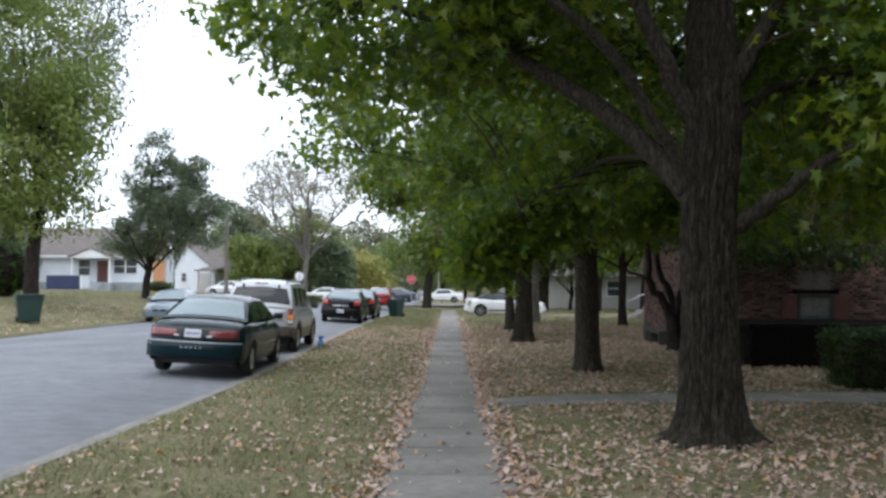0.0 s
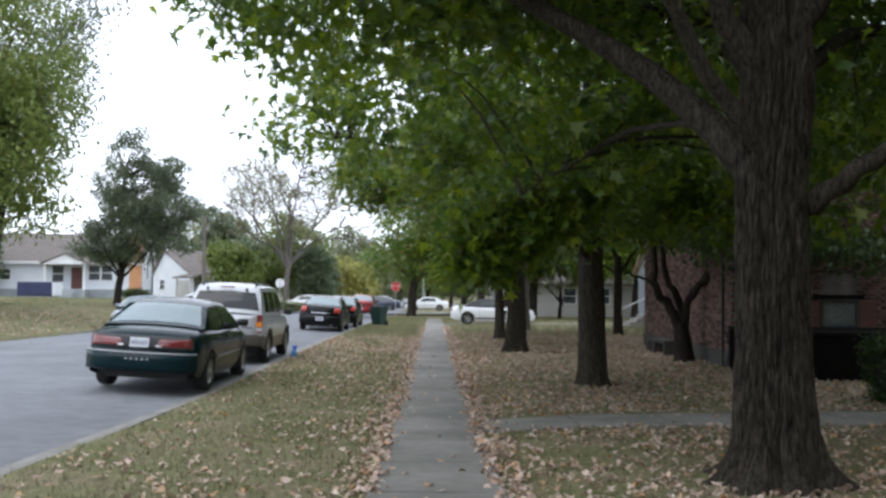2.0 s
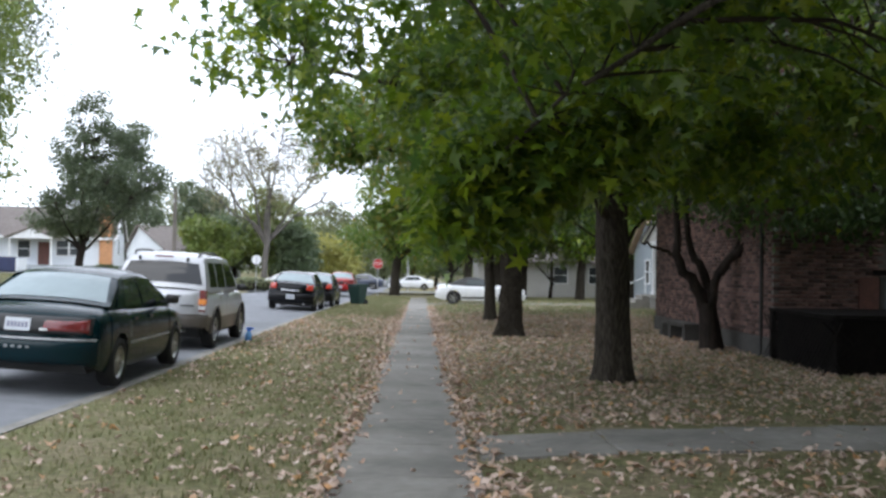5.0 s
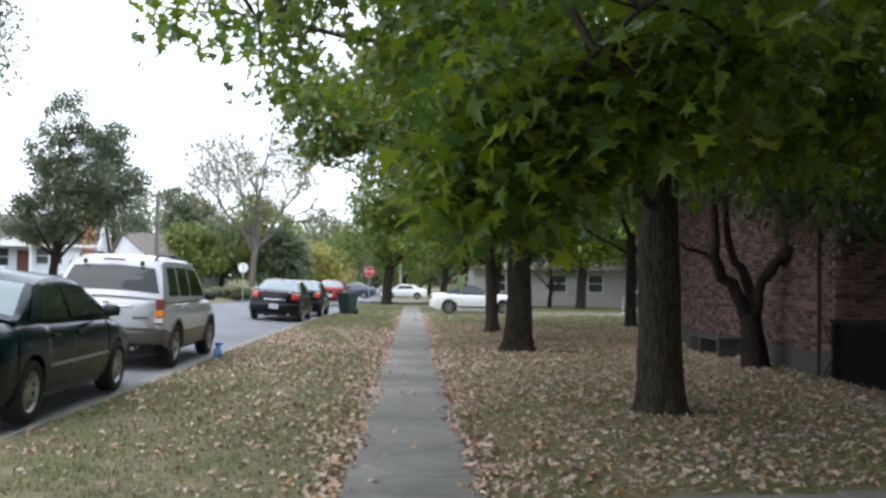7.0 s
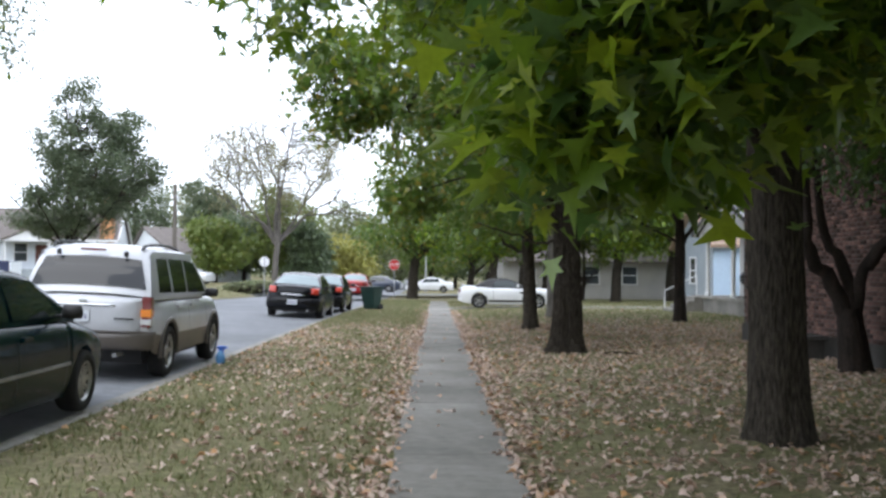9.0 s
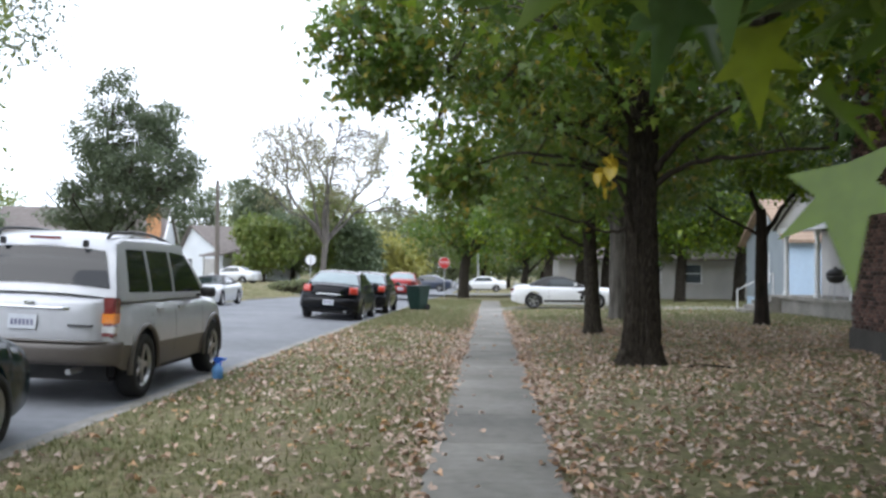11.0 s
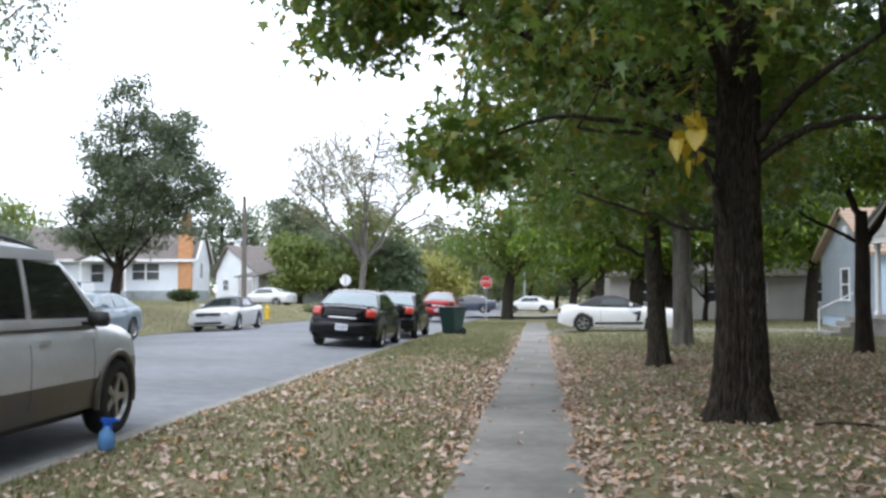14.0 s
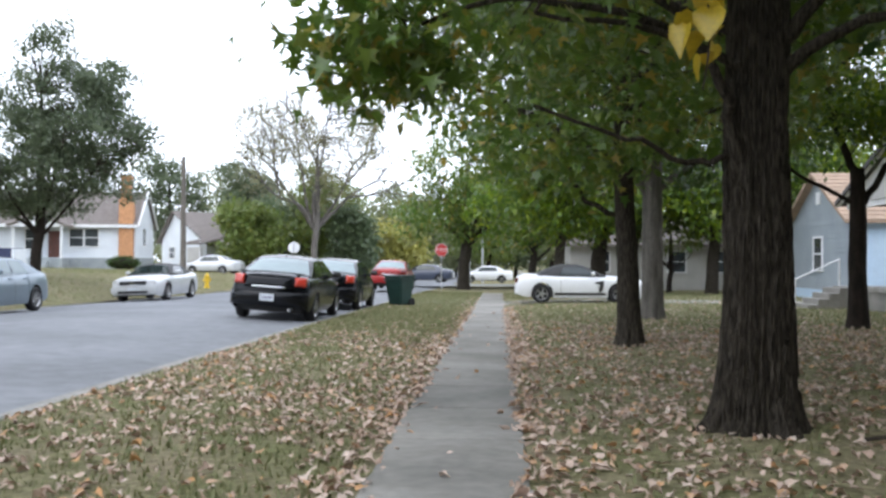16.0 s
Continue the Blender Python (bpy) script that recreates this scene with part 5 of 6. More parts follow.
up = thing("utility_pole", "weathered wooden utility pole on the bank", "pole", pose(-17.3, 68.8, float(land(-17.3, 68.8))))
part("shaft", lathe([(0.17, -0.2), (0.15, 3), (0.11, 7.0)], 14), pole_wood, up)
part("bracket", block(-0.04, 0.32, -0.05, 0.05, 6.0, 6.1, 0.01), metal_grey, up)
part("insulator", lathe([(0.05, 0), (0.07, 0.08), (0.03, 0.16)], 10, m=Matrix.Translation((0.28, 0, 6.1))), metal_grey, up)
for xx, yy, t in ((-2.2, 97.0, 7.0), (-1.3, 110, 8.0)):
    p = thing("utility_pole", "thin grey pole along the far street", "pole", pose(xx, yy, float(level(yy))))
    part("shaft", lathe([(0.12, -0.2), (0.10, 3), (0.08, t)], 12), metal_grey, p)
    part("cap", lathe([(0.09, t), (0.02, t + 0.06)], 12), metal_grey, p)

tb = thing("covered_trailer", "navy blue covered box beside a white house", "trailer", pose(-34.3, 80.5, float(land(-34.3, 80.5))))
part("cover", block(-1.7, 1.3, -0.9, 0.9, 0.15, 1.35, 0.06), navy, tb)
part("end_panel", block(1.31, 1.5, -0.88, 0.88, 0.15, 1.3, 0.03), siding_white, tb)
part("frame", block(-1.6, 1.4, -0.7, 0.7, 0.0, 0.14, 0.02), metal_grey, tb)

# blue spray bottle on the kerb
sb = thing("spray_bottle", "blue plastic trigger spray bottle standing on the kerb", "bottle", pose(-3.57, 22.4, float(level(22)) + 0.045) @ Matrix.Diagonal((1.5, 1.2, 1.05, 1)))
part("bottle", lathe([(0.035, 0), (0.047, 0.008), (0.048, 0.10), (0.045, 0.13), (0.022, 0.175), (0.016, 0.20)], 18), bottle_blue, sb, "clear blue bottle", smooth=True)
part("collar", lathe([(0.02, 0.195), (0.02, 0.22)], 14), trigger_blue, sb)
part("spray_head", block(-0.035, 0.06, -0.013, 0.013, 0.22, 0.262, 0.008), trigger_blue, sb)
tr = part("trigger", block(0.022, 0.034, -0.007, 0.007, 0.155, 0.225, 0.004), trigger_blue, sb)
part("nozzle", lathe([(0.012, 0), (0.012, 0.016)], 10, m=pose(0.06, 0, 0.243, 0, 90)), trigger_blue, sb)

# dead limb stubs by the roots
st = thing("fallen_stick", "short dry stick lying by the tree roots", "stick", pose(3.1, 24.2, float(land(3.1, 24.2))))
part("stick", np_mesh("stick", *tube_arrays(bent([(-0.3, 0, 0.02), (0, 0.03, 0.04), (0.35, -0.02, 0.02)], 8), [0.016] * 8, 6), twig_mat, True), twig_mat, st)


# ---- trees ----
STAR = np.array([(0, 0.02), (0.50, -0.02), (0.26, 0.25), (0.58, 0.54), (0.19, 0.50), (0.0, 1.08), (-0.18, 0.48), (-0.58, 0.56), (-0.25, 0.25), (-0.50, 0.0)])
DIAMOND = np.array([(0, 0.0), (0.30, 0.45), (0.0, 1.0), (-0.30, 0.45)])
HEART = np.array([(0, 0.05), (0.22, -0.02), (0.42, 0.22), (0.36, 0.55), (0.0, 1.0), (-0.36, 0.55), (-0.42, 0.22), (-0.22, -0.02)])


def leaves(points, sizes, outline, rng, droop=0.6, fold=0.22, flat=False):
    """Corners and triangles of one leaf at every point, each hanging from its stalk its own way."""
    n, k = len(points), len(outline)
    az = rng.uniform(0, 2 * np.pi, n)
    pitch = rng.normal(-droop, 0.45, n) if not flat else rng.normal(0, 0.22, n)
    roll = rng.normal(0, 0.6 if not flat else 0.3, n)
    fwd = np.stack([np.cos(az) * np.cos(pitch), np.sin(az) * np.cos(pitch), np.sin(pitch)], -1)
    side = np.stack([-np.sin(az), np.cos(az), np.zeros(n)], -1)
    up = np.cross(side, fwd) * -1
    s2 = side * np.cos(roll)[:, None] + up * np.sin(roll)[:, None]
    u2 = np.cross(fwd, s2)
    o = np.vstack([[(0, 0.36)], outline])
    bend = fold * (np.abs(o[:, 0]) * 1.2 - (o[:, 1] - 0.36) ** 2 * 0.9)
    f = rng.uniform(0.3, 1.6, n) * rng.choice([1, 1, 1, -1], n)
    broad = rng.uniform(0.62, 1.12, n)
    lean = rng.normal(0, 0.14, n)
    v = points[:, None] + sizes[:, None, None] * ((o[None, :, :1] * broad[:, None, None] + o[None, :, 1:] * lean[:, None, None]) * s2[:, None] + o[None, :, 1:] * fwd[:, None] + (bend[None] * f[:, None])[..., None] * u2[:, None])
    i = np.arange(k)
    tri = np.stack([np.zeros(k, int), i + 1, (i + 1) % k + 1], -1)
    faces = (np.arange(n)[:, None, None] * (k + 1) + tri[None]).reshape(-1, 3)
    return v.reshape(-1, 3), faces


def crown_points(lobes, count, rng, gap=0.45, scale=0.9, shell=0.5):
    """Cluster centres inside a union of ellipsoids, thinned by a coarse pattern so that gaps and clumps remain."""
    vol = np.array([l[3] * l[4] * l[5] * (l[6] if len(l) > 6 else 1.0) for l in lobes])
    out = []
    while len(out) < count:
        l = lobes[rng.choice(len(lobes), p=vol**0.75 / (vol**0.75).sum())]
        d = rng.normal(0, 1, 3)
        d /= np.linalg.norm(d)
        r = rng.uniform(shell**3, 1) ** (1 / 3)
        p = np.array(l[:3]) + d * r * np.array(l[3:6])
        if len(l) > 6 or noise.noise(Vector(p * scale)) + 0.25 * noise.noise(Vector(p * scale * 3.1)) > gap - 0.55:
            out.append(p)
    return np.array(out)


def trunk_mesh(name, line, radii, mat, flare=0.0, ridges=0.06, sides=40, rng=None):
    """A trunk with furrowed bark and root flare."""
    n = 70 if sides < 100 else 120
    q = np.asarray(line, float)
    hz = np.linspace(q[0, 2], q[-1, 2], n)
    p = np.column_stack([np.interp(hz, q[:, 2], q[:, 0]), np.interp(hz, q[:, 2], q[:, 1]), hz])
    r = np.interp(np.linspace(0, 1, n), np.linspace(0, 1, len(radii)), radii)
    v, f = tube_arrays(p, r, sides)
    v = v.reshape(n, sides, 3)
    a = np.linspace(0, 2 * np.pi, sides, endpoint=False)
    seed = rng.uniform(0, 50)
    lobes = 0.65 + 0.4 * np.cos(7 * a + seed) + 0.3 * np.cos(3 * a + 2 * seed)
    for i in range(n):
        h = p[i, 2] - p[0, 2]
        fl = flare * np.exp(-max(h, 0) / 0.15) * np.maximum(lobes, 0.1) + 0.22 * flare * np.exp(-max(h, 0) / 0.4)
        rid = np.array([noise.noise(Vector((math.cos(q) * 7.5, math.sin(q) * 7.5, h * 1.6 + seed))) + 0.5 * noise.noise(Vector((math.cos(q) * 17, math.sin(q) * 17, h * 4.5 + seed))) for q in a])
        if sides >= 100:
            # deep narrow furrows between long plates of bark
            rid += np.array([1.1 - 8.0 * max(0.0, 0.22 - abs(noise.noise(Vector((math.cos(q) * 17, math.sin(q) * 17, h * 4.6 + seed + 9 + 0.15 * math.sin(h * 9 + 3 * q)))))) for q in a])- 1.0
        v[i] = p[i] + (v[i] - p[i]) * (1 + fl[:, None] / r[i] + ridges * rid[:, None])
    return np_mesh(name, v.reshape(-1, 3), f, mat, True)


def make_tree(name, label, base, trunk_line, trunk_r, limbs, lobes, clusters, per, size, outline, leaf_mat, bark_mat, seed,
              flare=0.2, gap=0.4, twig_share=0.35, spread=0.23, droop=0.6, shell=0.4, ridges=0.08, scale=0.9, sides=64, accents=None):
    """A tree: furrowed trunk, bent limbs, twigs out to the leaf clusters, and the leaves."""
    rng = np.random.RandomState(seed)
    x, y = base
    z = float(land(x, y))
    t = thing(name, label, "tree", pose(x, y, z))
    part("trunk", trunk_mesh("trunk", [(0, 0, -0.12)] + list(trunk_line), trunk_r, bark_mat, flare, ridges, sides, rng), bark_mat, t)
    nodes = [bent(trunk_line, 16)[5:]]
    for pts, r0, r1 in limbs:
        q = bent(pts, 14, 0.02, rng)
        part("limb", np_mesh("limb", *tube_arrays(q, np.linspace(r0, r1, 14), 10), bark_mat, True), bark_mat, t)
        nodes.append(q)
    nodes = np.concatenate(nodes)
    c = crown_points(lobes, clusters, rng, gap, scale, shell)
    twigs = []
    for p in c[rng.rand(len(c)) < twig_share]:
        near = nodes[np.argmin(np.linalg.norm((nodes - p) * (1, 1, 1.4), axis=1))]
        mid = (near + p) / 2 + rng.normal(0, 0.10, 3) + (0, 0, 0.12 * np.linalg.norm(p - near))
        d = np.linalg.norm(p - near)
        if d < 4.5:
            twigs.append(tube_arrays(bent([near, mid, p], 6), np.linspace(0.008 + 0.006 * d, 0.004, 6), 4))
    if twigs:
        tw = part("branchwork", np_mesh("branchwork", *join_arrays(twigs), twig_mat, True), twig_mat, t)
        tw["kind"] = "stuff"
    pts = np.repeat(c, per, 0) + rng.normal(0, 1, (len(c) * per, 3)) * (spread, spread, spread * 0.7)
    sz = size * rng.uniform(0.6, 1.25, len(pts))
    v, f = leaves(pts, sz, outline, rng, droop)
    part("crown", np_mesh("crown", v, f, leaf_mat), leaf_mat, t)
    if accents:
        mat, amount = accents
        c2 = c[rng.choice(len(c), amount)]
        pts = np.repeat(c2, 5, 0) + rng.normal(0, 0.16, (amount * 5, 3))
        v, f = leaves(pts, size * rng.uniform(0.7, 1.1, len(pts)), outline, rng, droop)
        part("turned_leaves", np_mesh("turned_leaves", v, f, mat), mat, t, "leaves turned yellow")
    return t


ROW = "street trees along the footpath"
# first tree, with a low spreading fork
tagged(make_tree("tree", "large broad-leaved tree with furrowed brown bark and spreading limbs", (2.80, 6.35),
    [(0, 0, 0), (-0.02, 0, 1.2), (-0.03, 0, 2.4), (0.03, 0, 3.4), (0.03, 0.1, 4.6), (0.1, 0.2, 6.5), (0.1, 0.3, 8.5)], [0.32, 0.295, 0.285, 0.295, 0.24, 0.19, 0.12, 0.05],
    [([(-0.1, 0.1, 2.55), (-0.75, 0.5, 3.35), (-1.55, 1.0, 4.1), (-2.8, 1.6, 4.9), (-4.2, 2.2, 5.5)], 0.15, 0.04),
     ([(-0.15, -0.15, 2.75), (-0.55, -0.35, 3.15), (-1.15, -0.7, 3.9), (-2.2, -1.2, 4.6), (-3.6, -1.6, 5.1)], 0.085, 0.025),
     ([(-0.05, 0, 3.2), (-0.45, -0.1, 3.9), (-0.8, -0.2, 4.6), (-1.3, -0.3, 6.2), (-1.6, -0.3, 7.5)], 0.12, 0.04),
     ([(0.12, 0, 3.7), (0.55, -0.1, 4.4), (1.0, -0.2, 5.2), (1.9, -0.3, 7.0)], 0.13, 0.04),
     ([(0.15, 0, 3.3), (0.5, 0.3, 3.65), (1.2, 0.7, 4.0), (3.0, 1.4, 4.4)], 0.10, 0.03),
     ([(0.2, 0, 2.3), (0.5, -0.2, 2.5), (1.2, -0.5, 3.0), (2.4, -0.8, 3.4)], 0.11, 0.03),
     ([(0, 0.15, 3.0), (0.1, 1.2, 3.8), (0.2, 2.6, 4.6), (0.3, 4.0, 5.0)], 0.10, 0.03), ([(0, 0.12, 2.9), (-0.6, 2.0, 3.3), (-1.4, 4.0, 3.0), (-2.2, 5.15, 2.3)], 0.045, 0.010)],
    # the lobe at (4.6, -2.5) is added out of view to shade the lawn
    [(-3.2, 3.2, 5.4, 2.9, 3.4, 1.35), (-2.9, 0.0, 6.4, 2.8, 3.0, 1.5), (0, 2.6, 5.9, 3.4, 3.0, 2.0), (3.0, 0.2, 4.5, 2.6, 3.0, 2.3), (3.2, 3.4, 4.3, 2.4, 2.6, 2.1), (0.2, 1.0, 7.6, 3.4, 3.6, 1.6), (2.2, -1.6, 3.6, 1.5, 1.3, 1.3), (3.8, -0.6, 3.5, 2.0, 2.2, 1.5), (4.6, -2.5, 5.2, 3.0, 3.2, 1.8), (-0.6, 3.9, 3.4, 1.6, 1.2, 0.7), (-2.2, 5.15, 1.98, 0.36, 0.35, 0.22, 20.0), (-1.85, 5.15, 2.45, 0.75, 0.5, 0.4, 8.0), (-1.1, 5.0, 2.75, 0.7, 0.5, 0.35, 6.0), (-3.5, 1.5, 5.0, 1.5, 2.4, 0.8)],
    2900, 18, 0.175, STAR, leaf_green, bark, 11, flare=0.55, gap=0.45, twig_share=0.35, sides=300), group=ROW)

# second tree, its low boughs hanging over the footpath
tagged(make_tree("tree", "broad-leaved tree with a straight grey-brown trunk and low boughs", (2.88, 15.75),
    [(0, 0, 0), (-0.02, 0, 1.2), (-0.05, 0, 2.4), (-0.05, 0, 4), (0, 0, 6), (0, 0, 8)], [0.265, 0.235, 0.225, 0.21, 0.15, 0.05],
    [([(-0.1, -0.1, 2.3), (-0.7, -1.0, 2.75), (-1.3, -2.0, 2.7), (-2.2, -2.6, 2.1)], 0.05, 0.012), ([(0, 0, 2.8), (-1.5, 0.2, 3.6), (-3.2, 0.5, 4.3), (-4.8, 0.6, 4.6)], 0.09, 0.02),
     ([(0, 0, 2.7), (1.2, -0.6, 3.3), (2.6, -1.2, 3.5)], 0.07, 0.02), ([(0, 0, 3.2), (-0.6, 1.5, 4.0), (-1.2, 3.2, 4.6)], 0.07, 0.02), ([(0, 0, 3.5), (0.5, -1.5, 4.4), (0.6, -3.4, 4.8)], 0.07, 0.02), ([(0, 0, 4), (-1.2, -1.2, 5.5), (-2.2, -2.2, 6.5)], 0.07, 0.02)],
    # the lobe at (2.8, -1.0) is added to cast shade on the right-hand lawn
    [(-3.3, 0.6, 4.9, 2.6, 3.6, 1.35), (-1.2, -0.6, 4.4, 2.4, 3.6, 1.5), (-0.9, -2.6, 3.4, 1.4, 1.3, 0.7), (-0.3, 2.4, 4.3, 2.6, 2.6, 1.7), (2.2, -0.4, 4.6, 2.6, 3.4, 1.9), (2.8, -1.0, 5.4, 3.4, 3.6, 1.7), (0, 0, 6.7, 3.2, 3.4, 1.7), (0.2, -1.2, 3.3, 1.6, 1.4, 0.7), (2.0, -2.2, 3.4, 1.5, 1.4, 0.7), (-5.1, -0.8, 4.75, 1.1, 2.2, 0.6)],
    1600, 17, 0.18, STAR, leaf_green, bark, 12, flare=0.14, gap=0.55, twig_share=0.3, accents=(leaf_turning, 14)), group=ROW)

# third tree
tagged(make_tree("tree", "broad-leaved tree with deeply furrowed dark bark beside the path", (2.25, 24.75),
    [(0, 0, 0), (0.02, 0, 1.2), (0.0, 0, 2.4), (0.05, 0, 4), (0.05, 0.1, 6), (0, 0.2, 8)], [0.285, 0.24, 0.225, 0.21, 0.14, 0.05],
    [([(-0.15, -0.05, 2.05), (-0.5, -0.2, 2.0), (-1.0, -0.4, 2.15), (-1.7, -0.7, 2.35)], 0.03, 0.012), ([(-0.15, -0.1, 1.95), (-0.25, -0.2, 2.35), (-0.45, -0.3, 2.75), (-0.9, -0.5, 2.95), (-1.7, -0.7, 3.0)], 0.055, 0.015),
     ([(0, 0, 2.9), (-1.4, 0.1, 3.7), (-2.8, 0.1, 4.4), (-4.6, -0.1, 4.6)], 0.05, 0.014), ([(0.1, 0, 2.6), (0.5, -0.2, 2.95), (1.2, -0.4, 3.1), (2.6, -0.8, 3.2)], 0.06, 0.018), ([(0.1, 0, 2.8), (0.5, -0.3, 3.3), (1.3, -0.6, 3.9)], 0.07, 0.02),
     ([(0, 0, 3), (-0.5, 1.6, 3.8), (-1.2, 3, 4.2)], 0.06, 0.02), ([(0, 0, 3.4), (-0.8, -1.6, 4.2), (-1.8, -3, 4.6)], 0.06, 0.02), ([(-0.1, -0.1, 2.7), (-1.1, -0.4, 3.1), (-2.1, -0.5, 3.1), (-2.9, -0.5, 2.85)], 0.04, 0.01)],
    [(-2.6, 0.3, 5.3, 2.0, 2.8, 1.3), (-4.1, -0.1, 4.85, 0.9, 0.9, 0.9, 2.5), (-2.8, -0.5, 2.85, 0.6, 0.5, 0.3, 5.0), (-0.9, 0.4, 4.3, 1.9, 2.8, 1.3), (-0.4, 2.6, 4.0, 2.2, 2.0, 1.5), (1.8, 0.6, 4.7, 2.4, 3.0, 1.5), (0, 0, 6.4, 3.0, 3.4, 1.6), (-0.6, -1.2, 4.4, 1.6, 1.4, 0.9)],
    1050, 20, 0.155, STAR, leaf_turning, bark, 13, flare=0.27, gap=0.57, twig_share=0.35, ridges=0.085, sides=360, accents=(leaf_yellow, 5)), group=ROW)

# added trees, trunks out of view, by the path and behind the start, for shade
shade_tree = make_tree("tree", "added broad-leaved tree, mostly out of view, that shades the lawn", (9.6, 4.2), [(0, 0, 0), (0, 0, 1.5), (0, 0, 3), (0, 0, 6)], [0.3, 0.26, 0.24, 0.1],
    [([(0, 0, 2.6), (-1.5, 0.3, 3.6), (-3.2, 0.6, 4.2)], 0.1, 0.03), ([(0, 0, 3), (0.2, 1.6, 4), (0.3, 3.2, 4.6)], 0.1, 0.03)],
    [(-2.6, 0.8, 4.6, 2.6, 3.0, 1.7), (0, 3.4, 5.0, 4.2, 3.8, 1.9), (0, 0, 6.8, 5.2, 6.0, 2.4), (-1.0, -2.0, 4.6, 3.0, 2.6, 1.7), (3.0, 4.5, 6.0, 4.0, 4.0, 2.4)], 1300, 15, 0.34, DIAMOND, leaf_deep, bark, 18, flare=0.1, gap=0.28, twig_share=0.2)
# three more copies, added to darken the lawn and the start of the walk
copy_thing(shade_tree, pose(3.4, -6.2, float(land(3.4, -6.2)), 0, 0, 75))
copy_thing(shade_tree, pose(14.5, 10.5, float(land(14.5, 10.5)), 0, 0, 20))
copy_thing(shade_tree, pose(12.6, 31.5, float(land(12.6, 31.5)), 0, 0, 150))

# fourth tree, slimmer
tagged(make_tree("tree", "slim broad-leaved tree with dark trunk beside the path", (2.35, 32.3),
    [(0, 0, 0), (-0.03, 0, 1.2), (-0.1, 0, 2.6), (-0.1, 0, 4.2), (0, 0, 7)], [0.19, 0.155, 0.145, 0.13, 0.05],
    [([(-0.1, 0, 2.0), (-0.7, 0, 2.3), (-1.1, -0.1, 3.0), (-1.6, -0.2, 3.6)], 0.05, 0.015), ([(0, 0, 2.8), (-1.5, 0, 3.6), (-2.6, 0, 4.1), (-3.8, 0, 4.4)], 0.07, 0.02), ([(0, 0, 2.8), (1.2, 0, 3.6), (2.4, 0, 4.0)], 0.06, 0.02), ([(0, 0, 3), (0, -1.5, 3.8), (0, -3, 4.2)], 0.05, 0.02)],
    [(-2.2, 0.2, 4.8, 2.0, 3.0, 1.5), (-1.0, 0.2, 3.4, 1.6, 2.6, 1.1), (1.6, 0.4, 4.6, 2.4, 2.8, 1.7), (0, 0, 6.6, 3.6, 4.0, 2.1)],
    800, 19, 0.165, STAR, leaf_turning, bark, 14, flare=0.14, gap=0.54, twig_share=0.3), group=ROW)

# grey trunk behind it and further trees down the row
tagged(make_tree("tree", "tree with a pale grey trunk on the lawn", (3.95, 40.0),
    [(0, 0, 0), (0, 0, 1.5), (0.0, 0, 3), (0, 0, 5), (0, 0, 7.5)], [0.27, 0.235, 0.225, 0.2, 0.06],
    [([(0, 0, 3), (-1.5, 0, 4), (-3, 0, 4.4)], 0.1, 0.03), ([(0, 0, 3), (1.5, 0, 4), (3, 0, 4.4)], 0.1, 0.03)],
    [(-1.8, 0, 5.0, 3.0, 3.2, 1.9), (1.8, 0, 5.0, 3.0, 3.2, 1.9), (0, 0, 7.4, 3.8, 3.8, 2.2)], 900, 20, 0.21, DIAMOND, leaf_deep, bark_grey, 15, flare=0.1, gap=0.40, twig_share=0.15), group=ROW)
tagged(make_tree("tree", "small tree with a dark forked trunk on the lawn", (7.45, 36.6),
    [(0, 0, 0), (-0.02, 0, 1.2), (0, 0, 2.2), (-0.02, 0, 3.2)], [0.21, 0.17, 0.165, 0.13],
    [([(-0.02, 0, 3.0), (-0.3, 0, 3.7), (-0.6, 0, 4.6), (-0.8, 0, 6)], 0.09, 0.03), ([(0.05, 0, 2.4), (0.45, 0, 3.1), (0.9, 0, 3.7), (1.5, 0, 5)], 0.08, 0.03), ([(-0.1, 0, 2.5), (-0.8, -0.1, 2.85), (-1.9, -0.3, 3.45), (-2.6, -0.4, 3.8)], 0.05, 0.02)],
    [(-0.6, 0, 5.6, 3.0, 3.0, 1.7), (1.4, 0, 5.4, 2.6, 2.6, 1.5), (-2.2, -0.4, 4.7, 1.3, 1.5, 0.8), (0.4, 0, 4.3, 1.4, 1.6, 0.6), (1.5, -0.4, 4.2, 1.6, 1.2, 0.75, 2.5)], 720, 20, 0.17, DIAMOND, leaf_green, bark_dark, 16, flare=0.08, gap=0.45, twig_share=0.35))
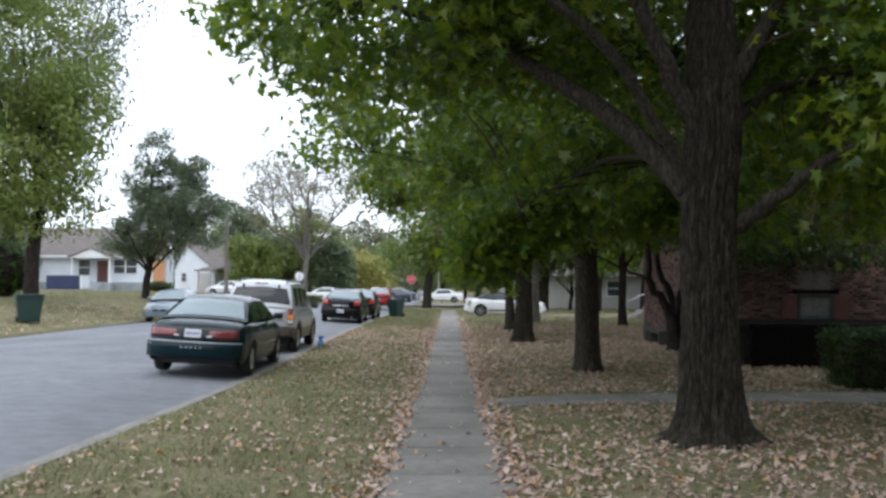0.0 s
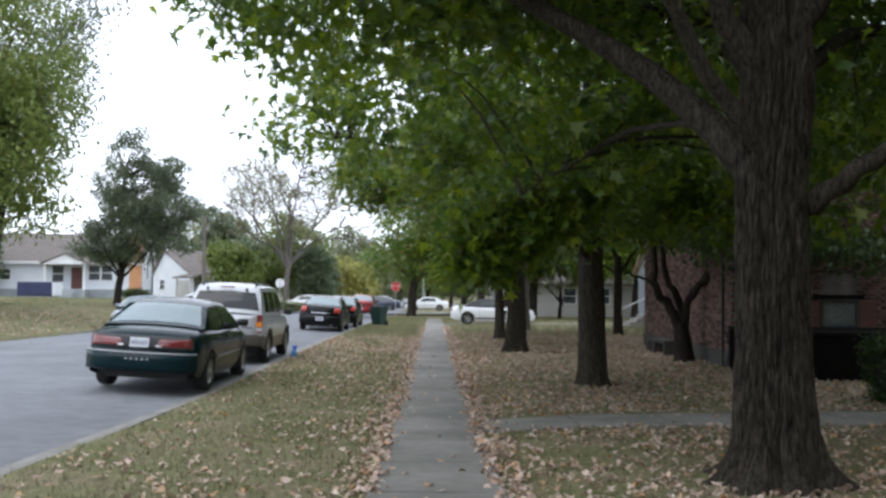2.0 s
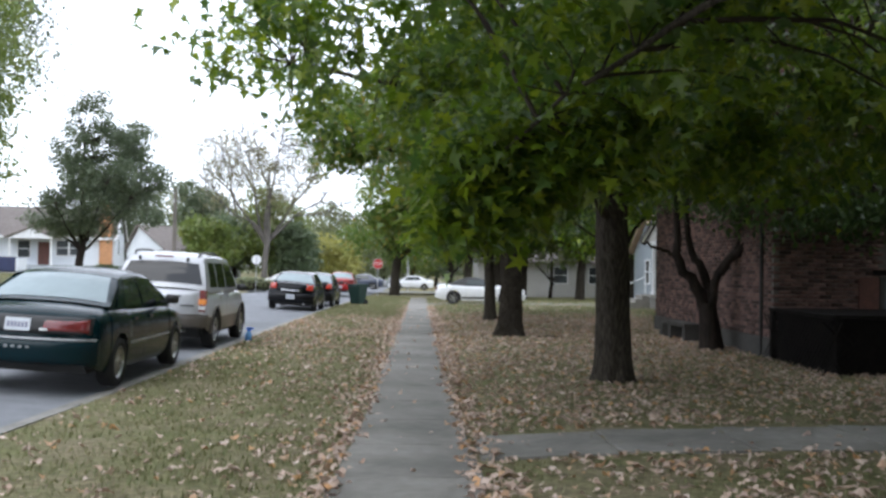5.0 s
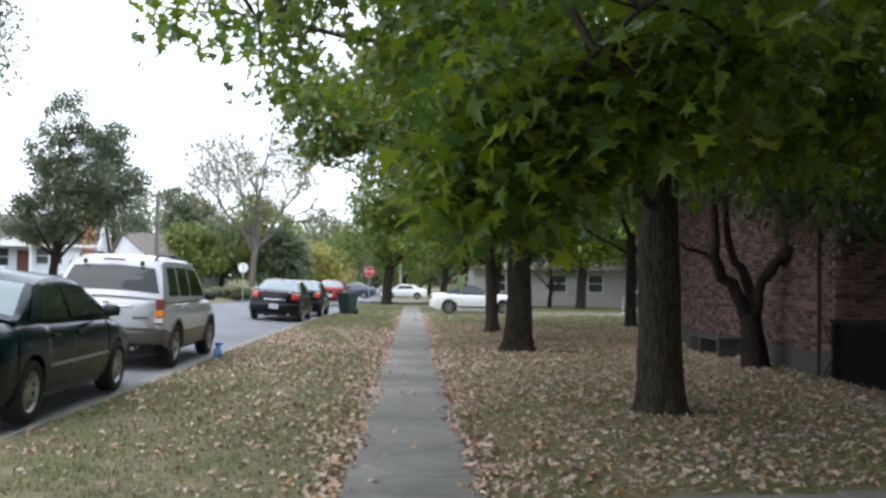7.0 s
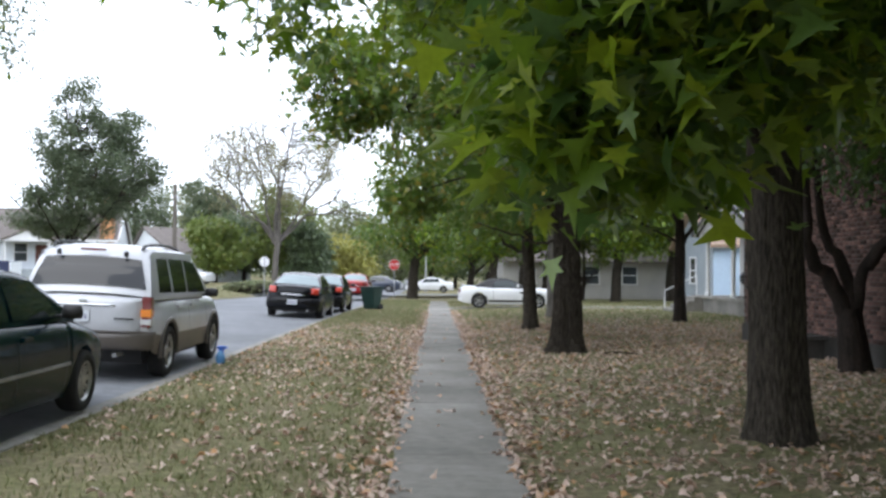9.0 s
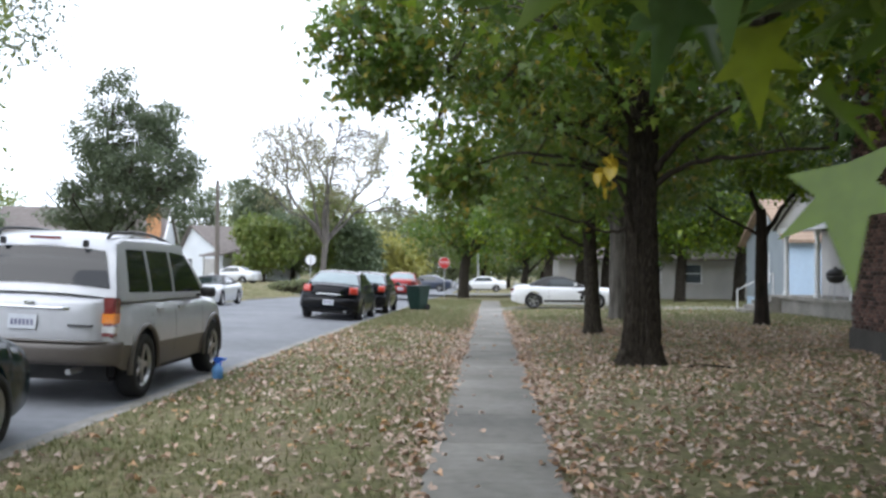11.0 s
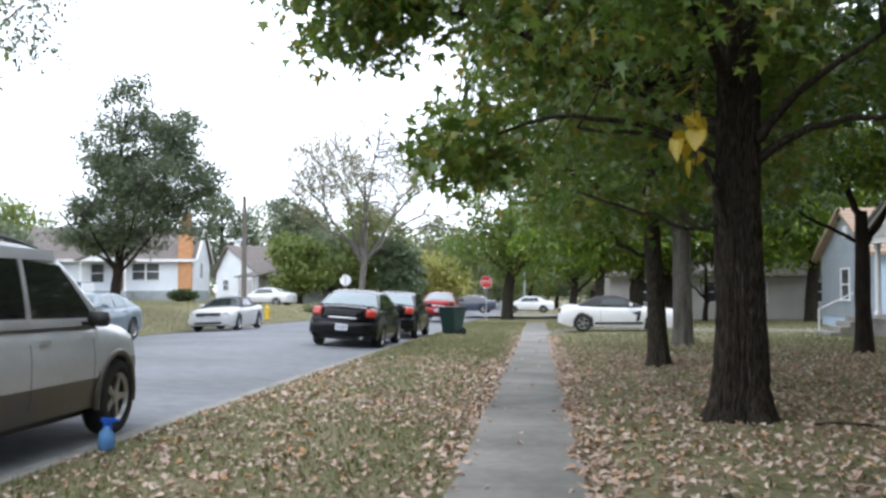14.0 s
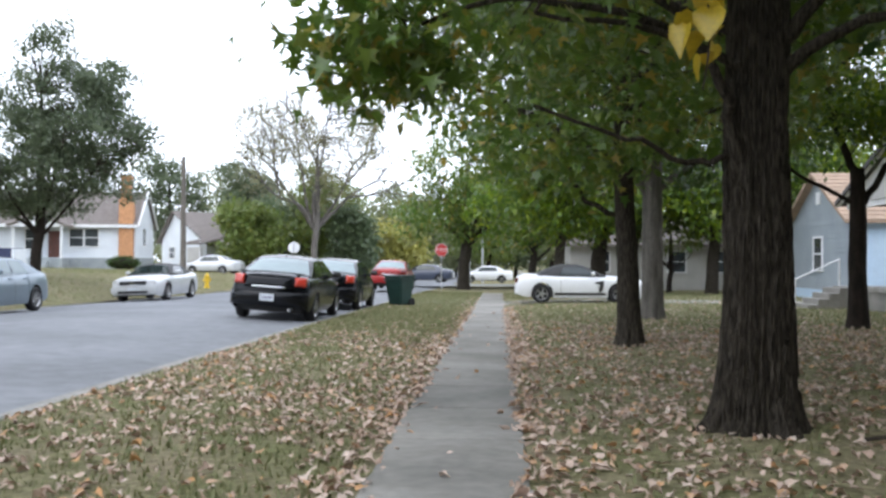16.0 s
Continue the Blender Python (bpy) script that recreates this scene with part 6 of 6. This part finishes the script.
tagged(make_tree("ornamental_tree", "low many-stemmed dark tree against a brick wall", (6.05, 21.3),
    [(0, 0, 0), (-0.05, 0, 0.5), (-0.1, 0, 0.95)], [0.23, 0.205, 0.17],
    [([(-0.1, 0, 0.8), (-0.38, 0, 1.3), (-0.75, -0.05, 1.85), (-0.72, -0.05, 2.4), (-0.85, 0, 3.6)], 0.14, 0.05), ([(-0.75, -0.05, 1.85), (-1.0, -0.1, 2.0), (-1.5, -0.2, 2.15)], 0.05, 0.02), ([(-0.05, 0, 0.85), (-0.15, 0, 1.5), (-0.45, 0.1, 2.2), (-0.55, 0.1, 3.6)], 0.12, 0.04), ([(-0.02, -0.05, 0.9), (0.1, -0.1, 1.6), (0.5, -0.2, 2.1), (0.55, -0.2, 2.9), (0.4, -0.2, 3.8)], 0.10, 0.03), ([(0.12, -0.1, 1.55), (0.45, -0.3, 2.0), (0.75, -0.5, 2.25), (1.3, -0.8, 2.35), (1.8, -1.0, 2.9)], 0.10, 0.03)],
    [(-0.3, -0.2, 3.8, 1.8, 1.8, 1.0), (0.5, -0.9, 3.3, 1.2, 1.5, 0.8), (0.9, -2.2, 3.4, 1.5, 1.9, 1.0), (1.2, -1.8, 4.6, 2.2, 2.4, 1.0), (1.3, -3.0, 2.7, 1.3, 0.8, 0.4, 2.0), (2.9, -3.2, 2.6, 1.2, 0.8, 0.4, 2.0)], 560, 18, 0.15, DIAMOND, leaf_deep, bark_dark, 17, flare=0.08, gap=0.5, twig_share=0.5, droop=0.8, ridges=0.08))


def simple_tree(name, label, x, y, h, trunk_h, r, lobes, clusters, per, size, mat, bark_mat, seed, gap=0.42, group="", twig=0.1, spread=0.5, limbs=None, scale=0.5):
    lean = 0.02 * h
    line = [(0, 0, 0), (lean * 0.3, 0, trunk_h * 0.6), (lean, 0, trunk_h), (lean, 0, h * 0.7)]
    if limbs is None:
        limbs = []
        rng = np.random.RandomState(seed + 500)
        for i in range(6):
            a = i * 1.05 + rng.uniform(-0.3, 0.3)
            q = np.array([math.cos(a), math.sin(a), 0])
            z0, ext = trunk_h * rng.uniform(0.85, 1.3), h * rng.uniform(0.22, 0.34)
            limbs.append(([(lean, 0, z0), tuple(q * ext * 0.5 + (lean, 0, z0 + ext * 0.45)), tuple(q * ext + (lean, 0, z0 + ext * 1.0))], r * 0.45, r * 0.1))
    return tagged(make_tree(name, label, (x, y), line, [r * 1.2, r, r * 0.9, r * 0.25], limbs, lobes, clusters, per, size, DIAMOND, mat, bark_mat, seed, flare=r * 0.3, gap=gap, twig_share=twig, spread=spread, sides=16, scale=scale), group=group)


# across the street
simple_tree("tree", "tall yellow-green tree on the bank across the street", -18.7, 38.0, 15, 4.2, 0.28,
    [(-0.6, 0, 6.3, 3.6, 4.0, 2.6), (-2.5, 0, 8.0, 5.0, 4.5, 3.2), (-0.8, 0, 11.5, 4.2, 4.4, 3.4), (-2, 0, 15, 4.2, 4, 3), (0.4, 0, 4.4, 2.6, 3, 1.3), (1.8, 0, 8.6, 2.0, 2.6, 2.2)], 2300, 20, 0.24, leaf_lime_paled, bark_dark, 21, gap=0.36, spread=0.34,
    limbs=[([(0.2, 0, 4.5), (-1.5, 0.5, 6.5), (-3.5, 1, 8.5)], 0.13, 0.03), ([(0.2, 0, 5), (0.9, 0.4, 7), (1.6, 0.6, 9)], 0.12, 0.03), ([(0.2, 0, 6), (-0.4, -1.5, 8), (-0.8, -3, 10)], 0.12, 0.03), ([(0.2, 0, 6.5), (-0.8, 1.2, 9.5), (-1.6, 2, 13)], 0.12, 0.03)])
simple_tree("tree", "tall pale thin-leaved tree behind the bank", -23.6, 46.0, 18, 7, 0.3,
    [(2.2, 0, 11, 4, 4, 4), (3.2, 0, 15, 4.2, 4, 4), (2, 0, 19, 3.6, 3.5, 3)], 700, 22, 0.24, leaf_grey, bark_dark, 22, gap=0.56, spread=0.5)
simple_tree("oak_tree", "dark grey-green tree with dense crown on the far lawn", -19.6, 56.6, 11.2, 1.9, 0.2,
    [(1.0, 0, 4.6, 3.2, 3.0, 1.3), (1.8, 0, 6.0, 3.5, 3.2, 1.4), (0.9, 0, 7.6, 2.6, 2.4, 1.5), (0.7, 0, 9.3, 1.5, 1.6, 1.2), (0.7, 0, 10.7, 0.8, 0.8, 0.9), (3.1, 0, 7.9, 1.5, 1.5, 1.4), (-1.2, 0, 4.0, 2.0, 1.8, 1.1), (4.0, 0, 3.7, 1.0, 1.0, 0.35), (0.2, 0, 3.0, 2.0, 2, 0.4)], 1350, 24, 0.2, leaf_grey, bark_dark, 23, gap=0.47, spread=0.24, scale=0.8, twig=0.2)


def fork(start, way, length, radius, depth, rng, out):
    """Adds a bough that divides again and again into thinner ones to a list of lines with their radii."""
    way = way / np.linalg.norm(way)
    end = start + way * length
    mid = (start + end) / 2 + rng.normal(0, 0.06 * length, 3)
    out.append(([tuple(start), tuple(mid), tuple(end)], radius, radius * 0.62))
    if depth:
        for i in range(2 if depth > 2 else 3):
            w = way + rng.normal(0, 0.42, 3) * (1, 0.7, 0.8) + (0, 0, 0.10)
            fork(end if i < 2 else mid, w, length * rng.uniform(0.62, 0.86), radius * 0.62, depth - 1, rng, out)


boughs = []
rng = np.random.RandomState(241)
for dx, l0 in ((-0.75, 5.0), (-0.3, 5.6), (0.15, 5.2), (0.6, 5.0), (0.95, 4.2), (-1.1, 4.0)):
    fork(np.array([0.1, 0.0, 4.2 + 0.5 * rng.rand()]), np.array([dx, rng.uniform(-0.4, 0.4), 1.0]), l0, 0.17, 3, rng, boughs)
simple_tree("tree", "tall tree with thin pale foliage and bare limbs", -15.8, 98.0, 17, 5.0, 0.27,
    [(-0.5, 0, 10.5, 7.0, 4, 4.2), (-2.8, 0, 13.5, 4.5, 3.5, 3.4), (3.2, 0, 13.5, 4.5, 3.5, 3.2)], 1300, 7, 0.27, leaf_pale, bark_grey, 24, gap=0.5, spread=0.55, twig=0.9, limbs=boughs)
WOODS = "trees behind the far houses"
k = 31
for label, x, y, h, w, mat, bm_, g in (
        ("yellow-green tree behind parked cars", -16.4, 106, 11.5, 4.0, leaf_lime_paled, bark_grey, 0.42), ("green rounded tree by the corner", -21.0, 109, 8.0, 4.0, leaf_far_hazed, bark_dark, 0.36),
        ("dark green conical tree by the corner", -13.2, 103, 8.0, 2.0, leaf_far_hazed, bark_dark, 0.36), ("golden yellow small tree at the corner", -10.4, 112, 7.0, 3.4, leaf_gold, bark_dark, 0.38),
        ("green bushy tree beside a garage", -22.0, 100, 7.0, 2.8, leaf_lime_paled, bark_dark, 0.46), ("thin grey-green tree behind a pole", -26.5, 115, 12.5, 3.4, leaf_grey, bark_dark, 0.5),
        ("dark tree behind a white house", -36, 118, 14, 5, leaf_grey, bark_dark, 0.45), ("yellow-green tree beside a white house", -50, 96, 11, 6, leaf_lime_paled, bark_dark, 0.4), ("grey-green tree beside a white house", -44, 84, 7.5, 4.0, leaf_grey, bark_dark, 0.42),
        ("olive tree along the far street", -10.5, 125, 12, 5, leaf_wood_hazed, bark_dark, 0.4), ("pale green tree along the far street", -1.0, 128, 13, 5.5, leaf_lime_paled, bark_dark, 0.4), ("green tree along the far street", 6.0, 120, 13, 6, leaf_wood_hazed, bark_dark, 0.38), ("olive tree beyond the low houses", -32, 135, 14, 7, leaf_wood_hazed, bark_dark, 0.4),
        ("green tree closing the far street", 2.5, 140, 9, 6, leaf_far_hazed, bark_dark, 0.3), ("olive tree closing the far street", -5.5, 142, 9, 6, leaf_wood_hazed, bark_dark, 0.3), ("green tree closing the far street", 11.5, 138, 9, 6, leaf_far_hazed, bark_dark, 0.3)):
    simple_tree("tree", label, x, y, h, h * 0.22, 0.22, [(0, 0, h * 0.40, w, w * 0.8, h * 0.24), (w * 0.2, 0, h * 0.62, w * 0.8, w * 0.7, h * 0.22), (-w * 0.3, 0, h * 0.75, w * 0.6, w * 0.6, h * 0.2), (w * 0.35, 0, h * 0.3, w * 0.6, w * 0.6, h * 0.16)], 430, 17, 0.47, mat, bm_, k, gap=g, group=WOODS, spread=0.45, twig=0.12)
    k += 1
# down the row on the near side
for label, x, y, h, th, r, w, mat in (
        ("street tree with dark trunk beside the stop sign", -1.9, 75.5, 11, 2.8, 0.34, 4.2, leaf_turning), ("dark-trunked tree beyond the driveway", 6.9, 66.0, 11, 3.0, 0.42, 4.4, leaf_deep), ("dark-trunked tree beyond the driveway", 5.2, 64.5, 10, 2.8, 0.35, 4.0, leaf_turning),
        ("street tree over the far footpath", 3.0, 60.0, 10, 3.2, 0.22, 3.6, leaf_green), ("street tree over the far footpath", 2.6, 84.0, 10, 2.0, 0.25, 4.2, leaf_turning), ("green tree on the back lawn", 10.6, 63.5, 10, 2.8, 0.27, 4.2, leaf_green), ("green tree behind the grey house", 17.5, 72, 12, 3, 0.3, 5.5, leaf_lime_paled),
        ("green tree behind the porch house", 14.5, 66, 12, 3.0, 0.3, 4.5, leaf_green), ("tree over the roofs", 24, 58, 14, 4.0, 0.3, 6.0, leaf_deep)):
    simple_tree("tree", label, x, y, h, th, r, [(-w * 0.3, 0, h * 0.42, w * 0.85, w * 0.8, h * 0.17), (w * 0.3, 0, h * 0.5, w * 0.85, w * 0.8, h * 0.2), (0, 0, h * 0.72, w * 0.9, w * 0.9, h * 0.24)], 620, 15, 0.33, mat, bark, k, gap=0.38, spread=0.38, twig=0.15)
    k += 1
simple_tree("tree", "small many-stemmed yellowing tree on the back lawn", 9.0, 66.0, 4.6, 1.0, 0.12, [(0, 0, 3.2, 2.2, 1.8, 1.0)], 180, 10, 0.2, leaf_lime_paled, bark_dark, 90, gap=0.45, spread=0.3)


def shrub(name, label, x, y, w, d, h, mat, seed, count=700, size=0.09, box=False):
    rng = np.random.RandomState(seed)
    t = thing(name, label, "shrub", pose(x, y, float(land(x, y))))
    core = bmesh.new()
    if box:
        block(-w / 2 + 0.1, w / 2 - 0.1, -d / 2 + 0.1, d / 2 - 0.1, 0.02, h - 0.1, 0.1, core)
    else:
        bmesh.ops.create_icosphere(core, subdivisions=2, radius=1, matrix=Matrix.Translation((0, 0, h * 0.45)) @ Matrix.Diagonal((w * 0.42, d * 0.42, h * 0.44, 1)))
    part("core", core, bark_dark, t)
    p = []
    while len(p) < count:
        q = rng.uniform(-1, 1, 3)
        e = np.max(np.abs(q)) if box else np.linalg.norm(q)
        if (0.82 < e < 1.0) and noise.noise(Vector(q * 3 + seed)) > -0.35:
            p.append(q * (w / 2, d / 2, h / 2) * rng.uniform(0.93, 1.06) + (0, 0, h / 2))
    p = np.array(p)
    pts = np.repeat(p, 6, 0) + rng.normal(0, 0.05, (len(p) * 6, 3))
    pts[:, 2] = np.maximum(pts[:, 2], 0.03)
    v, f = leaves(pts, size * rng.uniform(0.7, 1.3, len(pts)), DIAMOND, rng, 0.0)
    part("foliage", np_mesh("foliage", v, f, mat), mat, t)
    return t


shrub("hedge", "clipped dark green box hedge beside the path", 8.15, 12.95, 2.6, 1.5, 0.99, leaf_hedge, 61, 3800, 0.06, True)
shrub("bush", "low ragged green bush at the street corner", -14.5, 83.0, 6.0, 2.0, 1.1, leaf_wood_hazed, 62, 600, 0.2)
shrub("bush", "low green bush below a white house", -28.2, 87.2, 2.6, 1.2, 1.0, leaf_deep, 63, 300, 0.15)
shrub("bush", "dark undergrowth on the bank across the street", -23.5, 44.0, 5.0, 3.0, 3.0, leaf_deep, 64, 800, 0.2)


# hanging cluster of yellow leaves by the third trunk
rng = np.random.RandomState(70)
vine = thing("vine", "hanging cluster of large yellow heart-shaped leaves", "vine", pose(1.62, 23.55, float(land(1.62, 23.55))))
line = bent([(0.35, 0.8, 3.5), (0.1, 0.2, 3.55), (0.0, 0.0, 3.2), (0.02, 0, 2.7), (-0.02, 0.02, 2.38)], 14)
part("stem", np_mesh("stem", *tube_arrays(line, [0.007] * 14, 5), twig_mat, True), twig_mat, vine)
for a, b, h in ((-0.10, 0.0, 3.02), (0.03, 0.02, 3.08), (-0.16, -0.02, 2.88), (0.02, -0.03, 2.90), (0.08, 0.03, 2.97), (0.0, 0.02, 2.62), (-0.05, -0.03, 2.60), (0.10, 0.0, 2.80), (-0.03, 0.03, 3.32), (-0.08, 0.05, 2.95), (0.05, -0.05, 3.0), (-0.12, 0.03, 2.82), (0.06, 0.02, 2.68), (-0.02, 0.04, 2.76)):
    v, f = leaves(np.array([(a, b, h)]), np.array([rng.uniform(0.17, 0.24)]), HEART, rng, 0.9, 0.3)
    part("leaf", np_mesh("leaf", v, f, leaf_yellow), leaf_yellow, vine)


# belt of woods closing the distance, plus unseen belts added to block low sky
rng = np.random.RandomState(99)
items = []
for i in range(270):
    x, y = rng.uniform(-150, 90), rng.uniform(150, 190)
    # the unseen belts, to the right and behind the start
    if i >= 150:
        x, y = (rng.uniform(36, 60), rng.uniform(-50, 110)) if i < 210 else (rng.uniform(-60, 50), rng.uniform(-60, -38))
    hgt = rng.uniform(8, 13) + 3 * noise.noise(Vector((x * 0.05, 0, 0)))
    c = np.column_stack([rng.normal(0, 2.6, 26) + x, rng.normal(0, 2.0, 26) + y, rng.uniform(0.05, 1, 26) ** 0.8 * hgt])
    p = np.repeat(c, 9, 0) + rng.normal(0, 0.8, (26 * 9, 3))
    p[:, 2] += level(y)
    items.append(leaves(p, 1.15 * rng.uniform(0.6, 1.3, len(p)), DIAMOND, rng, 0.4))
tagged(new("distant_woods", np_mesh("distant_woods", *join_arrays(items), leaf_wood_hazed)), "far belt of green and olive trees, with unseen belts added to block sky light", "woods", kind="stuff")


# ---- fallen leaves and grass ----
CURLED = np.array([(0, 0.0), (0.36, 0.12), (0.30, 0.50), (0.12, 0.62), (0.0, 1.0), (-0.16, 0.60), (-0.34, 0.46), (-0.36, 0.10)])
def litter(name, label, count, x0, x1, y0, y1, density, size, seed, lift=0.012):
    rng = np.random.RandomState(seed)
    out = []
    while len(out) < count:
        x, y = rng.uniform(x0, x1), y0 + (y1 - y0) * rng.uniform(0, 1) ** 1.35
        if rng.rand() < density(x, y):
            out.append((x, y))
    p = np.array(out)
    z = land(p[:, 0], p[:, 1]) + lift + rng.uniform(0, 0.025, len(p))
    on_walk = np.abs(p[:, 0]) < half_walk(p[:, 1]) + 0.03
    z = np.where(on_walk, level(p[:, 1]) + 0.022, z)
    v, f = leaves(np.column_stack([p, z]), size * rng.uniform(0.5, 1.25, len(p)), CURLED, rng, fold=0.55, flat=True)
    return tagged(new(name, np_mesh(name, v, f, leaf_fallen)), label, "leaves", kind="stuff")


def clump(x, y, s, o):
    return noise.noise(Vector((x * s + o, y * s, 1.7)))


def verge_density(x, y):
    d = 0.45 + 0.5 * clump(x, y, 0.6, 3) + 0.35 * clump(x, y, 2.2, 9)
    d *= np.interp(y, [-12, -4], [0.0, 1.0])
    d *= np.interp(y, [0, 15, 20, 27, 33, 36, 39, 60], [0.28, 0.28, 0.55, 1.0, 1.0, 0.45, 0.1, 0.03])
    if x > -0.95:
        d += 0.15
    if -2.3 > x and y < 22:
        d *= 0.65
    return d


def lawn_density(x, y):
    d = 0.62 + 0.5 * clump(x, y, 0.5, 31) + 0.35 * clump(x, y, 1.9, 17)
    d *= np.interp(x, [6, 15], [1.0, 0.0]) * np.interp(y, [-12, -4], [0.0, 1.0])
    d *= np.interp(y, [0, 10, 14, 34, 37, 40, 60], [0.8, 0.75, 1.0, 1.0, 0.4, 0.08, 0.02])
    if 10.0 + 0.05 * x < y < 11.3 + 0.1 * x:
        d *= 0.05
    return d


litter("fallen_leaves", "dry curled tan and brown leaves scattered on the verge", 7600, KERB + 0.15, -0.5, -12, 60, verge_density, 0.085, 81)
litter("fallen_leaves", "thick litter of dry tan and brown leaves under the trees", 42000, 0.45, 15, -12, 60, lawn_density, 0.084, 82)
litter("fallen_leaves", "few dry leaves on the footpath and kerb", 230, -0.5, 0.5, 0, 45, lambda x, y: 0.12 + (abs(x) > 0.38) * 0.8, 0.09, 83)
litter("fallen_leaves", "tan leaves gathered along the footpath edges", 2600, -0.72, 0.80, 2, 48, lambda x, y: 1.0 * (x < -0.46 or x > 0.44), 0.10, 84)
litter("fallen_leaves", "dry leaves at the foot of the far bank", 900, -19, -14.3, 25, 48, lambda x, y: 0.8, 0.13, 85)


def grass(name, label, count, x0, x1, y0, y1, keep, height, seed):
    rng = np.random.RandomState(seed)
    x = rng.uniform(x0, x1, count)
    y = y0 + (y1 - y0) * rng.uniform(0, 1, count) ** 1.6
    ok = np.array([keep(a, b) for a, b in zip(x, y)]) > rng.rand(count)
    x, y = x[ok], y[ok]
    n = len(x)
    z = land(x, y) - 0.01
    a = rng.uniform(0, 2 * np.pi, n)
    h = height * rng.uniform(0.5, 1.3, n)
    w = 0.004 + 0.004 * rng.rand(n) + 0.0002 * y
    lx, ly = np.cos(a) * h * rng.uniform(0.2, 0.9, n), np.sin(a) * h * rng.uniform(0.2, 0.9, n)
    v = np.stack([np.stack([x - np.sin(a) * w, y + np.cos(a) * w, z], -1), np.stack([x + np.sin(a) * w, y - np.cos(a) * w, z], -1), np.stack([x + lx, y + ly, z + h], -1)], 1).reshape(-1, 3)
    return tagged(new(name, np_mesh(name, v, np.arange(3 * n).reshape(-1, 3), blade_mat)), label, "grass", kind="stuff")


grass("grass", "short worn green and straw grass on the verge", 120000, KERB + 0.12, -0.56, 1, 62, lambda x, y: 0.55 + 0.5 * clump(x, y, 0.7, 50), 0.06, 91)
grass("grass", "thin short grass between the leaves on the lawn", 110000, 0.58, 11, 1, 62, lambda x, y: (0.4 + 0.6 * clump(x, y, 0.6, 70)) * (0.05 if 10.0 + 0.05 * x < y < 11.35 + 0.1 * x else 1), 0.055, 92)
for xa, xb, sd in ((KERB + 0.12, -0.55, 94), (0.56, 16, 95)):
    grass("grass", "green mown grass towards the driveway", 45000, xa, xb, 33, 68, lambda x, y: np.interp(y, [33, 38], [0.1, 1.0]), 0.075, sd)
grass("grass", "short dry grass on the far bank", 40000, -30, -14.3, 20, 85, lambda x, y: 0.8, 0.11, 93)

# ---- bricks of the brick house, last ----
def brick_mesh(name, l, d, h):
    me = bpy.data.meshes.new(name)
    bm = block(-l / 2, l / 2, -d / 2, d / 2, -h / 2, h / 2, 0.004)
    bm.to_mesh(me)
    bm.free()
    me.materials.append(brick_red)
    return me


def lay_bricks():
    rng = random.Random(9)
    west, south = brick_mesh("brick", 0.035, 0.205, 0.062), brick_mesh("brick", 0.205, 0.035, 0.062)
    single, rest = 0, []
    z, row = 0.50, 0
    while z < BZ - 0.05:
        off = 0.108 * (row % 2)
        y = BY0 + 0.11 + off
        while y < BY1 - 0.08:
            place = (BX + rng.uniform(-0.004, 0.006), y, z)
            if 19.4 < y < 23.4 and 0.55 < z < 2.0 and single < 300:
                ob = new("brick", west)
                ob.parent, ob.location = brick_house, place
                single += 1
            else:
                rest.append((place, (0.0175, 0.1025, 0.031)))
            y += 0.215
        x = BX + 0.11 + off
        while x < 12.5:
            if not (8.50 < x < 9.42 and 0.86 < z < 2.2):
                rest.append(((x, BY0 + rng.uniform(-0.004, 0.006), z), (0.1025, 0.0175, 0.031)))
            x += 0.215
        z += 0.073
        row += 1
    c = np.array([r[0] for r in rest])
    s = np.array([r[1] for r in rest])
    k = np.array([(a, b, d) for a in (-1, 1) for b in (-1, 1) for d in (-1, 1)], float)
    v = (c[:, None] + s[:, None] * k[None]).reshape(-1, 3)
    q = np.array([(0, 1, 3, 2), (4, 6, 7, 5), (0, 4, 5, 1), (2, 3, 7, 6), (0, 2, 6, 4), (1, 5, 7, 3)])
    f = (np.arange(len(c))[:, None, None] * 8 + q[None]).reshape(-1, 4)
    ob = part("brickwork", np_mesh("brickwork", v, f, brick_mass), brick_mass, brick_house)
    ob["kind"] = "stuff"


lay_bricks()
